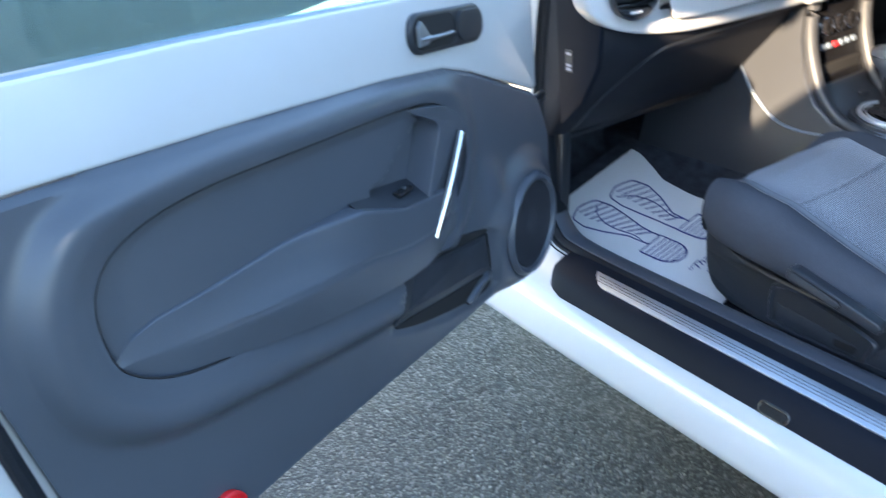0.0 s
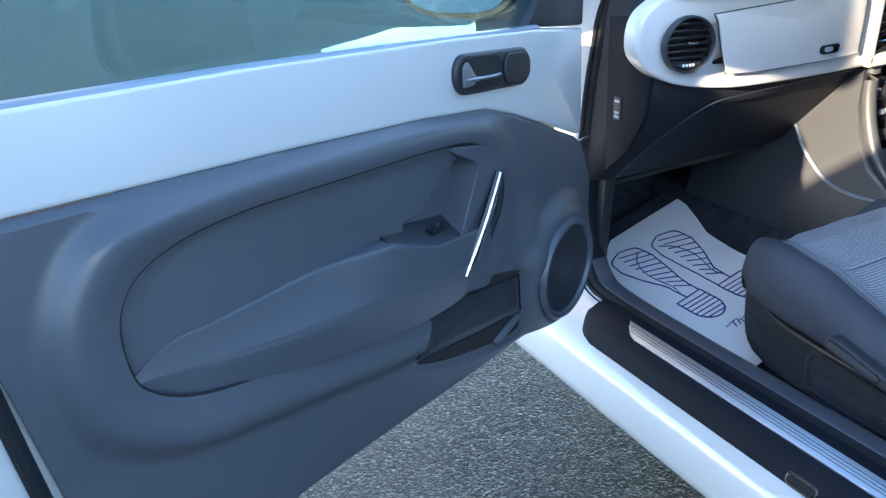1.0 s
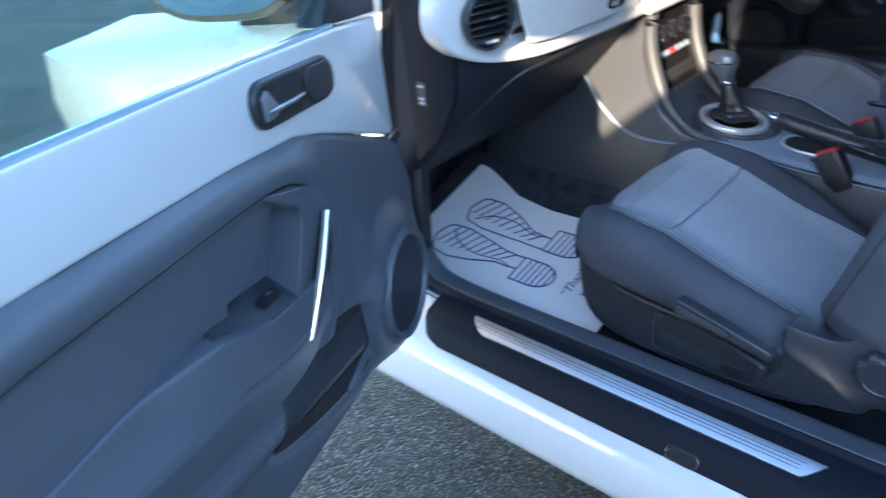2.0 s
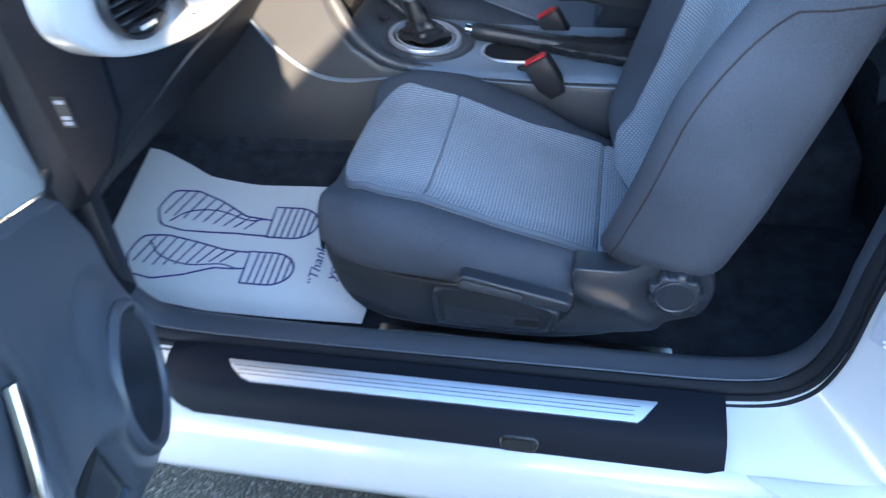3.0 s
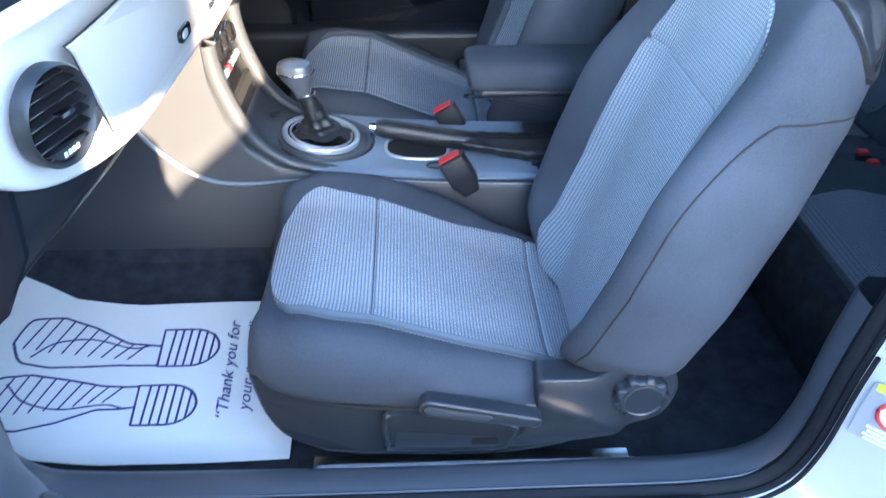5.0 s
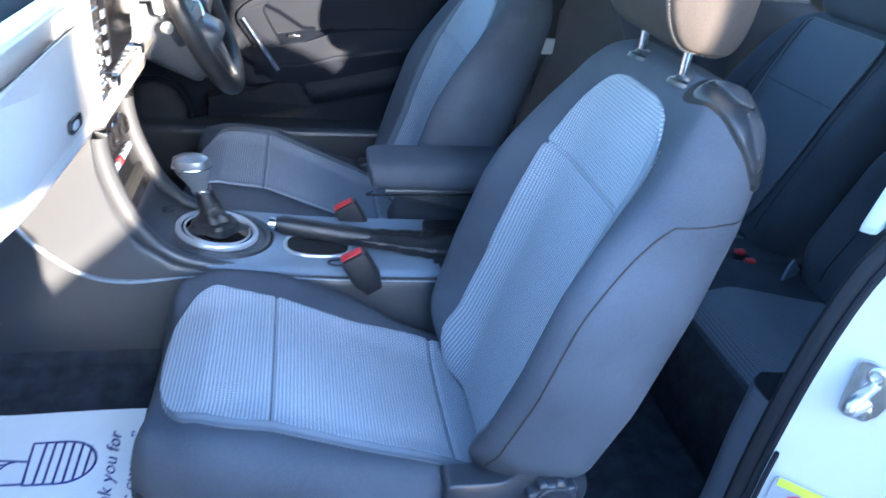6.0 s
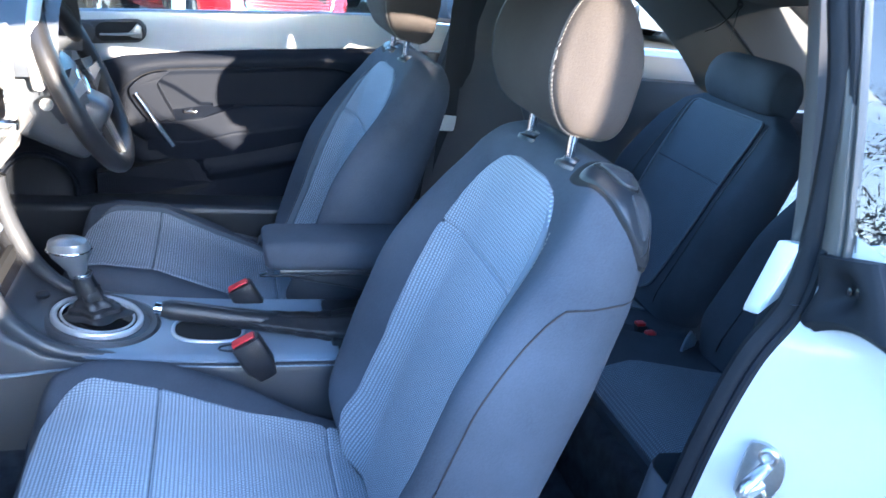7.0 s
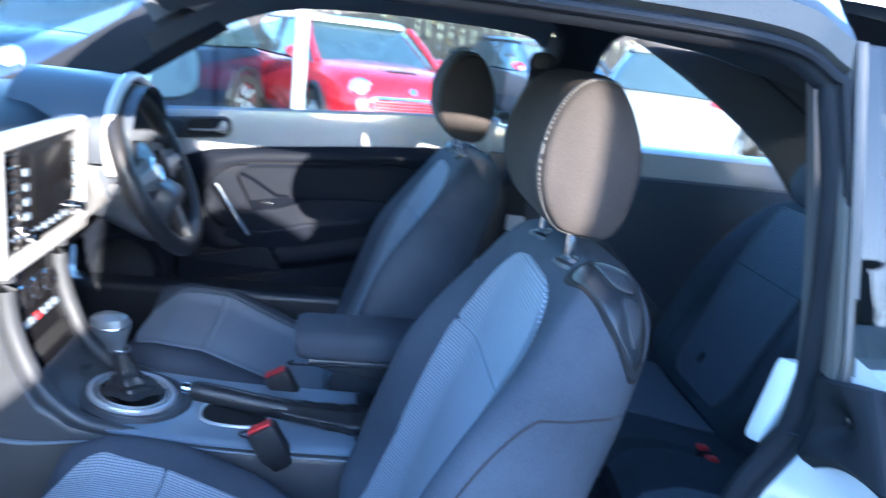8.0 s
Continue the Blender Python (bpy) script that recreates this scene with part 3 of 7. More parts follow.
# door striker on the rear jamb
striker = thing("door_striker", "zinc steel door striker loop bolted to the jamb", "latch", m=Matrix.Translation((0.646, 0.061, 0.772)) @ Matrix.Rotation(radians(-44), 4, "Z"))
d_plate = [(-0.012, -0.036), (0.004, -0.036), (0.018, -0.026), (0.024, -0.008), (0.024, 0.012), (0.018, 0.028), (0.004, 0.037), (-0.012, 0.037), (-0.018, 0.026), (-0.019, -0.026)]
part("base_plate", prism([(p.x, p.y) for p in smooth_path([(a, b, 0) for a, b in d_plate], 4, True)], -0.006, 0.0, 0.002), STEEL, striker)
part("loop", tube(smooth_path([(0.006, -0.002, -0.014), (-0.002, -0.022, -0.013), (-0.010, -0.044, -0.006), (-0.011, -0.048, 0.001), (-0.008, -0.042, 0.008), (0.000, -0.022, 0.012), (0.006, -0.002, 0.012)], 6), 0.0058, 10, flat=1.2), STEEL, striker)
for z in (-0.024, 0.025):
    part("bolt", lathe([(0.0105, 0), (0.0105, 0.004), (0.0085, 0.0055), (0.006, 0.0055), (0.005, 0.002), (0.001, 0.002)], 18, (0.004, -0.005, z), Matrix.Rotation(radians(90), 4, "X")), STEEL, striker)

# warning sticker on the jamb
STK = Matrix.Translation((0.628, 0.060, 0.578)) @ Matrix.Rotation(radians(-40), 4, "Z") @ Matrix.Rotation(radians(3), 4, "Y")
sticker = thing("warning_sticker", "grey and white airbag warning sticker with red ring", "sticker", m=STK)
part("backing", prism(capsule(-0.040, 0.040, -0.045, 0.045, 3, 0.004), -0.0015, 0.0, 0), LABEL_GREY, sticker)
part("yellow_band", prism([(-0.036, 0.034), (0.040, 0.034), (0.040, 0.046), (-0.036, 0.046)], -0.003, -0.0018, 0), LABEL_YELLOW, sticker)
part("pictogram", prism([(0.021 * math.cos(a), 0.008 + 0.021 * math.sin(a)) for a in [2 * math.pi * k / 24 for k in range(24)]], -0.003, -0.0018, 0), LABEL_WHITE, sticker)
part("red_ring", merge(tube([(0.022 * math.cos(a), -0.0035, 0.008 + 0.022 * math.sin(a)) for a in [2 * math.pi * k / 28 for k in range(28)]], 0.0026, 6, True), box((0.004, 0.002, 0.04), (0, -0.0035, 0.008), 0)), RED, sticker)
for k in range(4):
    part("text_bar", box((0.050 - 0.006 * (k % 2), 0.0015, 0.0035), (0, -0.0022, -0.022 - 0.0065 * k), 0), LABEL_WHITE, sticker)
# inner post behind the driver's door, dark below and painted at the window ledge
part("door_post", box((0.20, 0.030, 0.72), (0.715, 1.575, 0.62), 0.008), PLASTIC_DARK, car_body, "black trim behind the driver's door")
part("post_ledge", box((0.20, 0.030, 0.075), (0.715, 1.575, 1.0195), 0.006), PAINT, car_body, "white painted ledge")
belt = thing("seat_belt", "black webbing seat belt hanging on the driver's door pillar", "seat belt")
strap = smooth_path([(0.690, 1.440, 1.235), (0.690, 1.462, 1.10), (0.696, 1.486, 0.95), (0.700, 1.502, 0.75), (0.700, 1.510, 0.48)], 6)
part("webbing", loft([[p + Vector((-0.024, 0, 0)), p + Vector((0.024, -0.004, 0)), p + Vector((0.024, -0.0055, 0)), p + Vector((-0.024, -0.0015, 0))] for p in strap]), PLASTIC_DARK, belt)
part("anchor", prism(capsule(0.662, 0.726, 1.215, 1.260, 6, 0.020), 1.425, 1.445, 0.006, 3), PLASTIC_DARK, belt, "black belt guide")
part("tongue", box((0.050, 0.012, 0.045), (0.700, 1.496, 0.80), 0.005), LABEL_WHITE, belt, "pale belt tongue")
# sill under the driver's door
part("inner_sill", box((1.95, 0.13, 0.35), (0.025, 1.535, 0.375), 0.02, 3), PLASTIC_DARK, car_body, "black plastic sill trim")

# ---- doors ----
CARD_U = [0.0, 0.02, 0.045, 0.274, 0.349, 0.493, 0.731, 1.030]
CARD_TOP = [0.70, 0.74, 0.790, 0.890, 0.914, 0.934, 0.958, 0.984]
CARD_BOT = [0.50, 0.445, 0.438, 0.464, 0.470, 0.485, 0.510, 0.530]
WIN_U, WIN_Z = [0.0, 0.21, 0.41, 0.79, 1.12], [1.000, 1.010, 1.026, 1.054, 1.073]
EGG = [(p.x, p.y) for p in smooth_path([(0.42, 0.880, 0), (0.478, 0.890, 0), (0.551, 0.897, 0), (0.656, 0.905, 0), (0.745, 0.912, 0), (0.821, 0.917, 0), (0.888, 0.915, 0), (0.936, 0.903, 0), (0.961, 0.883, 0), (0.973, 0.853, 0), (0.971, 0.806, 0), (0.956, 0.780, 0), (0.927, 0.758, 0), (0.889, 0.742, 0), (0.824, 0.725, 0), (0.69, 0.692, 0), (0.56, 0.664, 0), (0.46, 0.660, 0), (0.405, 0.690, 0), (0.355, 0.724, 0), (0.327, 0.769, 0), (0.335, 0.818, 0), (0.375, 0.858, 0)], 9, True)]
EGG_A = np.array(EGG)
EGG_B = np.roll(EGG_A, -1, 0) - EGG_A
ARM_U, ARM_Z = [0.38, 0.44, 0.53, 0.57, 0.613, 0.671, 0.746, 0.82, 0.864, 0.911, 0.943, 0.967], [0.752, 0.757, 0.770, 0.785, 0.802, 0.806, 0.810, 0.811, 0.812, 0.815, 0.811, 0.798]


def in_poly(u, z, poly):
    hit = False
    for (a, b), (c, d) in zip(poly, poly[1:] + poly[:1]):
        if (b > z) != (d > z) and u < (c - a) * (z - b) / (d - b) + a:
            hit = not hit
    return hit


def egg_distance(u, z):
    """How far a place on the card lies outside the egg-shaped inlay; inside it is negative."""
    q = np.array((u, z)) - EGG_A
    t = np.clip((q * EGG_B).sum(1) / (EGG_B * EGG_B).sum(1), 0, 1)[:, None]
    d = float(np.sqrt((((q - t * EGG_B)) ** 2).sum(1).min()))
    return -d if in_poly(u, z, EGG) else d


POCKET = [(0.515, 0.660), (0.40, 0.637), (0.275, 0.612), (0.268, 0.604), (0.262, 0.54), (0.255, 0.50), (0.268, 0.490), (0.30, 0.492), (0.409, 0.517), (0.50, 0.550), (0.560, 0.580)]
CUP = [(0.390, 0.868), (0.430, 0.860), (0.469, 0.843), (0.504, 0.821), (0.530, 0.805), (0.605, 0.806), (0.55, 0.783), (0.43, 0.762), (0.40, 0.79), (0.382, 0.815), (0.378, 0.855)]


def outer_height(u, z, d):
    """Relief of the door card outside its inlay, d away from it: rounded shoulder, pod, swell."""
    h = 0.012
    side = ease(0.27, 0.42, u) * ease(0.004, 0.040, line(min(u, 1.03), CARD_U, CARD_TOP) - z)
    h += (0.019 * ease(0.074, 0.044, d) - 0.008 * ease(0.034, 0.0, d)) * side
    h += 0.008 * ease(0.05, 0.0, d) * (1 - side)
    r = math.hypot((u - 0.136) / 1.02, z - 0.566)
    h += 0.020 * ease(0.150, 0.098, r)
    h += 0.016 * math.exp(-(((u - 0.245) / 0.035) ** 2)) * ease(0.75, 0.67, z) * ease(0.57, 0.63, z)
    if 0.22 < u < 0.60 and 0.45 < z < 0.69:
        w = ease(0.010, -0.004, poly_distance(u, z, POCKET))
        h = h * (1 - w) + 0.008 * w
    uc = min(u, 1.03)
    edge = min(line(uc, CARD_U, CARD_TOP) - z, z - line(uc, CARD_U, CARD_BOT))
    return h - 0.014 * ease(0.012, 0.0, edge)


LOW_U, LOW_Z = zip(*sorted(EGG[98:160]))


def inlay_height(u, z, d, cup=0.052):
    """Relief of the egg-shaped inlay's upper field, d inside its edge."""
    h = 0.011 - 0.004 * ease(0.0, 0.02, d) - 0.004 * ease(0.006, 0.0, d)
    if 0.36 < u < 0.56 and z > 0.74:
        h -= cup * ease(0.001, -0.012, poly_distance(u, z, CUP))
    return h


def arm_pt(u, k, edge=0.0):
    """The arm rest under the field: k from its upper edge down to the inlay's edge."""
    top_, low_ = line(u, ARM_U, ARM_Z), line(u, LOW_U, LOW_Z) - 0.0015
    lip = 0.004 + 0.027 * ease(0.96, 0.70, u)
    e = ease(0.74, 0.58, u)
    z = top_ - k * (top_ - low_)
    q = min(1.0, k / 0.52)
    h = 0.0105 + lip * (e + (1 - e) * (q - 0.12 * math.sin(math.pi * q))) - lip * 0.32 * ease(0.5, 1.15, k)
    h -= 0.0016 * math.exp(-((k - 0.53) / 0.018) ** 2) * ease(0.93, 0.8, u)
    return Vector((u, h - edge, z))


def poly_distance(u, z, poly):
    """Distance from a polygon's outline, negative inside it."""
    a = np.array(poly)
    b = np.roll(a, -1, 0) - a
    q = np.array((u, z)) - a
    t = np.clip((q * b).sum(1) / (b * b).sum(1), 0, 1)[:, None]
    d = float(np.sqrt(((q - t * b) ** 2).sum(1).min()))
    return -d if in_poly(u, z, poly) else d


def car_door(name, label, m, flip, open_glass):
    """A door in its own axes: x along it from the hinge, y to the car's inside, z up. flip: the other hand."""
    F = (lambda c: Vector((c.x, -c.y, c.z))) if flip else (lambda c: c)
    # Driver's card: the same charcoal plastic with its shade painted in as black.
    card = TRIM_AND_SHADED_CARD if flip else PLASTIC
    d = part(name, merge(prism([(0.000, 0.505), (0.03, 0.455), (0.40, 0.478), (0.80, 0.508), (1.02, 0.522), (1.075, 0.56), (1.098, 0.68), (1.118, 0.85), (1.126, 0.96), (1.120, 1.030), (0.79, 1.012), (0.41, 0.985), (0.21, 0.97), (0.04, 0.966), (0.030, 0.80), (0.004, 0.66)], -0.125, -0.050, 0.012, 3) if not flip else place(prism([(0.000, 0.505), (0.03, 0.455), (0.40, 0.478), (0.80, 0.508), (1.02, 0.522), (1.075, 0.56), (1.098, 0.68), (1.118, 0.85), (1.126, 0.96), (1.120, 1.030), (0.79, 1.012), (0.41, 0.985), (0.21, 0.97), (0.04, 0.966), (0.030, 0.80), (0.004, 0.66)], -0.125, -0.050, 0.012, 3), F)), PAINT, car_body, label, m)

    def P(n, bm, mat, lab="", parent=None):
        return part(n, place(bm, F), mat, d, lab)
    # painted frame round the card
    upper = [(0.030, 0.798), (0.045, 0.794), (0.274, 0.886), (0.349, 0.910), (0.493, 0.930), (0.731, 0.954), (1.030, 0.980), (1.084, 0.974), (1.066, 0.835), (1.046, 0.675), (1.026, 0.470), (1.045, 0.46), (1.075, 0.52), (1.098, 0.68), (1.118, 0.85), (1.128, 0.97), (1.122, 1.070), (0.79, 1.052), (0.41, 1.024), (0.21, 1.006), (0.04, 0.984)]
    P("upper_frame", prism(upper, -0.024, 0.004, 0.006, 3), PAINT, "white painted door frame")
    def card_pt(q, k):
        u0 = 1.030 * q
        b_, t_ = line(u0, CARD_U, CARD_BOT), line(u0, CARD_U, CARD_TOP)
        z = b_ + k * (t_ - b_)
        u = 0.004 + (u0 - 0.004) * line(z, [0.47, 0.68, 0.84, 0.98], [1.030, 1.050, 1.070, 1.088]) / 1.030
        d = egg_distance(u, z)
        return Vector((u, outer_height(u, z, max(d, 0)) - 0.0008 * ease(0.066, 0.060, d) - 0.040 * ease(0.016, 0.004, d), z))
    bm = sheet(card_pt, lin(0.004, 1.0, 190), lin(0, 1, 130), 0.0)
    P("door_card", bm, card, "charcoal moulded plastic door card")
    # shoulder round the inlay
    n_e = len(EGG)
    nrm = []
    for i in range(n_e):
        a_, b_ = Vector((*EGG[i - 1], 0)), Vector((*EGG[(i + 1) % n_e], 0))
        t_ = (b_ - a_).normalized()
        nrm.append(Vector((t_.y, -t_.x)) if (Vector((EGG[i][0] - 0.60, EGG[i][1] - 0.775)).dot(Vector((t_.y, -t_.x))) > 0) else Vector((-t_.y, t_.x)))
    ring_rows = []
    for dd in (0.0012, 0.0014, 0.002, 0.004, 0.008, 0.014, 0.020, 0.026, 0.032, 0.038, 0.044, 0.050, 0.056, 0.062, 0.066):
        row = []
        for (a_, b_), q_ in zip(EGG, nrm):
            u_, z_ = a_ + q_.x * dd, b_ + q_.y * dd
            row.append(Vector((u_, outer_height(u_, z_, dd) + (-0.010 if dd < 0.0013 else -0.0015 * ease(0.005, 0.0, dd)), z_)))
        ring_rows.append(row)
    bm = loft(ring_rows, True, False)
    P("inlay_shoulder", bm, card)
    # the inlay itself
    field = []
    for s_ in [1.0, 0.998, 0.994, 0.985, 0.97, 0.95] + lin(0.925, 0.03, 90):
        row = []
        for a_, b_ in EGG:
            u_, z_ = 0.60 + (a_ - 0.60) * s_, 0.775 + (b_ - 0.775) * s_
            row.append(Vector((u_, inlay_height(u_, z_, (1 - s_) * 0.5 * math.hypot(a_ - 0.60, (b_ - 0.775) * 2), 0.010 if flip else 0.052) - (0.012 if s_ == 1.0 else 0), z_)))
        field.append(row)
    bm = loft(field, True, True)
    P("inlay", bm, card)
    rows_ = []
    for u_ in lin(0.400, 0.967, 80):
        row = [arm_pt(u_, 0.0, 0.028), arm_pt(u_, 0.0, 0.004), arm_pt(u_, 0.012, 0.001)]
        rows_.append(row + [arm_pt(u_, k_) for k_ in lin(0.03, 1.0, 40)])
    P("arm_rest", loft(rows_, closed=False), card, "dark moulded arm rest")
    P("inlay_seam", tube([(a_ + q_.x * 0.0004, outer_height(a_, b_, 0) - 0.003, b_ + q_.y * 0.0004) for (a_, b_), q_ in zip(EGG, nrm)], 0.0014, 6, True), BLACK)
    # loudspeaker
    up = Matrix.Translation((0.136, 0.036, 0.566)) @ Matrix.Rotation(radians(-90), 4, "X")
    P("speaker_ring", lathe([(0.098, -0.012), (0.099, 0.0), (0.093, 0.008), (0.087, 0.007), (0.083, 0.000), (0.080, -0.006)], 48, (0, 0, 0), up), card, "charcoal loudspeaker ring")
    P("speaker_grille", lathe([(0.084, -0.006), (0.06, -0.001), (0.03, 0.001), (0.004, 0.0015)], 40, (0, 0, 0), up), PLASTIC_DARK)
    ribs = []
    for k in range(-22, 23):
        z = k * 0.0036
        w = math.sqrt(max(0, 0.081 ** 2 - z * z))
        ribs.append(box((2 * w, 0.0022, 0.0016), (0.136, 0.0365 + 0.001 * (1 - (z / 0.08) ** 2), 0.566 + z), 0))
    P("grille_ribs", merge(*ribs), SEAT_PLASTIC)
    # pull handle with its bright strip
    slab = [(0.456, 0.880), (0.412, 0.876), (0.374, 0.852), (0.361, 0.824), (0.388, 0.778), (0.441, 0.714), (0.474, 0.682), (0.530, 0.668), (0.512, 0.700), (0.476, 0.752), (0.432, 0.832), (0.428, 0.854), (0.440, 0.866)]
    slab = [(p.x, p.y) for p in smooth_path([(a_, b_, 0) for a_, b_ in slab], 4, True)]
    lift_ = lambda c: Vector((c.x, c.y - (0.030 * ease(0.425, 0.458, c.x) * ease(0.84, 0.87, c.z) + 0.020 * ease(0.70, 0.665, c.z)) * (c.y > 0.01), c.z))
    P("pull_handle", place(prism(slab, -0.012, 0.0385, 0.009, 4), lift_), card, "charcoal moulded pull handle")
    bar = [Vector((0.374 + 0.088 * t, 0.0455 + 0.003 * math.sin(math.pi * t) - 0.006 * t, 0.826 - 0.134 * t)) for t in lin(0, 1, 14)]
    P("bright_strip", tube(bar, 0.0034, 10, flat=1.9, up=(0, 1, 0)), CHROME, "bright metal strip")
    P("strip_bed", tube([p - Vector((0, 0.0035, 0)) for p in bar], 0.0052, 10, flat=1.9, up=(0, 1, 0)), PLASTIC_GLOSS)
    # tray with the window switch on top of the arm rest
    bk_, fr_ = [(0.606, 0.006, 0.804), (0.530, -0.006, 0.794), (0.410, -0.004, 0.770)], [(0.616, 0.028, 0.802), (0.572, 0.037, 0.779), (0.450, 0.040, 0.757)]
    on = lambda c_, t: Vector(c_[0]).lerp(Vector(c_[1]), t * 2) if t < 0.5 else Vector(c_[1]).lerp(Vector(c_[2]), t * 2 - 1)
    P("switch_plate", sheet(lambda t, k: on(bk_, t).lerp(on(fr_, t), k), lin(0, 1, 11), lin(0, 1, 5), 0.004), card if flip else PLASTIC_DARK, "black switch plate")
    P("window_switch", box((0.034, 0.014, 0.008), (0.505, 0.020, 0.781), 0.003), PLASTIC_GLOSS)
    P("switch_mark", box((0.008, 0.005, 0.002), (0.505, 0.022, 0.7865), 0.0005), CHROME)
    # lower pocket: ribbed flap and lip; black sheets paint the slot's and mouth's shade
    soft_ = lambda pts, n_=3: [(p.x, p.y) for p in smooth_path([(a_, b_, 0) for a_, b_ in pts], n_, True)]
    P("pocket_flap", prism(soft_([(0.508, 0.650), (0.40, 0.630), (0.280, 0.606), (0.274, 0.600), (0.270, 0.540), (0.276, 0.536), (0.40, 0.560), (0.545, 0.588), (0.548, 0.594)]), 0.004, 0.0135, 0.003, 2), TRIM_AND_SHADED_CARD if flip else PLASTIC_DARK, "black ribbed pocket flap")
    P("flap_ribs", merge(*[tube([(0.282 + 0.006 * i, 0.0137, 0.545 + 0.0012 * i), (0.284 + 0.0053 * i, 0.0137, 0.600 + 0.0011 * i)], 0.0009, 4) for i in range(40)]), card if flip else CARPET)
    P("pocket_slot_shade", prism(soft_([(0.550, 0.582), (0.40, 0.553), (0.272, 0.527), (0.264, 0.505), (0.275, 0.497), (0.31, 0.500), (0.405, 0.524), (0.50, 0.555)]), 0.006, 0.0105, 0.001, 1), BLACK)
    P("pocket_mouth_shade", prism(soft_([(0.505, 0.664), (0.442, 0.660), (0.33, 0.633), (0.262, 0.612), (0.30, 0.612), (0.40, 0.633), (0.49, 0.652)]), 0.004, 0.0150, 0.001, 1), BLACK)
    P("pocket_lip", tube(smooth_path([(0.264, 0.010, 0.523), (0.295, 0.014, 0.524), (0.325, 0.015, 0.518), (0.350, 0.012, 0.508)], 5), [0.004] + [0.007] * 14 + [0.004], 8), PLASTIC)
    # release handle in its bezel, on the painted part
    shift_ = -0.030 if flip else 0.0
    tip_ = lambda pts_: [(a + shift_, b + (a - 0.33) * 0.10) for a, b in pts_]
    P("handle_bezel", prism(tip_(capsule(0.234, 0.434, 0.937, 0.994, 8, 0.026)), 0.002, 0.013, 0.005, 3), PLASTIC_DARK, "black plastic handle bezel")
    # Flat black sheet on the bezel, painted in for the recess's shade.
    P("handle_recess_shade", prism(tip_(capsule(0.318, 0.427, 0.943, 0.988, 8, 0.020)), 0.0125, 0.0138, 0), BLACK)
    P("lock_cover", prism(tip_(capsule(0.241, 0.316, 0.943, 0.988, 8, 0.019)), 0.0132, 0.017, 0.003, 3), PLASTIC_DARK)
    root_ = prism([(a_ + shift_, b_) for a_, b_ in ((0.424, 0.985), (0.414, 0.993), (0.402, 0.978), (0.392, 0.966), (0.400, 0.958), (0.424, 0.958))], 0.0135, 0.020, 0.003, 2)
    bar_ = tube(smooth_path([(a_ + shift_, b_, c_) for a_, b_, c_ in ((0.420, 0.0165, 0.968), (0.400, 0.0175, 0.966), (0.370, 0.0180, 0.963), (0.345, 0.0175, 0.961), (0.328, 0.0160, 0.960))], 4), [0.0045] * 6 + [0.0036] * 6 + [0.0032] * 4 + [0.0025], 10, flat=0.8, up=(0, 1, 0))
    P("release_lever", merge(root_, bar_), KNOB, "satin chrome release lever")
    # reflector in the lower rear corner
    P("door_reflector", prism([(a + (b - 0.527) * 0.5, b) for a, b in capsule(0.862, 0.922, 0.545, 0.576, 6, 0.014)], 0.010, 0.022, 0.004, 3), REFLECTOR, "red door reflector")
    # rear edge: rubber and latch
    P("edge_seal", tube(smooth_path([(1.086, 0.006, 0.95), (1.082, 0.008, 0.86), (1.068, 0.008, 0.70), (1.048, 0.004, 0.55), (1.036, -0.004, 0.48)], 6), 0.008, 8, up=(0, 1, 0)), RUBBER, "black rubber edge seal")
    P("latch_slot", box((0.006, 0.03, 0.05), (1.118, -0.03, 0.826), 0.001), BLACK)
    P("latch_plate", box((0.004, 0.055, 0.085), (1.117, -0.03, 0.826), 0.002), STEEL)
    # window strip, pane
    P("window_strip", tube([(u, -0.004, line(u, WIN_U, WIN_Z) - 0.004) for u in lin(0.19, 1.115, 20)], 0.005, 8, flat=1.3), PLASTIC_SILVER, "grey window strip")
    top = lambda u: line(u, [0.14, 0.3, 0.55, 0.85, 1.12], [1.10, 1.19, 1.285, 1.325, 1.330])
    pane = sheet(lambda u, k: Vector((u, -0.016 + 0.24 * ((zz := line(u, WIN_U, WIN_Z) - 0.006 + k * (top(u) - line(u, WIN_U, WIN_Z))) - 1.03), zz)), lin(0.16, 1.118, 20), lin(0, 1, 8), 0.0042, (0, -1, 0))
    pn = P("window_pane", pane, GLASS if open_glass else GLASS_CLEAR, "tinted door window")
    pn.visible_shadow = False
    # mirror on its foot, in front of the pane
    P("mirror_foot", prism([(0.02, 0.984), (0.215, 1.008), (0.165, 1.065), (0.10, 1.095), (0.02, 1.07)], -0.045, -0.004, 0.008, 2), PLASTIC_DARK, "black plastic mirror foot")
    mu, mn, mz = (0.15, -0.21, 1.095) if flip else (0.10, -0.195, 1.092)
    yaw = Matrix.Translation((mu, mn, mz)) @ Matrix.Rotation(radians(38 if flip else 6), 4, "Z")
    sq = lambda t: (math.copysign(abs(math.cos(t)) ** 0.7, math.cos(t)), math.copysign(abs(math.sin(t)) ** 0.7, math.sin(t)))
    oval = [sq(2 * math.pi * k / 32) for k in range(32)]
    turned = lambda bm_: place(bm_, lambda c: yaw @ c)
    P("mirror_housing", turned(loft([[Vector((f * 0.045, a * sc * 0.125, b * sc * 0.090)) for a, b in oval] for f, sc in ((-1.9, 0.25), (-1.6, 0.62), (-0.9, 0.9), (0.0, 1.0), (0.9, 1.0), (1.05, 0.97))])), PLASTIC_DARK, "black door mirror housing")
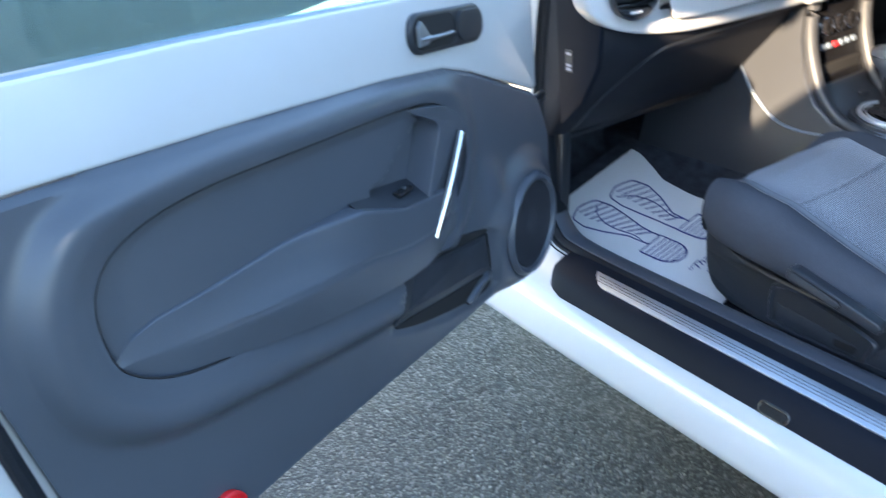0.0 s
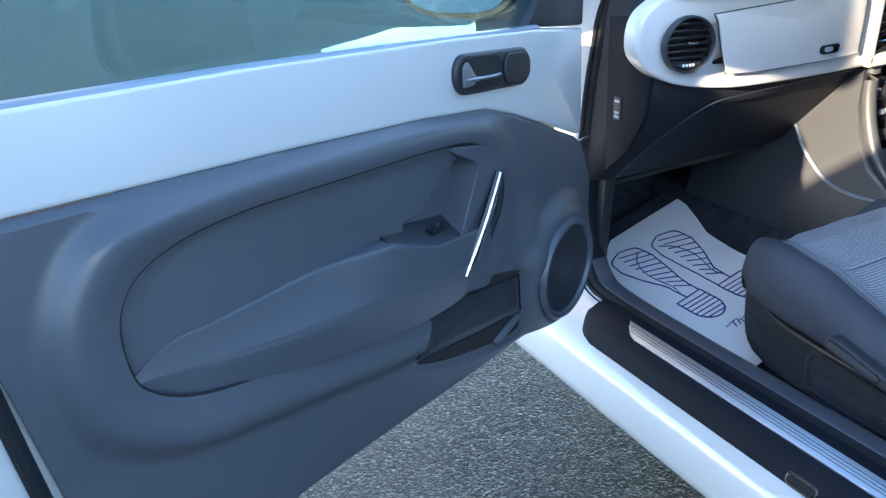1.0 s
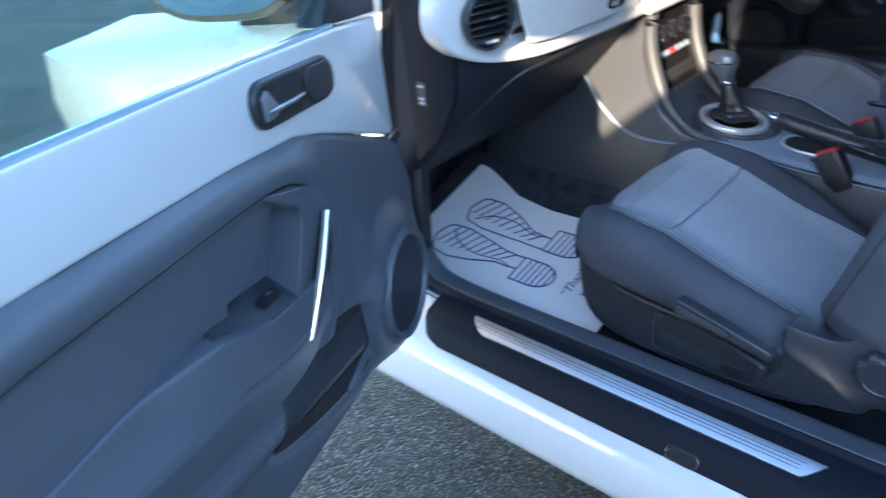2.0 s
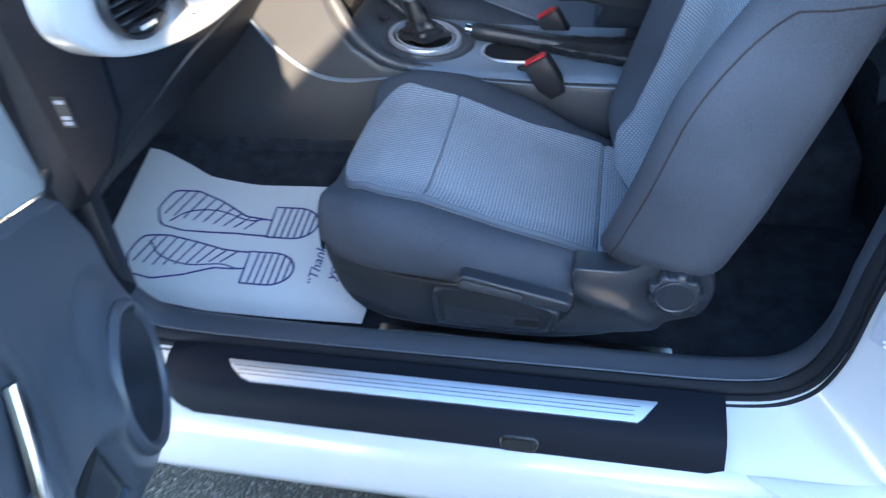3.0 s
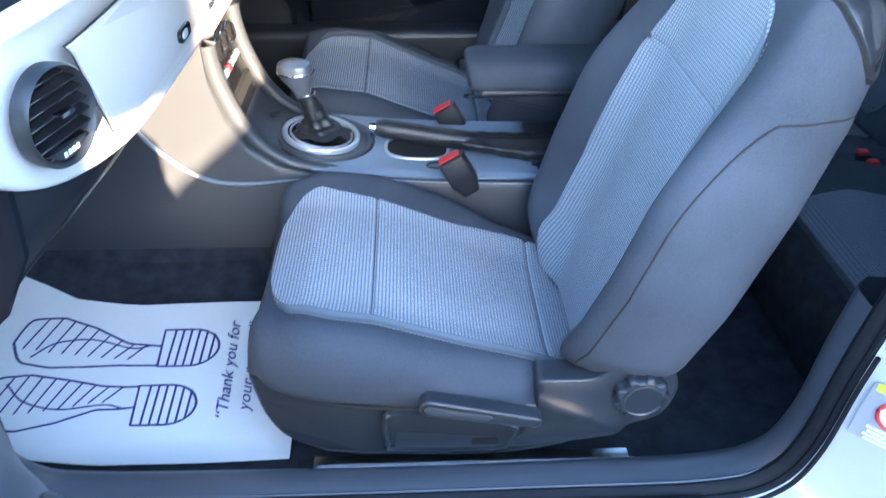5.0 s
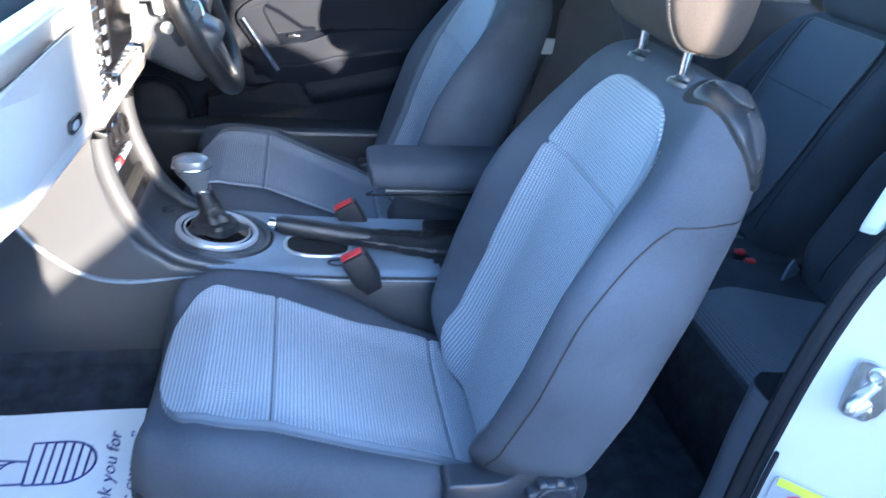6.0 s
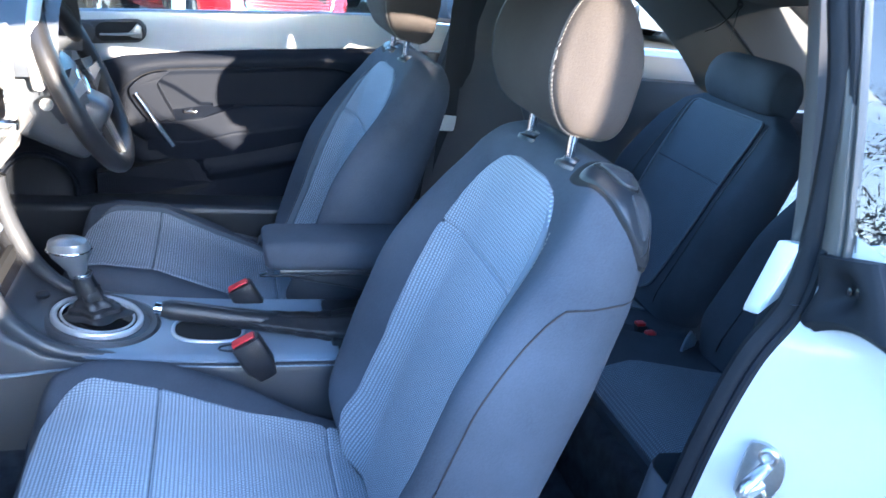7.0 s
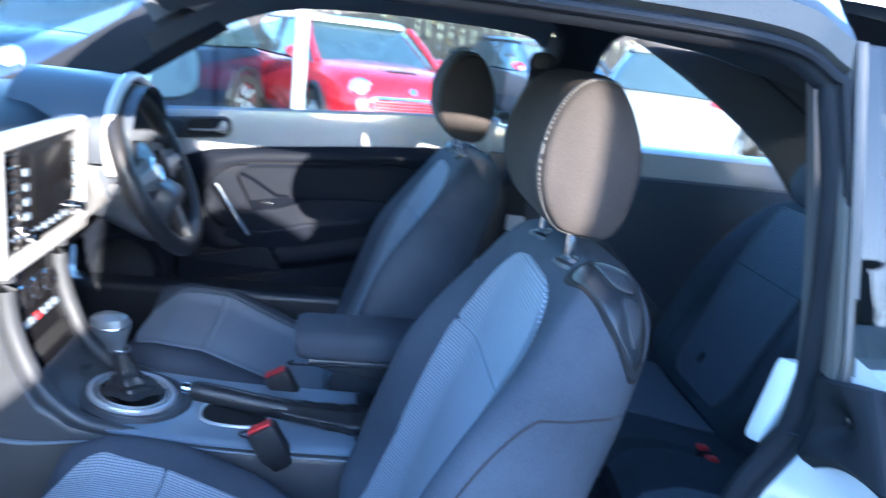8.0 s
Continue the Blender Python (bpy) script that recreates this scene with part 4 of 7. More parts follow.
    P("mirror_arm", tube([(0.10, -0.02, 1.04), (mu - 0.01, mn * 0.6, 1.045)], 0.022, 10, flat=1.3), PLASTIC_DARK)
    P("mirror_glass", turned(prism([(0.112 * a, 0.078 * b) for a, b in oval], 0.048, 0.051, 0, 2, "yz")), MIRROR)
    # check strap and hinge
    P("check_strap", merge(box((0.05, 0.02, 0.022), (0.006, -0.03, 0.750), 0.004), box((0.09, 0.008, 0.014), (-0.03, -0.03, 0.750), 0.002)), STEEL, "steel check strap")
    for z in (0.62, 0.90):
        P("hinge", box((0.05, 0.04, 0.05), (-0.005, -0.07, z), 0.006), PAINT)
    return d


U, N = Vector((0.428, -0.904, 0)), Vector((0.904, 0.428, 0))
M_OPEN = Matrix(((U.x, N.x, 0, -0.368), (U.y, N.y, 0, 0.0), (0, 0, 1, 0), (0, 0, 0, 1)))
car_door("door", "open white car door with charcoal moulded card, red reflector", M_OPEN, False, True)
car_door("door", "closed white driver's door, its card blackened as shade, sunlit", Matrix.Translation((-0.485, 1.575, 0)), True, False)
from mathutils.bvhtree import BVHTree


# ---- seats ----
def top_of_cushion(x, yn):
    """Height of the front seat's cushion; x from the front, yn from -1 to 1 across."""
    z = line(x, [-0.21, -0.17, -0.10, 0.0, 0.12, 0.26, 0.34, 0.36], [0.515, 0.556, 0.569, 0.556, 0.507, 0.446, 0.412, 0.405])
    a = abs(yn)
    z += 0.022 * ease(0.45, 0.85, a) - 0.006 * (1 - a)
    z -= 0.055 * (1 - math.sqrt(max(0, 1 - (max(0, a - 0.80) / 0.20) ** 2)))
    return z


def half_width(x, hw=0.248):
    f = max(0.0, (-0.03 - x) / 0.182)
    return hw * (1 - 0.40 * (1 - math.sqrt(max(0.0, 1 - min(1, f) ** 2.2)))) - 0.034 * ease(0.10, 0.23, x)


def backrest_rings(length, ws, hws, bolster, thick, n=61):
    rings = []
    for w in lin(0, 0.9, 46) + [0.91, 0.92, 0.93, 0.94, 0.955, 0.97, 0.98, 0.99, 0.996, 1.0]:
        W = w * length
        hw = line(w, ws, hws)
        end = max(0.0, (w - 0.90) / 0.10)
        roll = 1 - math.sqrt(max(0.0, 1 - end ** 2))
        bol = bolster * ease(-0.08, 0.14, w) * ease(1.02, 0.50, w)
        front, back = [], []
        for yn in lin(-1, 1, n):
            a = abs(yn)
            f = bol * ease(0.35, 0.88, a) - 0.05 * (1 - math.sqrt(max(0, 1 - (max(0, a - 0.82) / 0.18) ** 2)))
            f -= roll * 0.038
            front.append(Vector((-f, yn * hw, W)))
        for yn in lin(1, -1, n):
            a = abs(yn)
            b = thick - 0.03 * a * a - 0.05 * (1 - math.sqrt(max(0, 1 - (max(0, a - 0.80) / 0.20) ** 2)))
            b -= roll * 0.034
            back.append(Vector((b, yn * hw, W)))
        for i in range(n):
            p, q = front[i], back[n - 1 - i]
            if p.x > q.x - 0.003:
                p.x = q.x = (p.x + q.x) / 2
        rings.append(front + back)
    return rings


def front_of_back(w, y, length, ws, hws, bolster, thick, lift):
    hw = line(w, ws, hws)
    end = max(0.0, (w - 0.90) / 0.10)
    roll = 1 - math.sqrt(max(0.0, 1 - min(1, end) ** 2))
    a = min(1, abs(y) / hw)
    f = bolster * ease(-0.08, 0.14, w) * ease(1.02, 0.50, w) * ease(0.35, 0.88, a) - roll * 0.038
    return Vector((-f - lift, y, w * length))


def side_share(xl, thick):
    """How far out, of the half width, a backrest reaches at the depth xl behind its front."""
    if xl <= thick - 0.08:
        return 1.0
    best = 1.0
    for k in range(60):
        a = 1.0 - k * 0.004
        b = thick - 0.03 * a * a - 0.05 * (1 - math.sqrt(max(0, 1 - (max(0, a - 0.80) / 0.20) ** 2)))
        if b >= xl:
            return a
        best = a
    return best


def seam_tube(pts, r, dash=0):
    """A line of thread or piping; dash: stitches."""
    if not dash:
        return tube(pts, r, 5)
    bms = []
    for a, b in zip(pts[::2], pts[1::2]):
        bms.append(tube([a, b], r, 4))
    return merge(*bms)


def head_restraint(parent, at, tilt, hw, hh, hd, mat, stitch, px=0.004):
    def skin_pt(s, t):
        k = math.sqrt(max(0.0, 1 - abs(s) ** 5.0))
        c_, d_ = math.cos(t), math.sin(t)
        low_ = d_ < 0
        x = hd * (0.74 + 0.26 * k) * math.copysign(abs(c_) ** ((0.46 if c_ > 0 else 0.62) if low_ else 0.86), c_)
        z = hh * ((0.90 + 0.10 * k) if low_ else (0.82 + 0.18 * k)) * math.copysign(abs(d_) ** ((0.44 if c_ > 0 else 0.60) if low_ else 0.78), d_)
        up_, down_ = max(0.0, z / hh), max(0.0, -z / hh)
        x *= 1 - (0.52 if c_ > 0 else 0.12) * up_ ** 1.25
        if c_ < 0:
            x *= 1 - 0.42 * down_ ** 2
        return Vector((x - 0.004 * up_ + 0.006 * down_, s * hw * (1 - 0.10 * up_ ** 2 - 0.05 * down_ ** 2), z))
    turns = [2 * math.pi * j / 48 for j in range(48)]
    m = Matrix.Translation(at) @ Matrix.Rotation(radians(tilt), 4, "Y")
    rows = [[skin_pt(s, t) for t in turns] for s in [-1, -0.985, -0.96, -0.92] + lin(-0.86, 0.86, 19) + [0.92, 0.96, 0.985, 1]]
    for q, out in ((0.88, 0.005), (0.70, 0.009), (0.45, 0.012), (0.2, 0.0135), (0.02, 0.014)):
        rows = [[Vector((p.x * q, -hw * 0.97 - out, p.z * q)) for p in (skin_pt(-1, t) for t in turns)]] + rows + [[Vector((p.x * q, hw * 0.97 + out, p.z * q)) for p in (skin_pt(1, t) for t in turns)]]
    hr = part("head_restraint", loft(rows), mat, parent, "dark cloth head restraint", m)
    if stitch:
        for sgn in (-1, 1):
            loop = [skin_pt(sgn * 0.90, t) * 1.004 for t in lin(1.30, 5.0, 130)]
            part("stitching", seam_tube(loop, 0.0008, 1), STITCH, hr)
            part("side_seam", tube([skin_pt(sgn * 0.875, t) * 1.001 for t in lin(1.25, 5.05, 70)], 0.0016, 5), PLASTIC_DARK, hr)
    for sgn in (-1, 1):
        part("post", tube([(px * 0.5, sgn * 0.066, -hh * 0.7), (px, sgn * 0.066, -hh - 0.06)], 0.0065, 12), CHROME, hr, "chrome post")
        part("collar", lathe([(0.021, 0), (0.020, 0.005), (0.013, 0.008), (0.0115, 0.013), (0.0075, 0.014)], 20, (px, sgn * 0.066, -hh - 0.043)), PLASTIC_DARK, hr)
    return hr


FB_WS, FB_HW = [0, 0.05, 0.10, 0.17, 0.35, 0.6, 0.78, 0.90, 0.96, 1.0], [0.135, 0.176, 0.210, 0.238, 0.255, 0.250, 0.234, 0.208, 0.182, 0.140]
FB = (0.645, FB_WS, FB_HW, 0.078, 0.125)


def front_seat(label, at, flip):
    """A front seat; its outer side faces -y (or +y when flipped)."""
    s = -1 if flip else 1
    F = (lambda c: Vector((c.x, -c.y, c.z))) if flip else (lambda c: c)
    seat = thing("front_seat", label, "car seat", "front seats", m=Matrix.Translation(at))

    def P(n, bm, mat, parent=None, lab="", m=None):
        return part(n, place(bm, F), mat, parent or seat, lab, m)
    # cushion
    rings = []
    xs = [-0.212, -0.2105, -0.207, -0.20, -0.19, -0.178, -0.165, -0.153] + lin(-0.14, 0.36, 46)
    for x in xs:
        hw = half_width(x)
        xr = -0.153 + (x + 0.153) * 0.64 if x < -0.153 else x
        front = ease(-0.212, -0.17, x)
        low = line(x, [-0.2, -0.03, 0.09, 0.2, 0.36], [0.468, 0.452, 0.438, 0.41, 0.36])
        ring = [Vector((xr, yn * hw, top_of_cushion(x, yn) - 0.035 * (1 - front) ** 2)) for yn in lin(-1, 1, 61)]
        ring += [Vector((xr + 0.004, s_ * hw * k_, low + q_)) for s_, k_, q_ in ((1, 0.975, 0.028), (1, 0.93, 0.010), (1, 0.87, 0.0), (-1, 0.87, 0.0), (-1, 0.93, 0.010), (-1, 0.975, 0.028))]
        rings.append(ring)
    cu = P("cushion", loft(rings), CLOTH_DARK, None, "dark cloth seat cushion")
    nose = lambda x: (1 - min(1.0, max(0.0, (-0.10 - x) / 0.064)) ** 2.2) ** 0.4545
    out_y = lambda x: nose(x) * line(x, [-0.10, -0.06, 0.0, 0.13, 0.26, 0.312], [0.154, 0.164, 0.168, 0.157, 0.146, 0.143])
    in_y = lambda x: nose(x) * line(x, [-0.10, -0.06, 0.0, 0.13, 0.26, 0.312], [0.167, 0.162, 0.154, 0.152, 0.162, 0.165])

    def inlay_pt(x, k):
        y = -out_y(x) + (out_y(x) + in_y(x)) * (k * 0.5 + 0.5)
        z = top_of_cushion(x, y / half_width(x)) + 0.0050 - 0.0042 * max(ease(0.965, 1.0, abs(k)), ease(-0.158, -0.164, x)) 
        return Vector((x, y, z - 0.0036 * math.exp(-((x + 0.005) / 0.0035) ** 2) - 0.0050 * math.exp(-((x - 0.264) / 0.0040) ** 2)))
    ix = [-0.10 - 0.064 * math.cos(math.pi / 2 * (k_ / 20) ** 1.3) for k_ in range(21)] + lin(-0.095, -0.02, 7) + lin(-0.015, 0.005, 13) + lin(0.02, 0.245, 16) + lin(0.252, 0.276, 13) + [0.29, 0.305, 0.32, 0.34]
    P("cushion_inlay", sheet(inlay_pt, ix, [-1, -0.99, -0.975, -0.955] + lin(-0.92, 0.92, 30) + [0.955, 0.975, 0.99, 1], 0.004), TWEED_FLAT, cu, "grey tweed cloth inlay")

    for xs_ in (-0.005, 0.264):
        P("inlay_seam", tube([inlay_pt(xs_, k) + Vector((0, 0, 0.0004)) for k in lin(-0.97, 0.97, 30)], 0.0008, 5), CLOTH_DARK, cu)

    P("cushion_rear", box((0.08, 0.38, 0.13), (0.388, 0, 0.425), 0.03, 4, Matrix.Rotation(radians(17), 4, "Y")), CLOTH_DARK)

    def band_pt(x, k):
        y = -out_y(x) + 0.0040 - 0.021 * k * ease(-0.160, -0.11, x)
        return Vector((x, y, top_of_cushion(x, max(-1, y / half_width(x))) + 0.0006 + 0.0054 * (1 - ease(0.05, 0.55, k))))
    P("edge_band", sheet(band_pt, [v for v in ix if -0.157 < v < 0.30], lin(0, 1, 9), 0.003), CLOTH_EDGE, cu, "lighter grey cloth edge band")
    st = []
    for x in lin(0.28, -0.155, 150):
        y = -out_y(x) - 0.019 * ease(-0.160, -0.11, x)
        st.append(Vector((x, y, top_of_cushion(x, max(-0.99, y / half_width(x))) + 0.0012)))
    P("stitching", seam_tube(st, 0.0010, 1), STITCH, cu)
    # plastic base trim with lever, tray and recliner cover on the outer side
    base = [(-0.192, 0.452), (-0.186, 0.410), (-0.170, 0.372), (-0.125, 0.345), (0.03, 0.330), (0.17, 0.326), (0.26, 0.340), (0.30, 0.36), (0.30, 0.43), (0.15, 0.436), (0.06, 0.440), (-0.034, 0.450), (-0.12, 0.468), (-0.165, 0.476)]
    bend = lambda c: Vector((c.x, c.y + 0.048 * max(0, (-0.05 - c.x) / 0.13) ** 2, c.z))
    sb = P("base_trim", place(prism([(p.x, p.y) for p in smooth_path([(a, b, 0) for a, b in base], 3, True)], -0.218, -0.185, 0.010, 3), bend), SEAT_PLASTIC, None, "charcoal plastic seat side trim")
    P("trim_gap", tube([bend(Vector((x_, -0.2192, z_ - 0.001))) for x_, z_ in zip(lin(-0.168, 0.20, 24), [line(v, [-0.168, -0.12, -0.034, 0.06, 0.15, 0.20], [0.474, 0.467, 0.449, 0.440, 0.436, 0.434]) for v in lin(-0.168, 0.20, 24)])], 0.0022, 6), BLACK, sb)
    well = [(0.026, 0.428), (0.075, 0.426), (0.130, 0.416), (0.175, 0.404), (0.205, 0.392), (0.200, 0.366), (0.178, 0.347), (0.028, 0.350), (0.014, 0.362), (0.012, 0.410)]
    well = [(p.x, p.y) for p in smooth_path([(a, b, 0) for a, b in well], 4, True)]
    shrink = lambda k: [(0.095 + (a - 0.095) * k, 0.373 + (b - 0.373) * k) for a, b in well]
    rim_ = [[Vector((a, n_, b)) for a, b in shrink(k) + shrink(k)[:1]] for k, n_ in ((1.07, -0.217), (1.05, -0.2220), (1.02, -0.2245), (1.00, -0.2245), (0.975, -0.2225), (0.955, -0.2185))]
    P("tray_rim", loft(rim_, closed=False), SEAT_PLASTIC, sb)
    P("tray", prism(shrink(0.95), -0.2195, -0.2185, 0), PLASTIC_DARK, sb)
    P("tray_floor", prism([(0.024, 0.354), (0.028, 0.392), (0.178, 0.374), (0.178, 0.352)], -0.2222, -0.2196, 0.001), SEAT_PLASTIC, sb)
    # Raised black patch, the slot's inner shade given as colour.
    P("tray_slot_shade", prism(capsule(0.140, 0.180, 0.358, 0.372, 3, 0.003), -0.2232, -0.2220, 0), BLACK, sb)
    # lever: a long rounded paddle with a sunk face, thicker at its free end
    def paddle(grow, end):
        pts = []
        for k_ in range(14):
            a_ = math.pi * (0.5 + k_ / 13)
            pts.append((0.076 + (0.0150 + grow) * math.cos(a_), 0.4875 + (0.0150 + grow) * math.sin(a_)))
        return pts + [(end, line(end, [0.08, 0.23], [0.4725, 0.4420]) - grow * 0.9), (end + 0.006, line(end, [0.08, 0.23], [0.487, 0.454])), (end, line(end, [0.08, 0.23], [0.5025, 0.4620]) + grow * 0.9)]
    lv = P("height_lever", prism(paddle(0.0, 0.228), -0.268, -0.243, 0.006, 4), SEAT_PLASTIC, sb, "charcoal height lever")
    # Black outline paints the shaded groove round the lever's face.
    P("lever_outline_shade", prism(paddle(-0.0045, 0.160), -0.2692, -0.2660, 0.0012, 2), BLACK, lv)
    P("lever_face", prism(paddle(-0.0068, 0.157), -0.2712, -0.2670, 0.0014, 2), CONSOLE_PLASTIC, lv)
    cover = [(0.232, 0.488), (0.262, 0.490), (0.312, 0.492), (0.340, 0.516), (0.376, 0.530), (0.406, 0.520), (0.428, 0.497), (0.437, 0.468), (0.430, 0.432), (0.414, 0.408), (0.375, 0.392), (0.355, 0.370), (0.28, 0.356), (0.197, 0.350), (0.222, 0.388), (0.235, 0.420), (0.230, 0.455)]
    cover = [(p.x, p.y) for p in smooth_path([(a, b, 0) for a, b in cover], 3, True)]

    def swell(c):
        k = ease(0.0, 0.05, 0.052 - math.hypot(c.x - 0.380, c.z - 0.467) + 0.02)
        ridge = math.exp(-((c.z - line(c.x, [0.23, 0.30, 0.36], [0.450, 0.425, 0.385])) / 0.018) ** 2) * ease(0.40, 0.30, c.x)
        return Vector((c.x, c.y + (0.004 * k - 0.008 * ridge) * (c.y < -0.2), c.z))
    cm = prism(cover, -0.222, -0.175, 0.008, 3)
    cv = P("recliner_cover", cm, SEAT_PLASTIC, None, "charcoal recliner cover")
    mound = []
    for q in (1.0, 0.93, 0.80, 0.62, 0.42, 0.20, 0.03):
        ring = []
        for a, b in cover:
            x_, z_ = 0.315 + (a - 0.315) * q * 0.95, 0.425 + (b - 0.425) * q * 0.95
            ring.append(swell(Vector((x_, -0.2222 - 0.005 * (1 - q ** 4), z_))))
        mound.append(ring)
    P("cover_face", loft(mound), SEAT_PLASTIC, cv)
    ky = Matrix.Rotation(radians(90), 4, "X")
    gear = []
    for h, sc in ((0, 1.0), (0.012, 1.0), (0.016, 0.97), (0.018, 0.90)):
        gear.append([Vector(((0.0375 + 0.0028 * math.tanh(3 * math.cos(9 * a))) * sc * math.cos(a), (0.0375 + 0.0028 * math.tanh(3 * math.cos(9 * a))) * sc * math.sin(a), h)) for a in [2 * math.pi * k / 108 for k in range(108)]])
    kb = loft(gear)
    bmesh.ops.transform(kb, matrix=Matrix.Translation((0.380, -0.224, 0.467)) @ ky, verts=kb.verts)
    kn = P("recliner_knob", kb, SEAT_PLASTIC, cv, "ribbed black recliner knob")
    P("knob_cap", lathe([(0.031, 0.016), (0.0305, 0.020), (0.028, 0.0212), (0.026, 0.0195), (0.004, 0.0200)], 36, (0.380, -0.224, 0.467), ky), SEAT_PLASTIC, kn)
    for y in (-0.205, 0.17):
        P("seat_rail", box((0.50, 0.030, 0.020), (0.145, y, 0.292), 0.004), STEEL, None, "steel seat rail")
        for x in (-0.06, 0.34):
            P("rail_foot", box((0.05, 0.034, 0.04), (x, y, 0.267), 0.006), PLASTIC_DARK)
    P("rail_cover", box((0.485, 0.010, 0.008), (0.150, -0.236, 0.327), 0.002), SATIN, None, "bright seat rail strip")
    P("seat_frame", box((0.44, 0.36, 0.10), (0.10, 0, 0.370), 0.03, 3), PLASTIC_DARK)
    # backrest, leaning
    tilt = Matrix.Translation((0.316, 0, 0.425)) @ Matrix.Rotation(radians(17.5), 4, "Y")
    bk = P("backrest", loft(backrest_rings(*FB)), CLOTH_DARK, None, "dark cloth backrest", tilt)

    wid = lambda w: line(w, [0, 0.1, 0.4, 0.66, 0.78, 0.83, 0.87, 0.90, 0.915, 0.925], [0.125, 0.146, 0.154, 0.150, 0.140, 0.130, 0.115, 0.095, 0.075, 0.045])

    def back_pt(w, k):
        lift = 0.0050 - 0.0042 * max(ease(0.95, 1.0, abs(k)), ease(0.912, 0.925, w)) - 0.004 * math.exp(-((w - 0.69) / 0.005) ** 2)
        return front_of_back(w, k * wid(w), *FB, lift)
    rows_ = lin(0.01, 0.66, 24) + lin(0.668, 0.712, 15) + lin(0.73, 0.88, 9) + [0.89, 0.90, 0.907, 0.912, 0.916, 0.92, 0.925]
    P("backrest_inlay", sheet(back_pt, rows_, [-1, -0.985, -0.965, -0.945, -0.92] + lin(-0.88, 0.88, 35) + [0.92, 0.945, 0.965, 0.985, 1], 0.004, (1, 0, 0)), TWEED_BACK, bk, "grey tweed cloth inlay")

    def rim_pt(w, k):
        a = ease(0.03, 0.12, w) * ease(0.89, 0.80, w)
        y = -wid(w) + 0.0040 - 0.017 * k * a
        return front_of_back(w, y, *FB, 0.0006 + 0.0054 * (1 - ease(0.05, 0.55, k)))
    P("edge_band", sheet(rim_pt, [v for v in rows_ if 0.03 < v < 0.885], lin(0, 1, 9), 0.003, (1, 0, 0)), CLOTH_EDGE, bk, "lighter grey cloth edge band")
    st = [front_of_back(w, -wid(w) * 0.985 - 0.018, *FB, 0.0006) for w in lin(0.06, 0.85, 170)]
    P("stitching", seam_tube(st, 0.0009, 1), STITCH, bk)

    def skin(w, yn):
        hw_ = line(w, FB_WS, FB_HW)
        p = front_of_back(w, yn * hw_, *FB, 0.0006)
        p.x += 0.05 * (1 - math.sqrt(max(0, 1 - (max(0, abs(yn) - 0.82) / 0.18) ** 2)))
        return p
    sm = [skin(w, -line(w, [0.03, 0.45, 0.60, 0.68, 0.73, 0.76], [0.962, 0.966, 0.970, 0.976, 0.984, 0.993])) for w in lin(0.03, 0.76, 44)]
    for xl, w in ((0.03, 0.778), (0.05, 0.79), (0.07, 0.798), (0.09, 0.804), (0.105, 0.807)):
        sm.append(Vector((xl, -line(w, FB_WS, FB_HW) * side_share(xl, 0.125) - 0.0006, w * FB[0])))
    P("side_seam", tube(sm, 0.0013, 5), CLOTH_HEAD, bk)
    # tilt release, moulded to the outer shoulder
    skin_tree = BVHTree.FromBMesh(loft(backrest_rings(*FB)))
    to_back = tilt.inverted()
    outward = Vector((0, -0.562, 0.827))

    def SHO(a, b, n_):
        # a along the seat, b down the slope of the shoulder, n_ out of it
        flat = Vector((a, -0.100 - 0.827 * b, 1.030 - 0.562 * b))
        hit = skin_tree.ray_cast(to_back @ (flat + outward * 0.10), to_back.to_3x3() @ -outward, 0.4)[0]
        h = (tilt @ hit - flat).dot(outward) if hit else -0.05
        return flat + outward * (max(-0.016, min(h, 0.030)) + n_)

    def pad(pts, steps):
        pts = [(p.x, p.y) for p in smooth_path([(a, b, 0) for a, b in pts], 5, True)]
        ca, cb = sum(p[0] for p in pts) / len(pts), sum(p[1] for p in pts) / len(pts)
        return loft([[SHO(ca + (a - ca) * q, cb + (b - cb) * q, n_) for a, b in pts] for q, n_ in steps])
    rise = lambda base, top: [(1.04, base), (1.02, base + 0.4 * (top - base)), (1.0, base + 0.75 * (top - base)), (0.965, base + 0.95 * (top - base)), (0.92, top), (0.8, top), (0.65, top), (0.5, top), (0.35, top), (0.2, top), (0.03, top)]
    rl = P("tilt_release", pad([(0.514, 0.016), (0.537, 0.004), (0.566, 0.004), (0.576, 0.020), (0.577, 0.060), (0.576, 0.100), (0.567, 0.126), (0.556, 0.128), (0.534, 0.096), (0.512, 0.045)], [(1.10 if q_ == 1.04 else q_ + 0.05, n_) for q_, n_ in rise(-0.006, 0.0055)]), PLASTIC_DARK, None, "charcoal plastic tilt release on the shoulder")
    # Black border painted in as groove shade round the release.
    P("release_outline_shade", pad([(0.514, 0.016), (0.537, 0.004), (0.566, 0.004), (0.576, 0.020), (0.577, 0.060), (0.576, 0.100), (0.567, 0.126), (0.556, 0.128), (0.534, 0.096), (0.512, 0.045)], [(1.22, -0.006), (1.19, 0.0016), (1.12, 0.0020), (0.9, 0.0020)]), BLACK, rl)
    P("release_gap", pad([(0.526, 0.009), (0.548, 0.010), (0.568, 0.012), (0.571, 0.036), (0.568, 0.058), (0.546, 0.060), (0.533, 0.040)], rise(0.003, 0.0066)), BLACK, rl)
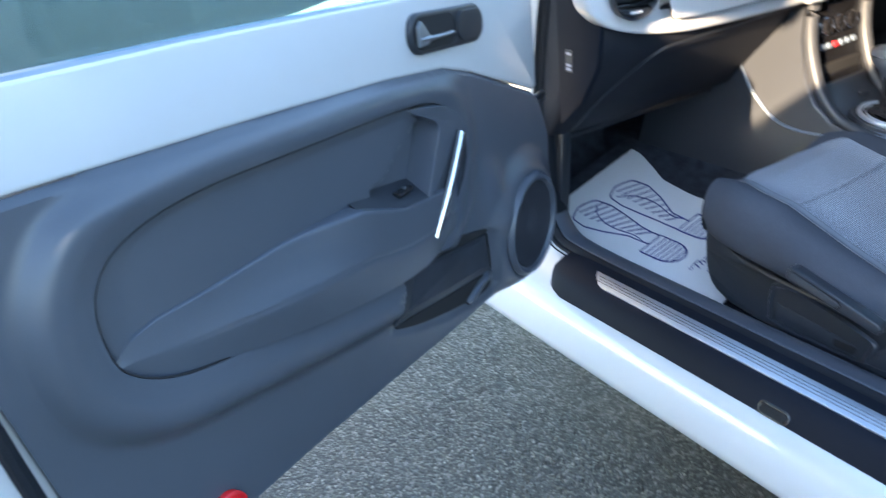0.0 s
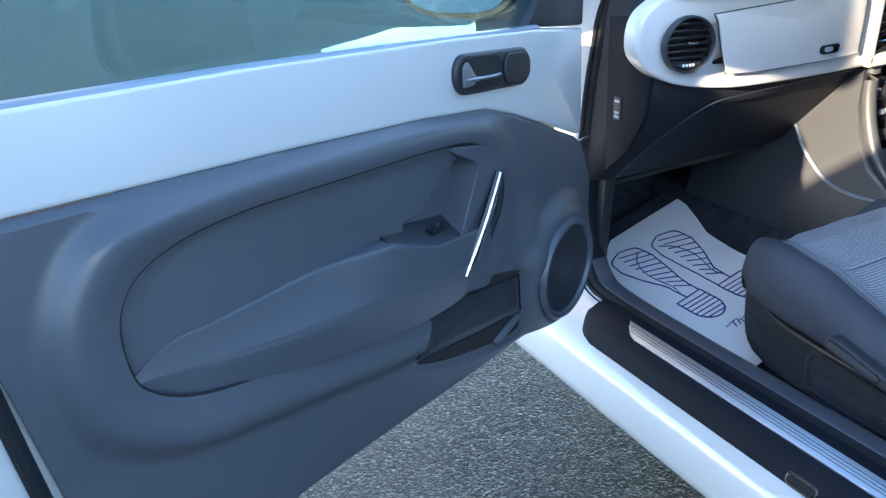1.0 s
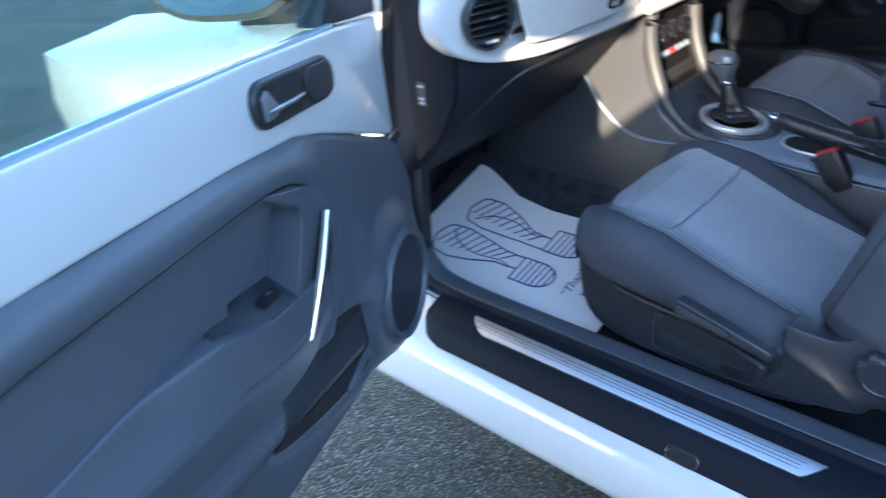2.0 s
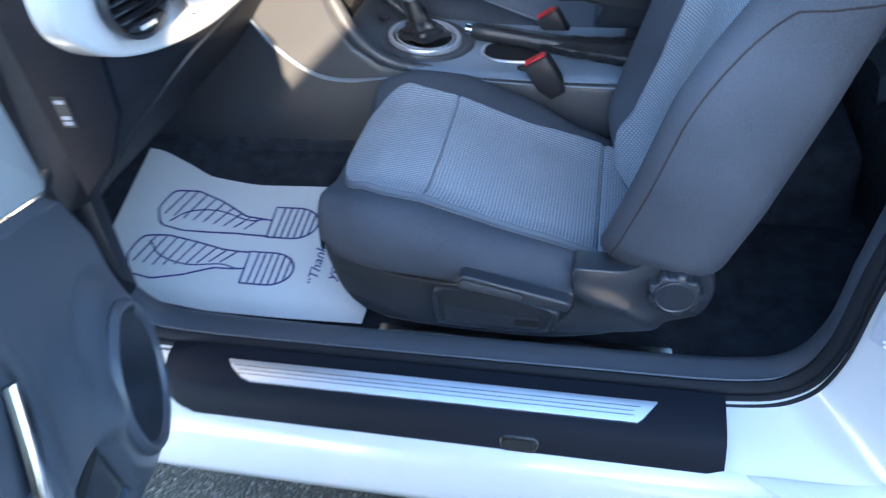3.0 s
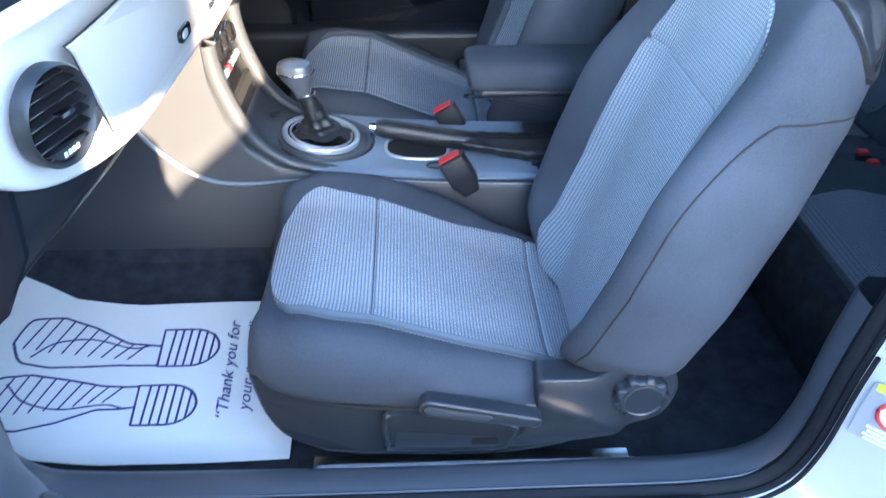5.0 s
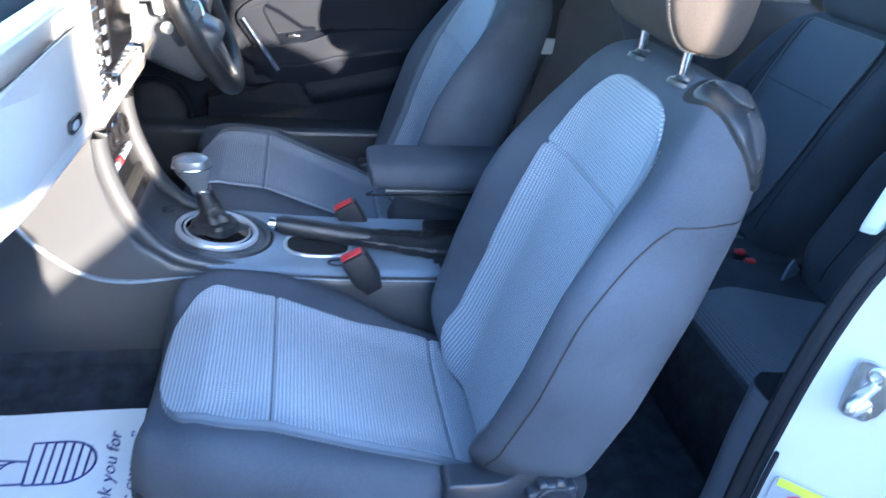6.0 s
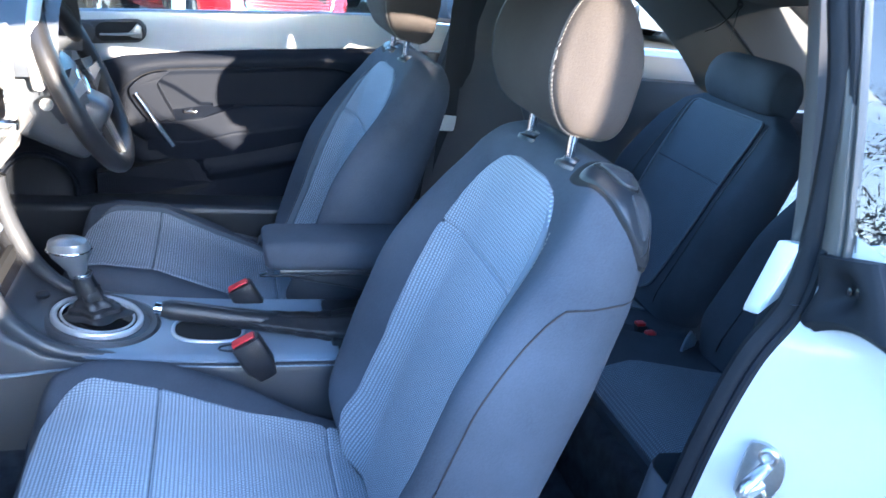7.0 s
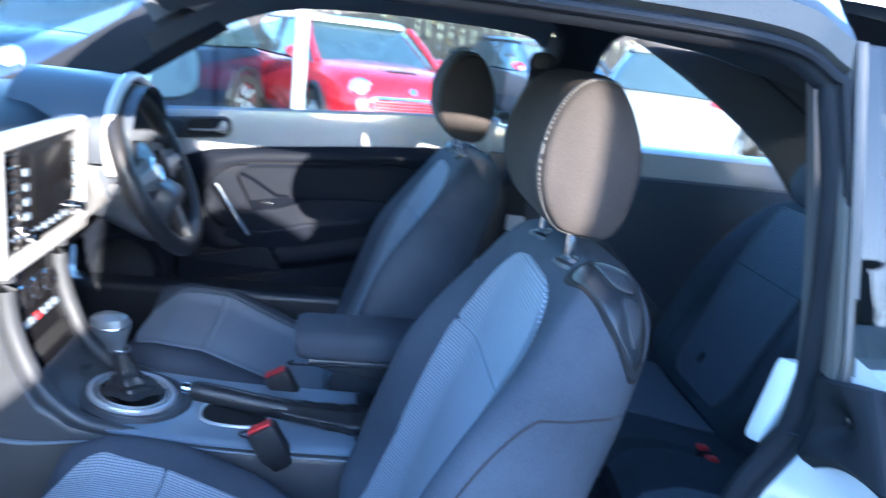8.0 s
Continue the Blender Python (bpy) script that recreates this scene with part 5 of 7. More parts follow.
    P("release_lever", pad([(0.531, 0.014), (0.548, 0.012), (0.566, 0.014), (0.569, 0.036), (0.566, 0.055), (0.548, 0.057), (0.536, 0.039)], rise(0.004, 0.0090)), CONSOLE_PLASTIC, rl)
    P("release_lip", pad([(0.549, 0.072), (0.570, 0.070), (0.572, 0.096), (0.565, 0.116), (0.558, 0.114)], rise(0.003, 0.0080)), CONSOLE_PLASTIC, rl)
    head_restraint(seat, (0.512, 0, 1.152), 10, 0.118, 0.092, 0.065, CLOTH_HEAD, True, 0.030)
    return seat


front_seat("grey tweed and black cloth passenger seat with recliner knob", (0, 0.447, 0), False)
front_seat("grey tweed and black cloth driver's seat", (-0.04, 1.205, 0), True)


# ---- rear seats ----
RB_WS, RB_HW = [0, 0.15, 0.5, 0.8, 0.92, 1.0], [0.26, 0.285, 0.285, 0.262, 0.22, 0.15]
RB = (0.56, RB_WS, RB_HW, 0.045, 0.12)


def rear_seat(label, at, flip):
    seat = thing("rear_seat", label, "car seat", "rear seats", m=Matrix.Translation(at))
    F = (lambda c: Vector((c.x, -c.y, c.z))) if flip else (lambda c: c)

    def P(n, bm, mat, parent=None, lab="", m=None):
        return part(n, place(bm, F), mat, parent or seat, lab, m)
    top = lambda x, a: line(x, [0, 0.03, 0.10, 0.30, 0.46], [0.465, 0.498, 0.512, 0.470, 0.445]) + 0.020 * ease(0.4, 0.85, abs(a)) - 0.05 * (1 - math.sqrt(max(0, 1 - (max(0, abs(a) - 0.84) / 0.16) ** 2)))
    rings = []
    for x in [0.0, 0.008, 0.02, 0.04] + lin(0.07, 0.46, 9):
        rings.append([Vector((x, a * 0.31, top(x, a))) for a in lin(-1, 1, 25)] + [Vector((x + 0.02, 0.30, 0.26)), Vector((x + 0.02, -0.30, 0.26))])
    cu = P("cushion", loft(rings), CLOTH_DARK, None, "black cloth rear cushion")
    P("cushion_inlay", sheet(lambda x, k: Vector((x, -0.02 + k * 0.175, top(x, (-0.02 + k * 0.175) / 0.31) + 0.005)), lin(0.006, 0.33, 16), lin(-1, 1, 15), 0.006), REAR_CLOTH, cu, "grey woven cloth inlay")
    tilt = Matrix.Translation((0.335, 0, 0.475)) @ Matrix.Rotation(radians(24), 4, "Y")
    bk = P("backrest", loft(backrest_rings(*RB)), CLOTH_DARK, None, "black cloth rear backrest", tilt)
    wid = lambda w: line(w, [0.05, 0.075, 0.11, 0.2, 0.5, 0.8, 0.91, 0.93], [0.09, 0.115, 0.125, 0.132, 0.142, 0.146, 0.144, 0.138])
    for a, b in ((0.05, 0.62), (0.626, 0.93)):
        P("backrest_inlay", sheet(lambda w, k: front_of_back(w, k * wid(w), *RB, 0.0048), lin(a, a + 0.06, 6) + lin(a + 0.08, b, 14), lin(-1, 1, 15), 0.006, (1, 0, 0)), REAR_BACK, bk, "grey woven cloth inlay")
    P("piping", tube([front_of_back(w, -wid(w), *RB, 0.006) for w in lin(0.06, 0.92, 26)] + [front_of_back(0.935, y_, *RB, 0.004) for y_ in lin(-0.13, 0.13, 8)] + [front_of_back(w, wid(w), *RB, 0.006) for w in lin(0.92, 0.06, 26)], 0.0035, 6), CLOTH_EDGE, bk, "lighter grey piping")
    for sg in (-1, 1):
        P("seam", tube([front_of_back(w, sg * 0.185 * (1 - 0.15 * w * w), *RB, 0.001) for w in lin(0.05, 0.92, 20)], 0.0018, 5), PLASTIC_DARK, bk)
    P("loop_tag", box((0.003, 0.012, 0.03), (-0.008, -0.05, 0.10), 0.001), PLASTIC_DARK, bk)
    head_restraint(seat, (0.595, 0, 1.024), 20, 0.136, 0.064, 0.058, CLOTH_DARK, False)
    return seat


rear_seat("black rear seat with grey woven inlay, passenger side", (0.80, 0.53, 0), False)
rear_seat("black rear seat with grey woven inlay, driver's side", (0.785, 1.14, 0), True)
rb = thing("belt_buckle", "pair of red rear seat belt buckles", "seat belt", m=Matrix.Translation((1.02, 0.83, 0.455)))
for y in (-0.022, 0.022):
    part("buckle", box((0.030, 0.024, 0.060), (0, y, 0.02), 0.006), PLASTIC_DARK, rb)
    part("red_button", box((0.022, 0.018, 0.008), (-0.002, y, 0.052), 0.003), RED, rb)
tongue = thing("belt_tongue", "grey steel belt tongue plate on the rear cushion", "seat belt", m=Matrix.Translation((1.09, 0.76, 0.49)) @ Matrix.Rotation(radians(30), 4, "Z"))
part("plate", prism([(-0.035, -0.02), (0.03, -0.03), (0.045, 0.01), (0.0, 0.045), (-0.02, 0.03)], 0.0, 0.006, 0.002, 2, "xz"), PLASTIC_SILVER, tongue)

# ---- dashboard ----
dash = thing("dashboard", "charcoal dashboard with glossy white panel and round vents", "dashboard")
prof = [(-1.00, 0.985), (-0.70, 1.040), (-0.46, 1.065), (-0.38, 1.052), (-0.335, 1.030), (-0.318, 1.00), (-0.306, 0.94), (-0.300, 0.86), (-0.300, 0.835), (-0.345, 0.775), (-0.42, 0.69), (-0.478, 0.622), (-0.55, 0.605), (-0.95, 0.60)]
rings = []
for y, sx in [(0.118, 0.35), (0.122, 0.12), (0.132, 0.04), (0.16, 0.0)] + [(v, 0.0) for v in lin(0.25, 1.41, 14)] + [(1.50, 0.0), (1.53, 0.04), (1.54, 0.12), (1.545, 0.35)]:
    e_ = 0.034 * max(0, (0.34 - y) / 0.2) ** 2
    rings.append([Vector((x + (-0.66 - x) * sx * 0.35 - e_ * ease(-0.60, -0.30, x), y, z + (0.85 - z) * sx * 0.35)) for x, z in prof])
part("dash_body", loft(rings), DASH_PLASTIC, dash, "charcoal moulded dashboard body")
# glossy panel, rounded at its end
face = lambda c: Vector((c.x - 0.02 * ((c.y - CENTRE) / 0.75) ** 4 - 0.028 * max(0, (0.34 - c.y) / 0.2) ** 2 - 0.25 * max(0, c.z - 0.96) ** 1.3 - 0.2 * max(0, 0.87 - c.z) ** 1.2, c.y, c.z))
pan_outline = [(0.076, 0.945), (0.083, 0.985), (0.105, 1.010), (0.140, 1.022), (0.30, 1.030), (0.62, 1.034), (1.05, 1.034), (1.30, 1.034), (1.50, 1.02), (1.575, 0.985), (1.585, 0.945), (1.57, 0.90), (1.52, 0.87), (1.20, 0.845), (0.70, 0.838), (0.35, 0.843), (0.24, 0.850), (0.165, 0.862), (0.115, 0.882), (0.085, 0.912)]
sm = [(p.x, p.z) for p in smooth_path([(a, 0, b) for a, b in pan_outline], 4, True)]
wp = part("white_panel", place(prism(sm, -0.300, -0.262, 0.010, 3, "yz"), face), PAINT_DASH, dash, "glossy white dash panel")
lid = [(0.222, 0.975), (0.232, 0.988), (0.42, 0.996), (0.600, 0.998), (0.612, 0.985), (0.612, 0.884), (0.598, 0.872), (0.42, 0.872), (0.268, 0.876), (0.246, 0.890)]
lid = [(p.x, p.z) for p in smooth_path([(a, 0, b) for a, b in lid], 3, True)]
part("lid_gap", place(prism([(0.417 + (a - 0.417) * 1.010, 0.935 + (b - 0.935) * 1.03) for a, b in lid], -0.2625, -0.2612, 0, 2, "yz"), face), PLASTIC_DARK, wp)
gl = part("glovebox_lid", place(prism(lid, -0.262, -0.2585, 0.002, 2, "yz"), face), PAINT_DASH, wp, "white upper glovebox lid")
part("lid_handle", place(prism(capsule(0.490, 0.545, 0.884, 0.902, 6, 0.009), -0.2585, -0.254, 0.002, 2, "yz"), face), PLASTIC_GLOSS, gl, "black glovebox catch")
part("handle_button", place(prism(capsule(0.500, 0.524, 0.888, 0.898, 6, 0.005), -0.254, -0.2525, 0.001, 2, "yz"), face), SATIN, gl)


def vent(y, z, r):
    vt = Matrix.Translation((-0.2835, y, z)) @ Matrix.Rotation(radians(-14), 4, "Z") @ Matrix.Translation((0.262, -y, -z))
    t = Matrix.Translation((-0.262, y, z)) @ Matrix.Rotation(radians(90), 4, "Y")
    v = part("air_vent", lathe([(r * 1.10, -0.01), (r * 1.11, 0.004), (r * 1.06, 0.008), (r * 1.0, 0.005), (r * 0.97, -0.012), (r * 0.9, -0.018), (0.003, -0.02)], 44, (0, 0, 0), t), PLASTIC_DARK, dash, "round black air vent", vt)
    for k in range(-3, 4):
        h = k * r * 0.26 + r * 0.10
        if abs(h) < r * 0.93:
            w = math.sqrt(r * r - h * h) * 0.97
            part("slat", box((0.016, 2 * w, 0.0022), (-0.266, y, z + h), 0.0005, 1, Matrix.Rotation(radians(20), 4, "Y")), PLASTIC_GLOSS, v)
    part("lower_plate", prism([(y + r * 0.93 * math.cos(a), z + r * 0.93 * math.sin(a)) for a in [radians(q) for q in range(222, 321, 9)]], -0.270, -0.258, 0.001, 1, "yz"), PLASTIC_DARK, v)
    part("vent_tab", box((0.012, 0.020, 0.005), (-0.254, y, z + r * 0.10), 0.002), CHROME, v)
    for k in (-1, 0, 1, 2):
        part("vent_mark", box((0.001, 0.004, 0.005), (-0.2572, y - 0.004 + k * 0.0065, z - r * 0.78), 0), LABEL_WHITE, v)


vent(0.158, 0.940, 0.046)
# end cap of the dash with its label, lower lid seam, chrome knob under the dash
cap = part("end_cap", place(prism([(-0.40, 0.985), (-0.355, 0.96), (-0.33, 0.90), (-0.34, 0.80), (-0.385, 0.72), (-0.45, 0.66), (-0.46, 0.98)], 0.117, 0.130, 0.006, 2), lambda c: c), TRIM_AND_SHADED_CARD, dash)
part("airbag_label", box((0.020, 0.001, 0.045), (-0.418, 0.1155, 0.803), 0), PLASTIC_DARK, cap, "small grey printed label")
for z in (0.818, 0.795, 0.787):
    part("label_bar", box((0.013, 0.001, 0.005), (-0.418, 0.1145, z), 0), LABEL_GREY, cap)
low = smooth_path([(-0.474, 0.17, 0.632), (-0.402, 0.20, 0.720), (-0.318, 0.25, 0.806), (-0.301, 0.33, 0.822), (-0.297, 0.60, 0.828), (-0.297, 0.70, 0.828)], 8)
part("lower_lid_seam", tube([p + Vector((0.002, 0, -0.002)) for p in low], 0.0020, 6), PLASTIC_DARK, dash)
part("foot_well_cover", box((0.45, 0.52, 0.012), (-0.74, 0.43, 0.598), 0.004), PLASTIC_DARK, dash)

# centre: white frame, screen unit, vents
cf = part("screen_frame", merge(prism(capsule(0.655, 1.005, 0.835, 0.862, 5, 0.012), -0.285, -0.256, 0.006, 3, "yz"), prism(capsule(0.985, 1.010, 0.84, 1.05, 5, 0.010), -0.285, -0.256, 0.006, 3, "yz"), prism(capsule(0.650, 0.672, 0.84, 1.05, 5, 0.010), -0.285, -0.256, 0.006, 3, "yz"), prism(capsule(0.655, 1.005, 1.030, 1.052, 5, 0.010), -0.285, -0.256, 0.006, 3, "yz")), PAINT_DASH, dash, "white screen frame")
part("screen_bezel", prism(capsule(0.728, 0.985, 0.866, 1.028, 4, 0.010), -0.285, -0.262, 0.004, 2, "yz"), PLASTIC_GLOSS, cf)
part("screen", prism(capsule(0.775, 0.940, 0.905, 1.012, 3, 0.004), -0.2625, -0.2605, 0, 2, "yz"), PLASTIC_GLOSS, cf, "dark infotainment screen")
for y in (0.752, 0.962):
    part("radio_knob", lathe([(0.011, 0), (0.011, 0.012), (0.009, 0.014), (0.003, 0.014)], 18, (-0.262, y, 0.884), Matrix.Rotation(radians(90), 4, "Y")), CHROME, cf)
    for k in range(4):
        part("radio_key", box((0.004, 0.018, 0.012), (-0.261, y, 0.915 + 0.024 * k), 0.002), PLASTIC_SILVER, cf)
part("key_row", merge(*[box((0.004, 0.018, 0.010), (-0.261, 0.79 + 0.03 * k, 0.884), 0.002) for k in range(5)]), PLASTIC_SILVER, cf)
for y0, y1 in ((0.676, 0.722),):
    for k in range(9):
        part("vent_fin", box((0.014, y1 - y0, 0.003), (-0.266, (y0 + y1) / 2, 0.872 + 0.019 * k), 0.0008, 1, Matrix.Rotation(radians(22), 4, "Y")), CHROME if k % 2 else PLASTIC_GLOSS, cf)
    part("vent_back", box((0.01, y1 - y0 + 0.006, 0.17), (-0.280, (y0 + y1) / 2, 0.948), 0.002), BLACK, cf)
# instrument hood and cluster on the driver's side
hood = []
for x in (-0.43, -0.30, -0.235, -0.225):
    sc = 1.0 if x < -0.24 else 0.97
    hood.append([Vector((x, 1.21 + 0.165 * sc * math.cos(a), 0.99 + 0.125 * sc * math.sin(a))) for a in [radians(q) for q in range(-20, 201, 10)]])
part("instrument_hood", merge(loft(hood, closed=False), loft([[p + (Vector((0, 1.21, 0.99)) - p) * Vector((0, 0.16, 0.16)).length * 0.6 for p in r] for r in hood], closed=False)), PLASTIC, dash, "charcoal instrument hood")
part("hood_rim", tube([(-0.232, 1.21 + 0.160 * math.cos(a), 0.99 + 0.121 * math.sin(a)) for a in [radians(q) for q in range(-30, 211, 8)]], 0.012, 10, up=(1, 0, 0)), PAINT_DASH, dash, "white instrument rim")
part("instrument_face", prism([(1.21 + 0.145 * math.cos(a), 0.985 + 0.11 * math.sin(a)) for a in [2 * math.pi * k / 30 for k in range(30)]], -0.40, -0.38, 0, 2, "yz"), PLASTIC_GLOSS, dash)
part("column_shroud", merge(box((0.24, 0.11, 0.13), (-0.255, 1.21, 0.862), 0.03, 4, Matrix.Rotation(radians(24), 4, "Y"))), PLASTIC, dash, "charcoal steering column shroud")
part("stalk", tube(smooth_path([(-0.235, 1.17, 0.885), (-0.225, 1.09, 0.895), (-0.215, 1.035, 0.905)], 5), [0.008, 0.009, 0.010, 0.010, 0.011, 0.011, 0.012, 0.012, 0.013, 0.013, 0.012], 10), PLASTIC_DARK, dash, "black indicator stalk")

# steering wheel
SW = Matrix.Translation((-0.178, 1.200, 0.918)) @ Matrix.Rotation(radians(66), 4, "Y")
wheel = thing("steering_wheel", "black leather steering wheel with silver spoke inserts", "steering wheel", m=SW)
part("rim", tube([(0.178 * math.cos(a), 0.178 * math.sin(a) * (1.0), 0.0) for a in [2 * math.pi * k / 56 for k in range(56)]], 0.0195, 14, True, 1.05), LEATHER, wheel)
part("hub", lathe([(0.074, -0.045), (0.076, -0.01), (0.066, 0.010), (0.045, 0.018), (0.003, 0.020)], 30, (0, 0, -0.02)), PLASTIC, wheel)
part("emblem", lathe([(0.029, 0), (0.029, 0.004), (0.025, 0.005), (0.022, 0.003), (0.003, 0.004)], 28, (0, 0, -0.001)), CHROME, wheel, "round chrome emblem")
for a in (0, 180, -90):
    d = Matrix.Rotation(radians(a + 90), 4, "Z")
    for w, mt, h, nm in ((0.030, LEATHER, 0.0, "spoke"), (0.011, KNOB, 0.006, "spoke_insert")):
        b = loft([[Vector((x, s * w * k, h + q)) for s, q in ((-1, -0.007), (1, -0.007), (1, 0.006), (-1, 0.006))] for x, k in ((0.055, 1.2), (0.11, 0.9), (0.165, 0.8))])
        bmesh.ops.transform(b, matrix=d, verts=b.verts)
        part(nm, b, mt, wheel)

# ---- centre console ----
con = thing("centre_console", "charcoal centre console with silver spear line and climate controls", "console")
side = [(-0.80, 0.26), (-0.72, 0.60), (-0.46, 0.845), (-0.292, 0.845), (-0.292, 0.76), (-0.274, 0.685), (-0.240, 0.616), (-0.19, 0.574), (-0.12, 0.556), (-0.04, 0.552), (0.03, 0.546), (0.12, 0.540), (0.55, 0.530), (0.56, 0.26)]
rings = []
for y, inx in ((0.700, 0.018), (0.706, 0.006), (0.722, 0.0), (0.94, 0.0), (0.954, 0.006), (0.960, 0.018)):
    rings.append([Vector((x, y - 0.0 , z - inx if z > 0.3 else z)) for x, z in side])
part("console_body", loft(rings), CONSOLE_PLASTIC, con, "charcoal console side")
part("stack_face", sheet(lambda t, y: Vector((line(t, [0, 0.33, 0.66, 1], [-0.290, -0.290, -0.275, -0.250]), y, line(t, [0, 0.33, 0.66, 1], [0.838, 0.775, 0.70, 0.635]))), lin(0, 1, 10), lin(0.745, 0.915, 8), 0.02, (-1, 0, 0)), PLASTIC_GLOSS, con, "gloss black control stack")
for side_y in (0.722, 0.938):
    part("stack_cheek", tube(smooth_path([(-0.285, side_y, 0.86), (-0.285, side_y, 0.77), (-0.266, side_y, 0.69), (-0.228, side_y, 0.614), (-0.16, side_y, 0.565), (-0.05, side_y, 0.553)], 6), [0.016] * 20 + [0.0145] * 6 + [0.012, 0.010, 0.008, 0.005, 0.003], 10, flat=1.0), CONSOLE_PLASTIC, con)
for k, y in enumerate((0.782, 0.83, 0.878)):
    r = part("climate_dial", lathe([(0.0185, 0), (0.0185, 0.010), (0.015, 0.013), (0.013, 0.010), (0.003, 0.011)], 24, (-0.287, y, 0.765), Matrix.Rotation(radians(80), 4, "Y")), PLASTIC_GLOSS, con, "climate dial")
    part("dial_ring", lathe([(0.0205, 0), (0.0205, 0.004), (0.0186, 0.005), (0.0186, 0.0)], 24, (-0.287, y, 0.765), Matrix.Rotation(radians(80), 4, "Y")), CHROME, r)
for k in range(6):
    part("console_key", box((0.006, 0.018, 0.013), (-0.277, 0.768 + 0.0245 * k, 0.720), 0.002, 1, Matrix.Rotation(radians(-18), 4, "Y")), RED if k == 2 else PLASTIC_SILVER, con)
# Black block, slightly proud, painted as the shade of the open storage recess.
part("storage_shade", box((0.05, 0.15, 0.05), (-0.284, CENTRE, 0.658), 0.006, 2), BLACK, con)
part("spear_line", tube(smooth_path([(-0.440, 0.699, 0.668), (-0.400, 0.696, 0.612), (-0.334, 0.696, 0.556), (-0.262, 0.696, 0.540), (-0.16, 0.696, 0.548), (-0.06, 0.697, 0.553), (0.05, 0.699, 0.540), (0.18, 0.699, 0.534), (0.30, 0.699, 0.530)], 8), [0.0042] * 25 + [0.0042 - 0.00035 * k_ for k_ in range(8)] + [0.0014] * 32, 8), PLASTIC_SILVER, con, "silver grey spear line")
def plate_left(y):
    """Where the silver plate begins: round the selector's foot."""
    d_ = abs(y - CENTRE)
    return -0.116 + math.sqrt(0.101 ** 2 - d_ * d_) if d_ < 0.101 else -0.116 - 4 * (d_ - 0.101)


part("top_plate", sheet(lambda t, y: Vector((x := plate_left(y) + t * (0.30 - plate_left(y)), y, line(x, [-0.215, -0.17, -0.06, 0.03, 0.12, 0.30], [0.590, 0.573, 0.560, 0.552, 0.547, 0.543]) - 0.006 * ease(0.720, 0.710, y))), lin(0, 1, 24), lin(0.710, 0.938, 34), 0.004), PLASTIC_SILVER, con, "silver grey console top plate")
RT = Matrix.Rotation(radians(9), 4, "Y")
part("selector_ring", lathe([(0.077, 0.0), (0.077, 0.006), (0.075, 0.009), (0.071, 0.010), (0.0685, 0.008), (0.067, 0.0)], 48, (-0.122, CENTRE, 0.570), RT), SATIN, con, "bright selector ring")
part("selector_well", lathe([(0.066, 0.004), (0.050, 0.0005), (0.003, 0.0)], 36, (-0.122, CENTRE, 0.571), RT), PLASTIC_GLOSS, con)
part("ring_foot", lathe([(0.099, -0.014), (0.099, -0.001), (0.094, 0.004), (0.086, 0.004), (0.082, 0.001), (0.076, 0.002)], 56, (-0.116, CENTRE, 0.567), RT), CONSOLE_PLASTIC, con)
part("inner_ring", lathe([(0.0625, 0.0), (0.0625, 0.006), (0.0605, 0.0075), (0.0585, 0.006), (0.0585, 0.0)], 48, (-0.122, CENTRE, 0.571), RT), SATIN, con)
part("console_button", lathe([(0.012, 0), (0.012, 0.006), (0.009, 0.008), (0.003, 0.008)], 18, (-0.214, 0.862, 0.600)), PLASTIC_DARK, con)
PLATE = lambda x: line(x, [-0.06, 0.03, 0.12, 0.30], [0.560, 0.552, 0.547, 0.543])
sqr = lambda v, p_: math.copysign(abs(v) ** p_, v)
part("cup_ring", tube([(x := 0.068 + 0.062 * sqr(math.cos(a), 0.75), 0.804 + 0.043 * sqr(math.sin(a), 0.75), PLATE(x) + 0.003) for a in [2 * math.pi * k / 48 for k in range(48)]], 0.0030, 8, True, 1.2), SATIN, con, "bright cup holder ring")
# Thin black sheet over the plate paints the shade down in the cup holder.
part("cup_shade", place(prism([(0.068 + 0.060 * sqr(math.cos(a), 0.75), 0.804 + 0.041 * sqr(math.sin(a), 0.75)) for a in [2 * math.pi * k / 36 for k in range(36)]], 0.0012, 0.0022, 0, 1, "xy"), lambda c: Vector((c.x, c.y, PLATE(c.x) + c.z + 0.0012))), BLACK, con)
part("buckle_pocket", tube([(0.108 + 0.022 * math.cos(a), 0.741 + 0.011 * math.sin(a), PLATE(0.108) + 0.002) for a in [2 * math.pi * k / 24 for k in range(24)]], 0.0022, 6, True), PLASTIC_DARK, con)
part("rear_tray", box((0.26, 0.17, 0.02), (0.42, CENTRE, 0.545), 0.006), PLASTIC_DARK, con)

# gear selector
gs = thing("gear_selector", "silver and black automatic gear selector with leather boot", "gear lever", m=Matrix.Translation((-0.122, CENTRE, 0.574)))
bootr = []
for h, r in ((0.006, 0.056), (0.011, 0.050), (0.013, 0.042), (0.020, 0.040), (0.023, 0.030), (0.031, 0.027), (0.036, 0.020), (0.046, 0.021), (0.050, 0.0185), (0.062, 0.018)):
    bootr.append([Vector((-0.012 * h / 0.06 + r * (1 + 0.13 * math.cos(5 * a + 60 * h)) * math.cos(a), r * (1 + 0.13 * math.cos(5 * a + 60 * h)) * math.sin(a) * 0.78, h)) for a in [2 * math.pi * k / 42 for k in range(42)]])
part("boot", loft(bootr), LEATHER, gs, "creased black leather boot")
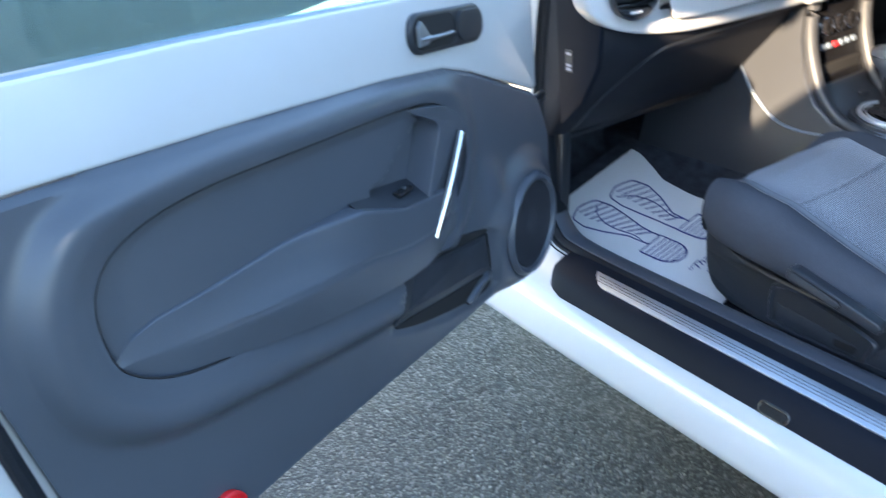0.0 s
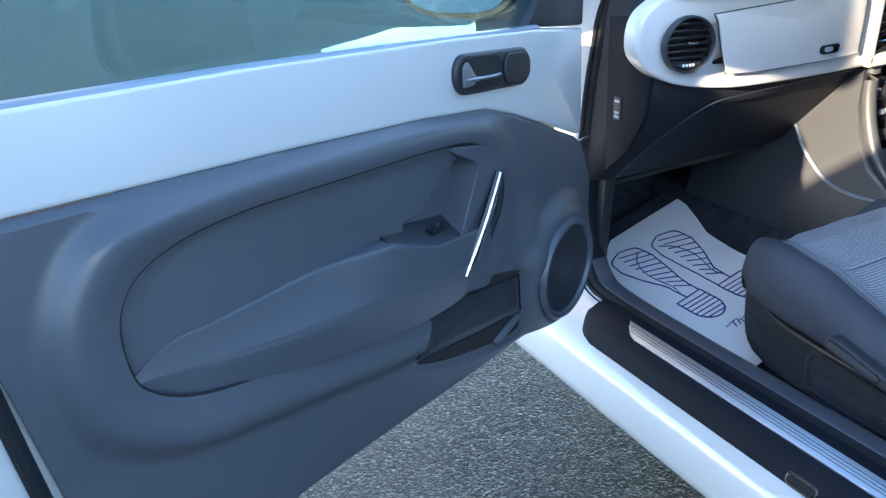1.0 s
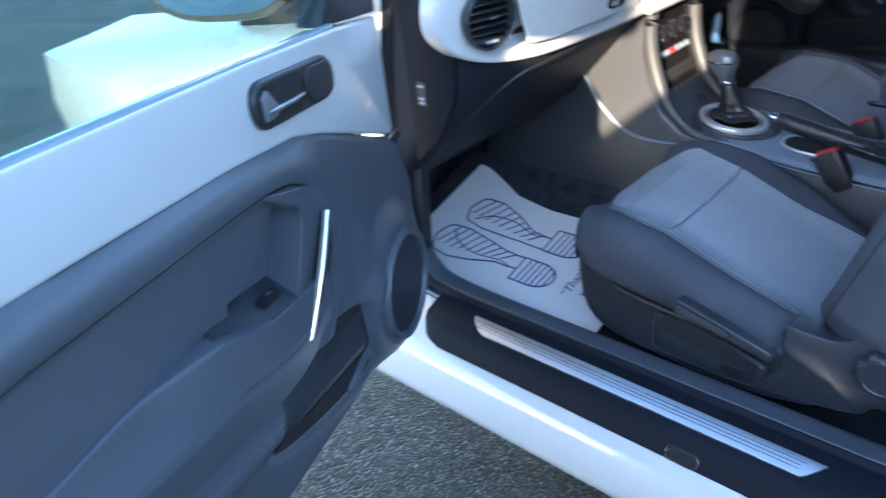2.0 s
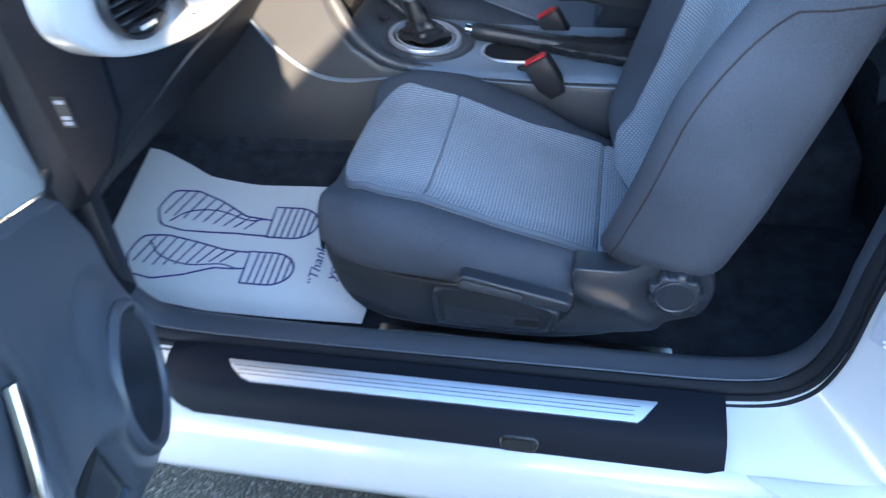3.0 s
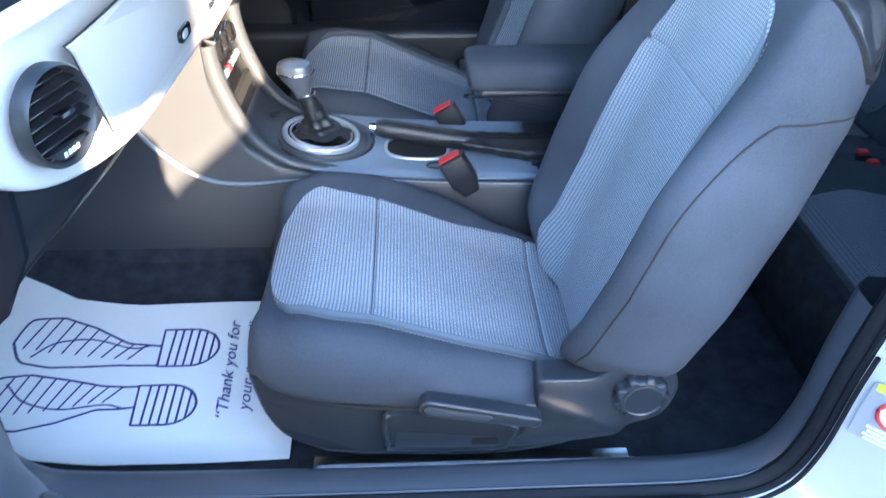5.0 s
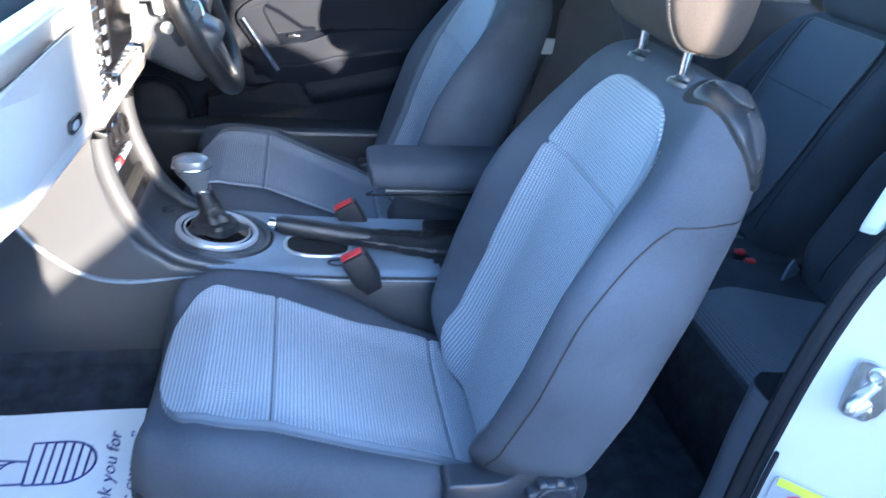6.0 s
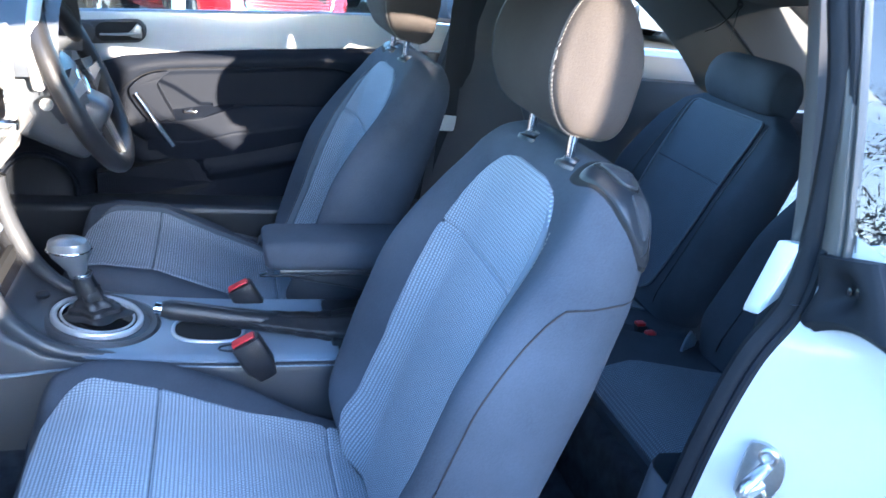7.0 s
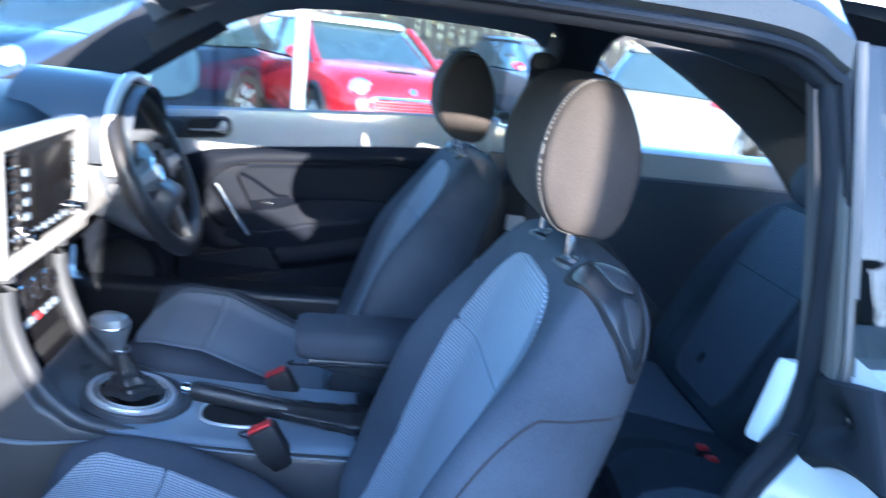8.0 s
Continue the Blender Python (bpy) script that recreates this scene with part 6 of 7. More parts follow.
part("stem", tube([(-0.012, 0, 0.05), (-0.024, 0, 0.085)], [0.020, 0.0165], 14), LEATHER, gs)
part("collar", lathe([(0.018, 0), (0.019, 0.003), (0.018, 0.006)], 20, (-0.022, 0, 0.082)), CHROME, gs)
kn = []
for h, a, b, o in ((0.080, 0.014, 0.015, 0), (0.092, 0.016, 0.018, -0.002), (0.106, 0.022, 0.022, -0.006), (0.120, 0.030, 0.026, -0.010), (0.134, 0.034, 0.027, -0.012), (0.146, 0.030, 0.024, -0.014), (0.152, 0.018, 0.015, -0.015), (0.154, 0.005, 0.005, -0.015)):
    kn.append([Vector((-0.026 + o + a * math.copysign(abs(math.cos(t)) ** 0.8, math.cos(t)), b * math.copysign(abs(math.sin(t)) ** 0.8, math.sin(t)), h)) for t in [2 * math.pi * k / 28 for k in range(28)]])
part("knob", loft(kn), KNOB, gs, "silver grey selector knob")
part("knob_trim", tube([(-0.038 + 0.0344 * math.cos(a), 0.0275 * math.sin(a), 0.131) for a in [2 * math.pi * k / 30 for k in range(30)]], 0.0022, 6, True), CHROME, gs)

# handbrake
hb = thing("handbrake", "black leather handbrake lever with silver button", "handbrake")
hp = smooth_path([(-0.012, 0.792, 0.606), (0.06, 0.793, 0.593), (0.125, 0.794, 0.580), (0.20, 0.797, 0.566)], 5)
part("grip", tube(hp, [0.0135] + [0.0185] * 8 + [0.0195] * 3 + [0.0195] * 3 + [0.018], 16), LEATHER, hb)
part("grip_seam", tube([p + Vector((0, -0.004, 0.0188)) for p in hp[2:13]], 0.0008, 5), PLASTIC_DARK, hb)
part("button", tube([(-0.024, 0.7915, 0.608), (-0.010, 0.792, 0.6055)], 0.0115, 14), CHROME, hb, "silver release button")
gt = []
rnd_ = random.Random(3)
for k_ in range(34):
    x = 0.135 + 0.0062 * k_
    r_ = line(x, [0.135, 0.15, 0.20, 0.26, 0.31, 0.342], [0.0195, 0.024, 0.029, 0.036, 0.046, 0.054]) + 0.0012 * math.sin(k_ * 0.9)
    zz = line(x, [0.135, 0.20, 0.26, 0.342], [0.578, 0.568, 0.560, 0.553])
    ph = rnd_.uniform(-0.5, 0.5)
    gt.append([Vector((x + 0.007 * math.sin(2 * a + ph), 0.797 + r_ * math.cos(a) * (1 + 0.07 * math.sin(5 * a + ph)), max(0.541, zz + r_ * 0.62 * math.sin(a) * (1 + 0.10 * math.sin(7 * a + 2 * ph))))) for a in [2 * math.pi * k / 36 for k in range(36)]])
part("gaiter", loft(gt), LEATHER, hb, "folded black leather gaiter")

# arm rest
ar = thing("centre_arm_rest", "dark cloth centre arm rest box, folded down", "arm rest")
rings = []
for x, s in ((0.165, 0.80), (0.170, 0.92), (0.185, 1.0), (0.30, 1.03), (0.46, 1.03), (0.475, 0.98)):
    rings.append([Vector((x + 0.004 * (b < 0), 0.868 + a, 0.690 + b * (1 if b > 0 else 1) + 0.0)) for a, b in [(q * s, w * s) for q, w in capsule(-0.064, 0.064, -0.024, 0.032, 6, 0.022)]])
part("lid", loft(rings), CLOTH_DARK, ar, "dark cloth arm rest lid")
part("box", loft([[Vector((x, 0.868 + a, z)) for a, z in capsule(-0.056, 0.056, z0, 0.672, 4, 0.008)] for x, z0 in ((0.195, 0.656), (0.24, 0.645), (0.36, 0.622), (0.47, 0.60))]), PLASTIC_DARK, ar)
part("support", box((0.09, 0.09, 0.10), (0.44, 0.868, 0.585), 0.012), PLASTIC_DARK, ar)
part("lid_seam", tube(smooth_path([(0.17, 0.798, 0.672), (0.166, 0.80, 0.664), (0.30, 0.797, 0.668), (0.46, 0.797, 0.668)], 5), 0.0022, 5), PLASTIC_GLOSS, ar)


# belt buckles beside the front seats
def buckle(at, lean):
    b = thing("belt_buckle", "black seat belt buckle with red button", "seat belt", "front belt buckles", m=Matrix.Translation(at) @ Matrix.Rotation(radians(lean), 4, "Y"))
    part("housing", loft([[Vector((x, y, z)) for x, y in capsule(-0.026 * k, 0.026 * k, -0.0165 * k, 0.0165 * k, 4, 0.008)] for z, k in ((-0.082, 0.66), (-0.070, 0.78), (-0.055, 1.0), (-0.004, 1.0), (0.0, 0.93))]), LEATHER, b)
    part("red_button", box((0.042, 0.022, 0.012), (-0.002, 0.003, -0.001), 0.004), RED, b, "red release button")
    part("slot", box((0.036, 0.004, 0.004), (0, -0.0105, 0.0), 0), BLACK, b)


buckle((0.128, 0.688, 0.594), -30)
buckle((0.126, 0.935, 0.578), -30)


# ---- paper mat with printed soles ----
def mat_z(x, y):
    return 0.268 + 0.28 * max(0, y - 0.3) + 0.1 * max(0, -0.45 - x) + 0.002 * math.sin(14 * x + 9 * y)


def mat_edge(t):
    """Inner edge of the sheet, y, along it."""
    return line(t, [-0.76, -0.70, -0.63, -0.568, -0.477, -0.24, -0.10], [0.640, 0.636, 0.610, 0.584, 0.578, 0.577, 0.577])


tagged(part("foot_well_mat", sheet(lambda x, y: Vector((x, y, mat_z(x, y) - 0.012)), lin(-0.80, 0.0, 22), lin(0.185, 0.69, 12), 0.02), CARPET), "black carpet foot well mat", "floor mat")
paper = thing("paper_mat", "white paper floor mat printed with two blue soles", "floor mat")


def paper_pt(x, k, lift=0.0):
    o = line(x, [-0.76, -0.70, -0.627, -0.55, -0.482, -0.30, -0.10], [0.43, 0.352, 0.292, 0.276, 0.271, 0.272, 0.275])
    y = o + k * (mat_edge(x) - o)
    return Vector((x, y, mat_z(x, y) + lift + 0.003 + 0.004 * math.sin(5 * x + 3)))


part("sheet", sheet(lambda x, k: paper_pt(x + 0.05 * (1 - k) * (x < -0.70) * 0, k), lin(-0.735, -0.150, 40), lin(0, 1, 22), 0.0012), PAPER, paper)


def ink(points, r=0.0023):
    pts = [Vector((x, y, mat_z(x, y) + 0.0042 + 0.004 * math.sin(5 * x + 3))) for x, y in points]
    return tube(pts, r, 4, flat=1.0)


def sole(cx, cy, turn, mirror):
    """Blue outline of a shoe sole with bars across: the front part and the heel."""
    c, s = math.cos(turn), math.sin(turn)
    W = lambda a, b: (cx + a * c - b * s, cy + a * s + b * c)
    outer = lambda a: line(a, [-0.19, -0.185, -0.165, -0.12, -0.06, 0.0, 0.06], [0.0, 0.026, 0.042, 0.048, 0.042, 0.034, 0.034]) * (1)
    inner = lambda a: line(a, [-0.19, -0.185, -0.165, -0.12, -0.06, 0.0, 0.06], [0.0, -0.030, -0.046, -0.052, -0.036, -0.010, -0.004])
    up_, lo_ = (outer, inner) if mirror else ((lambda a: -inner(a)), (lambda a: -outer(a)))
    col = []
    rim = [(a, up_(a)) for a in lin(0.060, -0.19, 22)] + [(a, lo_(a)) for a in lin(-0.188, 0.060, 22)]
    rim = [(p.x, p.y) for p in smooth_path([(a, b, 0) for a, b in rim], 2)]
    col.append(ink([W(a, b) for a, b in rim]))
    for a in lin(-0.165, 0.015, 9):
        col.append(ink([W(a + 0.020 * k, lo_(a) + (up_(a + 0.018) - lo_(a)) * (k * 0.5 + 0.5)) for k in (-0.4, 0, 0.4, 1)], 0.0018))
    arch = [(-0.155, (up_ if mirror else lo_)(-0.155) * 0.7), (-0.12, 0.0), (-0.06, -0.012 if mirror else 0.012), (0.01, 0.0), (0.045, lo_(0.045) if mirror else up_(0.045))]
    col.append(ink([W(p.x, p.y) for p in smooth_path([(a, b, 0) for a, b in arch], 6)], 0.0018))
    he = [(0.062, -0.036), (0.062, 0.036)] + [(0.115 + 0.050 * math.cos(t), 0.036 * math.sin(t)) for t in lin(math.pi / 2, -math.pi / 2, 14)] + [(0.062, -0.036)]
    col.append(ink([W(a, b) for a, b in he], 0.0023))
    for a in lin(0.078, 0.150, 6):
        w = 0.036 if a < 0.115 else 0.036 * math.sqrt(max(0, 1 - ((a - 0.115) / 0.05) ** 2))
        col.append(ink([W(a, -w), W(a + 0.004, w)], 0.0020))
    part("printed_sole", merge(*col), INK, paper, "blue printed shoe sole")


sole(-0.483, 0.378, radians(0), True)
sole(-0.460, 0.487, radians(-1), False)


def words(txt, at, size, turn):
    cu = bpy.data.curves.new("tmp_words", "FONT")
    cu.body, cu.size, cu.shear, cu.extrude, cu.resolution_u = txt, size, 0.35, 0.0004, 3
    ob = new("tmp_words", cu)
    dg = bpy.context.evaluated_depsgraph_get()
    me = bpy.data.meshes.new_from_object(ob.evaluated_get(dg))
    bpy.data.objects.remove(ob)
    bm = bmesh.new()
    bm.from_mesh(me)
    bpy.data.meshes.remove(me)
    c, s = math.cos(turn), math.sin(turn)
    for v in bm.verts:
        x, y = at[0] + v.co.x * c - v.co.y * s, at[1] + v.co.x * s + v.co.y * c
        v.co = Vector((x, y, mat_z(x, y) + 0.0052 + v.co.z + 0.004 * math.sin(5 * x + 3)))
    part("printed_words", bm, INK, paper, "blue italic printed words")


words("\u201cThank you for", (-0.262, 0.345, 0), 0.030, radians(90))
words("your custom\u201d", (-0.226, 0.360, 0), 0.030, radians(90))

# ---- outside: ground, parked cars, fence, trees ----
def asphalt():
    """Worn tarmac: stone chips of many tones in dark binder, damp stains."""
    m = material("worn_asphalt", (0.009, 0.0085, 0.008), 0.5, var=0.8, scale=2.6, fine=38, bump=0.0, tint=(0.024, 0.023, 0.021))
    nt = m.node_tree
    b = nt.nodes["Principled BSDF"]
    tc = nt.nodes.new("ShaderNodeTexCoord")
    v = nt.nodes.new("ShaderNodeTexVoronoi")
    v.inputs["Scale"].default_value = 150
    nt.links.new(tc.outputs["Object"], v.inputs["Vector"])
    sep = nt.nodes.new("ShaderNodeSeparateColor")
    nt.links.new(v.outputs["Color"], sep.inputs[0])
    pick = nt.nodes.new("ShaderNodeMapRange")
    pick.inputs["From Min"].default_value, pick.inputs["From Max"].default_value = 0.80, 1.0
    nt.links.new(sep.outputs[0], pick.inputs["Value"])
    mix = nt.nodes.new("ShaderNodeMix")
    mix.data_type = "RGBA"
    old = b.inputs["Base Color"].links[0].from_socket
    nt.links.new(pick.outputs[0], mix.inputs["Factor"])
    nt.links.new(old, mix.inputs["A"])
    mix.inputs["B"].default_value = (0.095, 0.090, 0.082, 1)
    nt.links.new(mix.outputs["Result"], b.inputs["Base Color"])
    rough = nt.nodes.new("ShaderNodeMapRange")
    rough.inputs["To Min"].default_value, rough.inputs["To Max"].default_value = 0.30, 0.75
    nt.links.new(sep.outputs[1], rough.inputs["Value"])
    nt.links.new(rough.outputs[0], b.inputs["Roughness"])
    bn = nt.nodes.new("ShaderNodeBump")
    bn.inputs["Strength"].default_value, bn.inputs["Distance"].default_value = 0.9, 0.004
    bn.invert = True
    nt.links.new(v.outputs["Distance"], bn.inputs["Height"])
    nt.links.new(bn.outputs["Normal"], b.inputs["Normal"])
    return m


ASPHALT = asphalt()
TYRE = material("tyre_rubber", (0.02, 0.02, 0.021), 0.8, var=0.2, bump=0.3, fine=120)
TIMBER = material("dark_stained_timber", (0.022, 0.021, 0.021), 0.85, var=0.35, scale=3, fine=60, bump=0.5)
HEDGE = material("winter_hedge_leaf", (0.06, 0.055, 0.02), 0.8, var=0.6, scale=2, fine=20, bump=0.0, tint=(0.13, 0.10, 0.035))
BARK = material("grey_bark", (0.16, 0.125, 0.095), 0.9, var=0.4, scale=4, fine=40, bump=0.5)
LENS = material("headlamp_lens", (0.34, 0.38, 0.41), 0.10, metal=0.2, var=0.2, scale=30, bump=0.0, coat=1.0)
GLASS_FAR = material("dark_car_glass", (0.05, 0.075, 0.085), 0.04, var=0.1, bump=0.0, coat=1.0)
POST_WHITE = material("white_post_paint", (0.75, 0.76, 0.77), 0.5, var=0.06, scale=8, bump=0.05)

def rise(y):
    """The yard climbs a little towards the fence."""
    return 0.03 * ease(2.5, 6.5, y)


tagged(part("ground", sheet(lambda x, y: Vector((x, y, rise(y))), [-400, -60, -12, -4, -2, 0, 2, 4, 12, 60, 400], [-400, -60, -12, -4, -2, 0, 2, 2.5, 3, 3.5, 4, 4.5, 5, 5.5, 6, 6.5, 12, 60, 400]), ASPHALT), "worn grey asphalt car park with pale specks", "ground", kind="structure")


def paint(name, rgb):
    return material(name, rgb, 0.25, var=0.04, scale=2, fine=60, bump=0.0, coat=1.0)


def parked_car(label, at, heading, body, size=(3.75, 1.68, 1.41), roof=None, mirror=None, grille=True, stripes=None, tail=False):
    """A small hatchback, its nose along +x before it is turned; size: length, width, height."""
    L_, W_, H_ = size
    c = thing("parked_car", label, "car", "parked cars", m=Matrix.Translation(at) @ Matrix.Rotation(radians(heading), 4, "Z"))
    hw, hl = W_ / 2, L_ / 2
    k = H_ / 1.41
    xs = [-hl, -hl + 0.04, -hl + 0.18, -hl + 0.45, -0.5, 0.3, 0.75, hl - 0.45, hl - 0.2, hl - 0.06, hl]
    tops = [0.62, 0.80, 0.90, 0.93, 0.93, 0.93, 0.95, 0.90, 0.83, 0.745, 0.64]
    wid = [0.80, 0.88, 0.95, 1.0, 1.0, 1.0, 1.0, 0.98, 0.92, 0.84, 0.76]
    rings = []
    for x, t, w in zip(xs, tops, wid):
        t, h = t * k, hw * w
        rings.append([Vector((x, s * y, z)) for s, y, z in
                      [(-1, h * 0.90, 0.22), (-1, h * 0.99, 0.34), (-1, h * 1.0, 0.55 * k), (-1, h * 0.985, t - 0.14 * k), (-1, h * 0.93, t - 0.05), (-1, h * 0.80, t - 0.005), (-1, h * 0.4, t + 0.022), (1, h * 0.4, t + 0.022), (1, h * 0.80, t - 0.005), (1, h * 0.93, t - 0.05), (1, h * 0.985, t - 0.14 * k), (1, h * 1.0, 0.55 * k), (1, h * 0.99, 0.34), (1, h * 0.90, 0.22)]])
    part("body", loft(rings), body, c, "painted body shell")
    # cabin: pillars and glass as one tapering house with a roof
    cab = []
    for z, xb, xf, w in ((0.90, -hl + 0.12, 0.98, 0.93), (1.10, -hl + 0.22, 0.66, 0.88), (1.30, -hl + 0.40, 0.34, 0.79), (1.34, -hl + 0.44, 0.30, 0.77)):
        pts = capsule(xb, xf, -hw * w, hw * w, 5, 0.22)
        cab.append([Vector((a, b, z * k)) for a, b in pts])
    part("glasshouse", loft(cab), GLASS_FAR, c, "dark tinted glazing")
    rf = []
    for z, s in ((1.325, 1.0), (1.36, 1.005), (1.395, 0.95), (1.41, 0.78)):
        rf.append([Vector((a * s - 0.62 * (1 - s), b * s, z * k)) for a, b in capsule(-hl + 0.40, 0.36, -hw * 0.80, hw * 0.80, 5, 0.24)])
    part("roof", loft(rf), roof or body, c)
    for s in (-1, 1):
        part("pillar", tube([(0.95, s * hw * 0.90, 0.92 * k), (0.62, s * hw * 0.865, 1.14 * k), (0.33, s * hw * 0.79, 1.335 * k)], 0.035, 8), body, c)
        part("pillar", tube([(-0.35, s * hw * 0.93, 0.92 * k), (-0.42, s * hw * 0.80, 1.335 * k)], 0.03, 8), PLASTIC_DARK, c)
        m_ = part("mirror", loft([[Vector((0.70 + a * q, s * (hw + 0.09) + b * q * 0.9, 0.98 * k + d * q * 0.8)) for a, b, d in [(o, 0.10 * math.cos(t), 0.085 * math.sin(t)) for t in [2 * math.pi * j / 16 for j in range(16)]]] for o, q in ((-0.05, 0.9), (0.0, 1.0), (0.06, 0.85), (0.10, 0.4))]), mirror or body, c, "rounded door mirror")
        part("lamp_ring", lathe([(0.115, -0.08), (0.118, 0.008), (0.110, 0.016), (0.100, 0.008)], 28, (0, 0, 0), Matrix.Translation((hl - 0.085, s * hw * 0.68, 0.715 * k)) @ Matrix.Rotation(radians(s * 10), 4, "Z") @ Matrix.Rotation(radians(62), 4, "Y")), CHROME, c)
        part("headlamp", lathe([(0.102, 0.0), (0.085, 0.022), (0.045, 0.033), (0.004, 0.036)], 28, (0, 0, 0), Matrix.Translation((hl - 0.085, s * hw * 0.68, 0.715 * k)) @ Matrix.Rotation(radians(s * 10), 4, "Z") @ Matrix.Rotation(radians(62), 4, "Y")), LENS, c, "round clear headlamp")
        if tail:
            part("tail_lamp", box((0.06, 0.20, 0.16), (-hl + 0.10, s * hw * 0.72, 0.80 * k), 0.02), REFLECTOR, c, "red tail lamp")
        for x in (hl - 0.72, -hl + 0.62):
            t_ = Matrix.Translation((x, s * (hw - 0.085), 0.305)) @ Matrix.Rotation(radians(-90 * s), 4, "X")
            w_ = part("wheel", lathe([(0.20, -0.09), (0.285, -0.09), (0.305, -0.06), (0.305, 0.06), (0.29, 0.088), (0.21, 0.092), (0.205, 0.075), (0.19, 0.07)], 30, (0, 0, 0), t_), TYRE, c, "black tyre")
            part("rim", lathe([(0.205, 0.070), (0.19, 0.085), (0.07, 0.070), (0.004, 0.075)], 30, (0, 0, 0), t_), STEEL, w_, "grey alloy rim")
            for q in range(5):
                a = 2 * math.pi * q / 5
                sp_ = box((0.14, 0.05, 0.02), (0.115, 0, 0.082), 0.006)
                bmesh.ops.transform(sp_, matrix=t_ @ Matrix.Rotation(a, 4, "Z"), verts=sp_.verts)
                part("spoke", sp_, PLASTIC_SILVER, w_)
            ar_ = [Vector((x + 0.355 * math.cos(a), s * (hw * 0.985), 0.305 + 0.355 * math.sin(a))) for a in lin(math.pi * 0.98, math.pi * 0.02, 18)]
            part("wheel_arch", tube(ar_, 0.035, 8, up=(0, 1, 0)), PLASTIC_DARK, c)
            # Solid black disc instead of a hollow: the arch's shade as colour.
            part("wheel_well_shade", prism([(x + 0.34 * math.cos(a), 0.305 + 0.34 * math.sin(a)) for a in [2 * math.pi * q / 24 for q in range(24)]], s * (hw * 0.60), s * (hw * 0.985 + 0.002), 0), BLACK, c)
    if grille:
        g = part("grille", place(prism(capsule(-0.46, 0.46, 0.47 * k, 0.63 * k, 6, 0.07), -0.02, 0.02, 0.008, 2, "yz"), lambda v: Vector((v.x + hl + 0.012 - 0.05 * (v.y / 0.5) ** 2, v.y, v.z))), BLACK, c, "black mesh grille")
        part("grille_frame", tube([Vector((hl + 0.030 - 0.05 * (a / 0.5) ** 2, a, b)) for a, b in capsule(-0.47, 0.47, 0.46 * k, 0.64 * k, 6, 0.08)], 0.022, 8, True, up=(1, 0, 0)), CHROME, g, "chrome grille frame")
        for j in range(5):
            part("grille_bar", tube([Vector((hl + 0.036 - 0.05 * (a / 0.5) ** 2, a, (0.49 + 0.03 * j) * k)) for a in lin(-0.42, 0.42, 9)], 0.006, 6, up=(1, 0, 0)), STEEL, g)
        part("emblem", lathe([(0.045, 0), (0.045, 0.01), (0.004, 0.012)], 20, (0, 0, 0), Matrix.Translation((hl - 0.03, 0, 0.715 * k)) @ Matrix.Rotation(radians(55), 4, "Y")), CHROME, c)
        part("bonnet_scoop", box((0.05, 0.34, 0.03), (hl - 0.34, 0, 0.885 * k), 0.012), BLACK, c)
        part("lower_intake", place(prism(capsule(-0.55, 0.55, 0.27, 0.36, 4, 0.03), -0.02, 0.02, 0.005, 2, "yz"), lambda v: Vector((v.x + hl - 0.03 - 0.10 * (v.y / 0.5) ** 2, v.y, v.z))), BLACK, c)
    else:
        part("number_plate", box((0.02, 0.50, 0.11), (hl + 0.004, 0, 0.48), 0.004), LABEL_WHITE, c)
    if stripes:
        for s in (-1, 1):
            part("stripe", sheet(lambda x, y: Vector((x, y, line(x, [0.75, hl - 0.45, hl - 0.2, hl - 0.07], [0.95 * k, 0.90 * k, 0.82 * k, 0.71 * k]) + 0.026)), lin(0.80, hl - 0.08, 8), [s * 0.20, s * 0.36], 0.004), stripes, c, "white bonnet stripe")
    part("bumper", tube([Vector((hl - 0.02 - 0.20 * (abs(y) / hw) ** 3, y, 0.40)) for y in lin(-hw * 0.86, hw * 0.86, 13)], 0.055, 8), body, c)
    return c


RED_PAINT = paint("red_car_paint", (0.42, 0.012, 0.02))
NAVY = paint("dark_blue_car_paint", (0.012, 0.02, 0.045))
GREY = paint("dark_grey_car_paint", (0.04, 0.05, 0.06))
SILVER = paint("pale_silver_car_paint", (0.62, 0.66, 0.70))
parked_car("red hatchback with white roof, round lamps and chrome grille", (0.05, 8.7, 0.03), -66, RED_PAINT, size=(3.6, 1.60, 1.36), roof=PAINT, mirror=RED_PAINT)
parked_car("dark grey hatchback with red door mirrors", (3.3, 12.2, 0.03), -72, GREY, mirror=RED_PAINT)
parked_car("dark blue hatchback parked by the fence", (-2.3, 7.6, 0.03), -112, NAVY)
parked_car("pale silver hatchback parked side-on", (8.6, 11.6, 0.03), -55, SILVER, size=(4.1, 1.75, 1.46), grille=False)
parked_car("white hatchback with red tail lamps", (4.9, 9.7, 0.03), 55, paint("off_white_car_paint", (0.27, 0.28, 0.29)), size=(4.0, 1.72, 1.45), grille=False, tail=True)

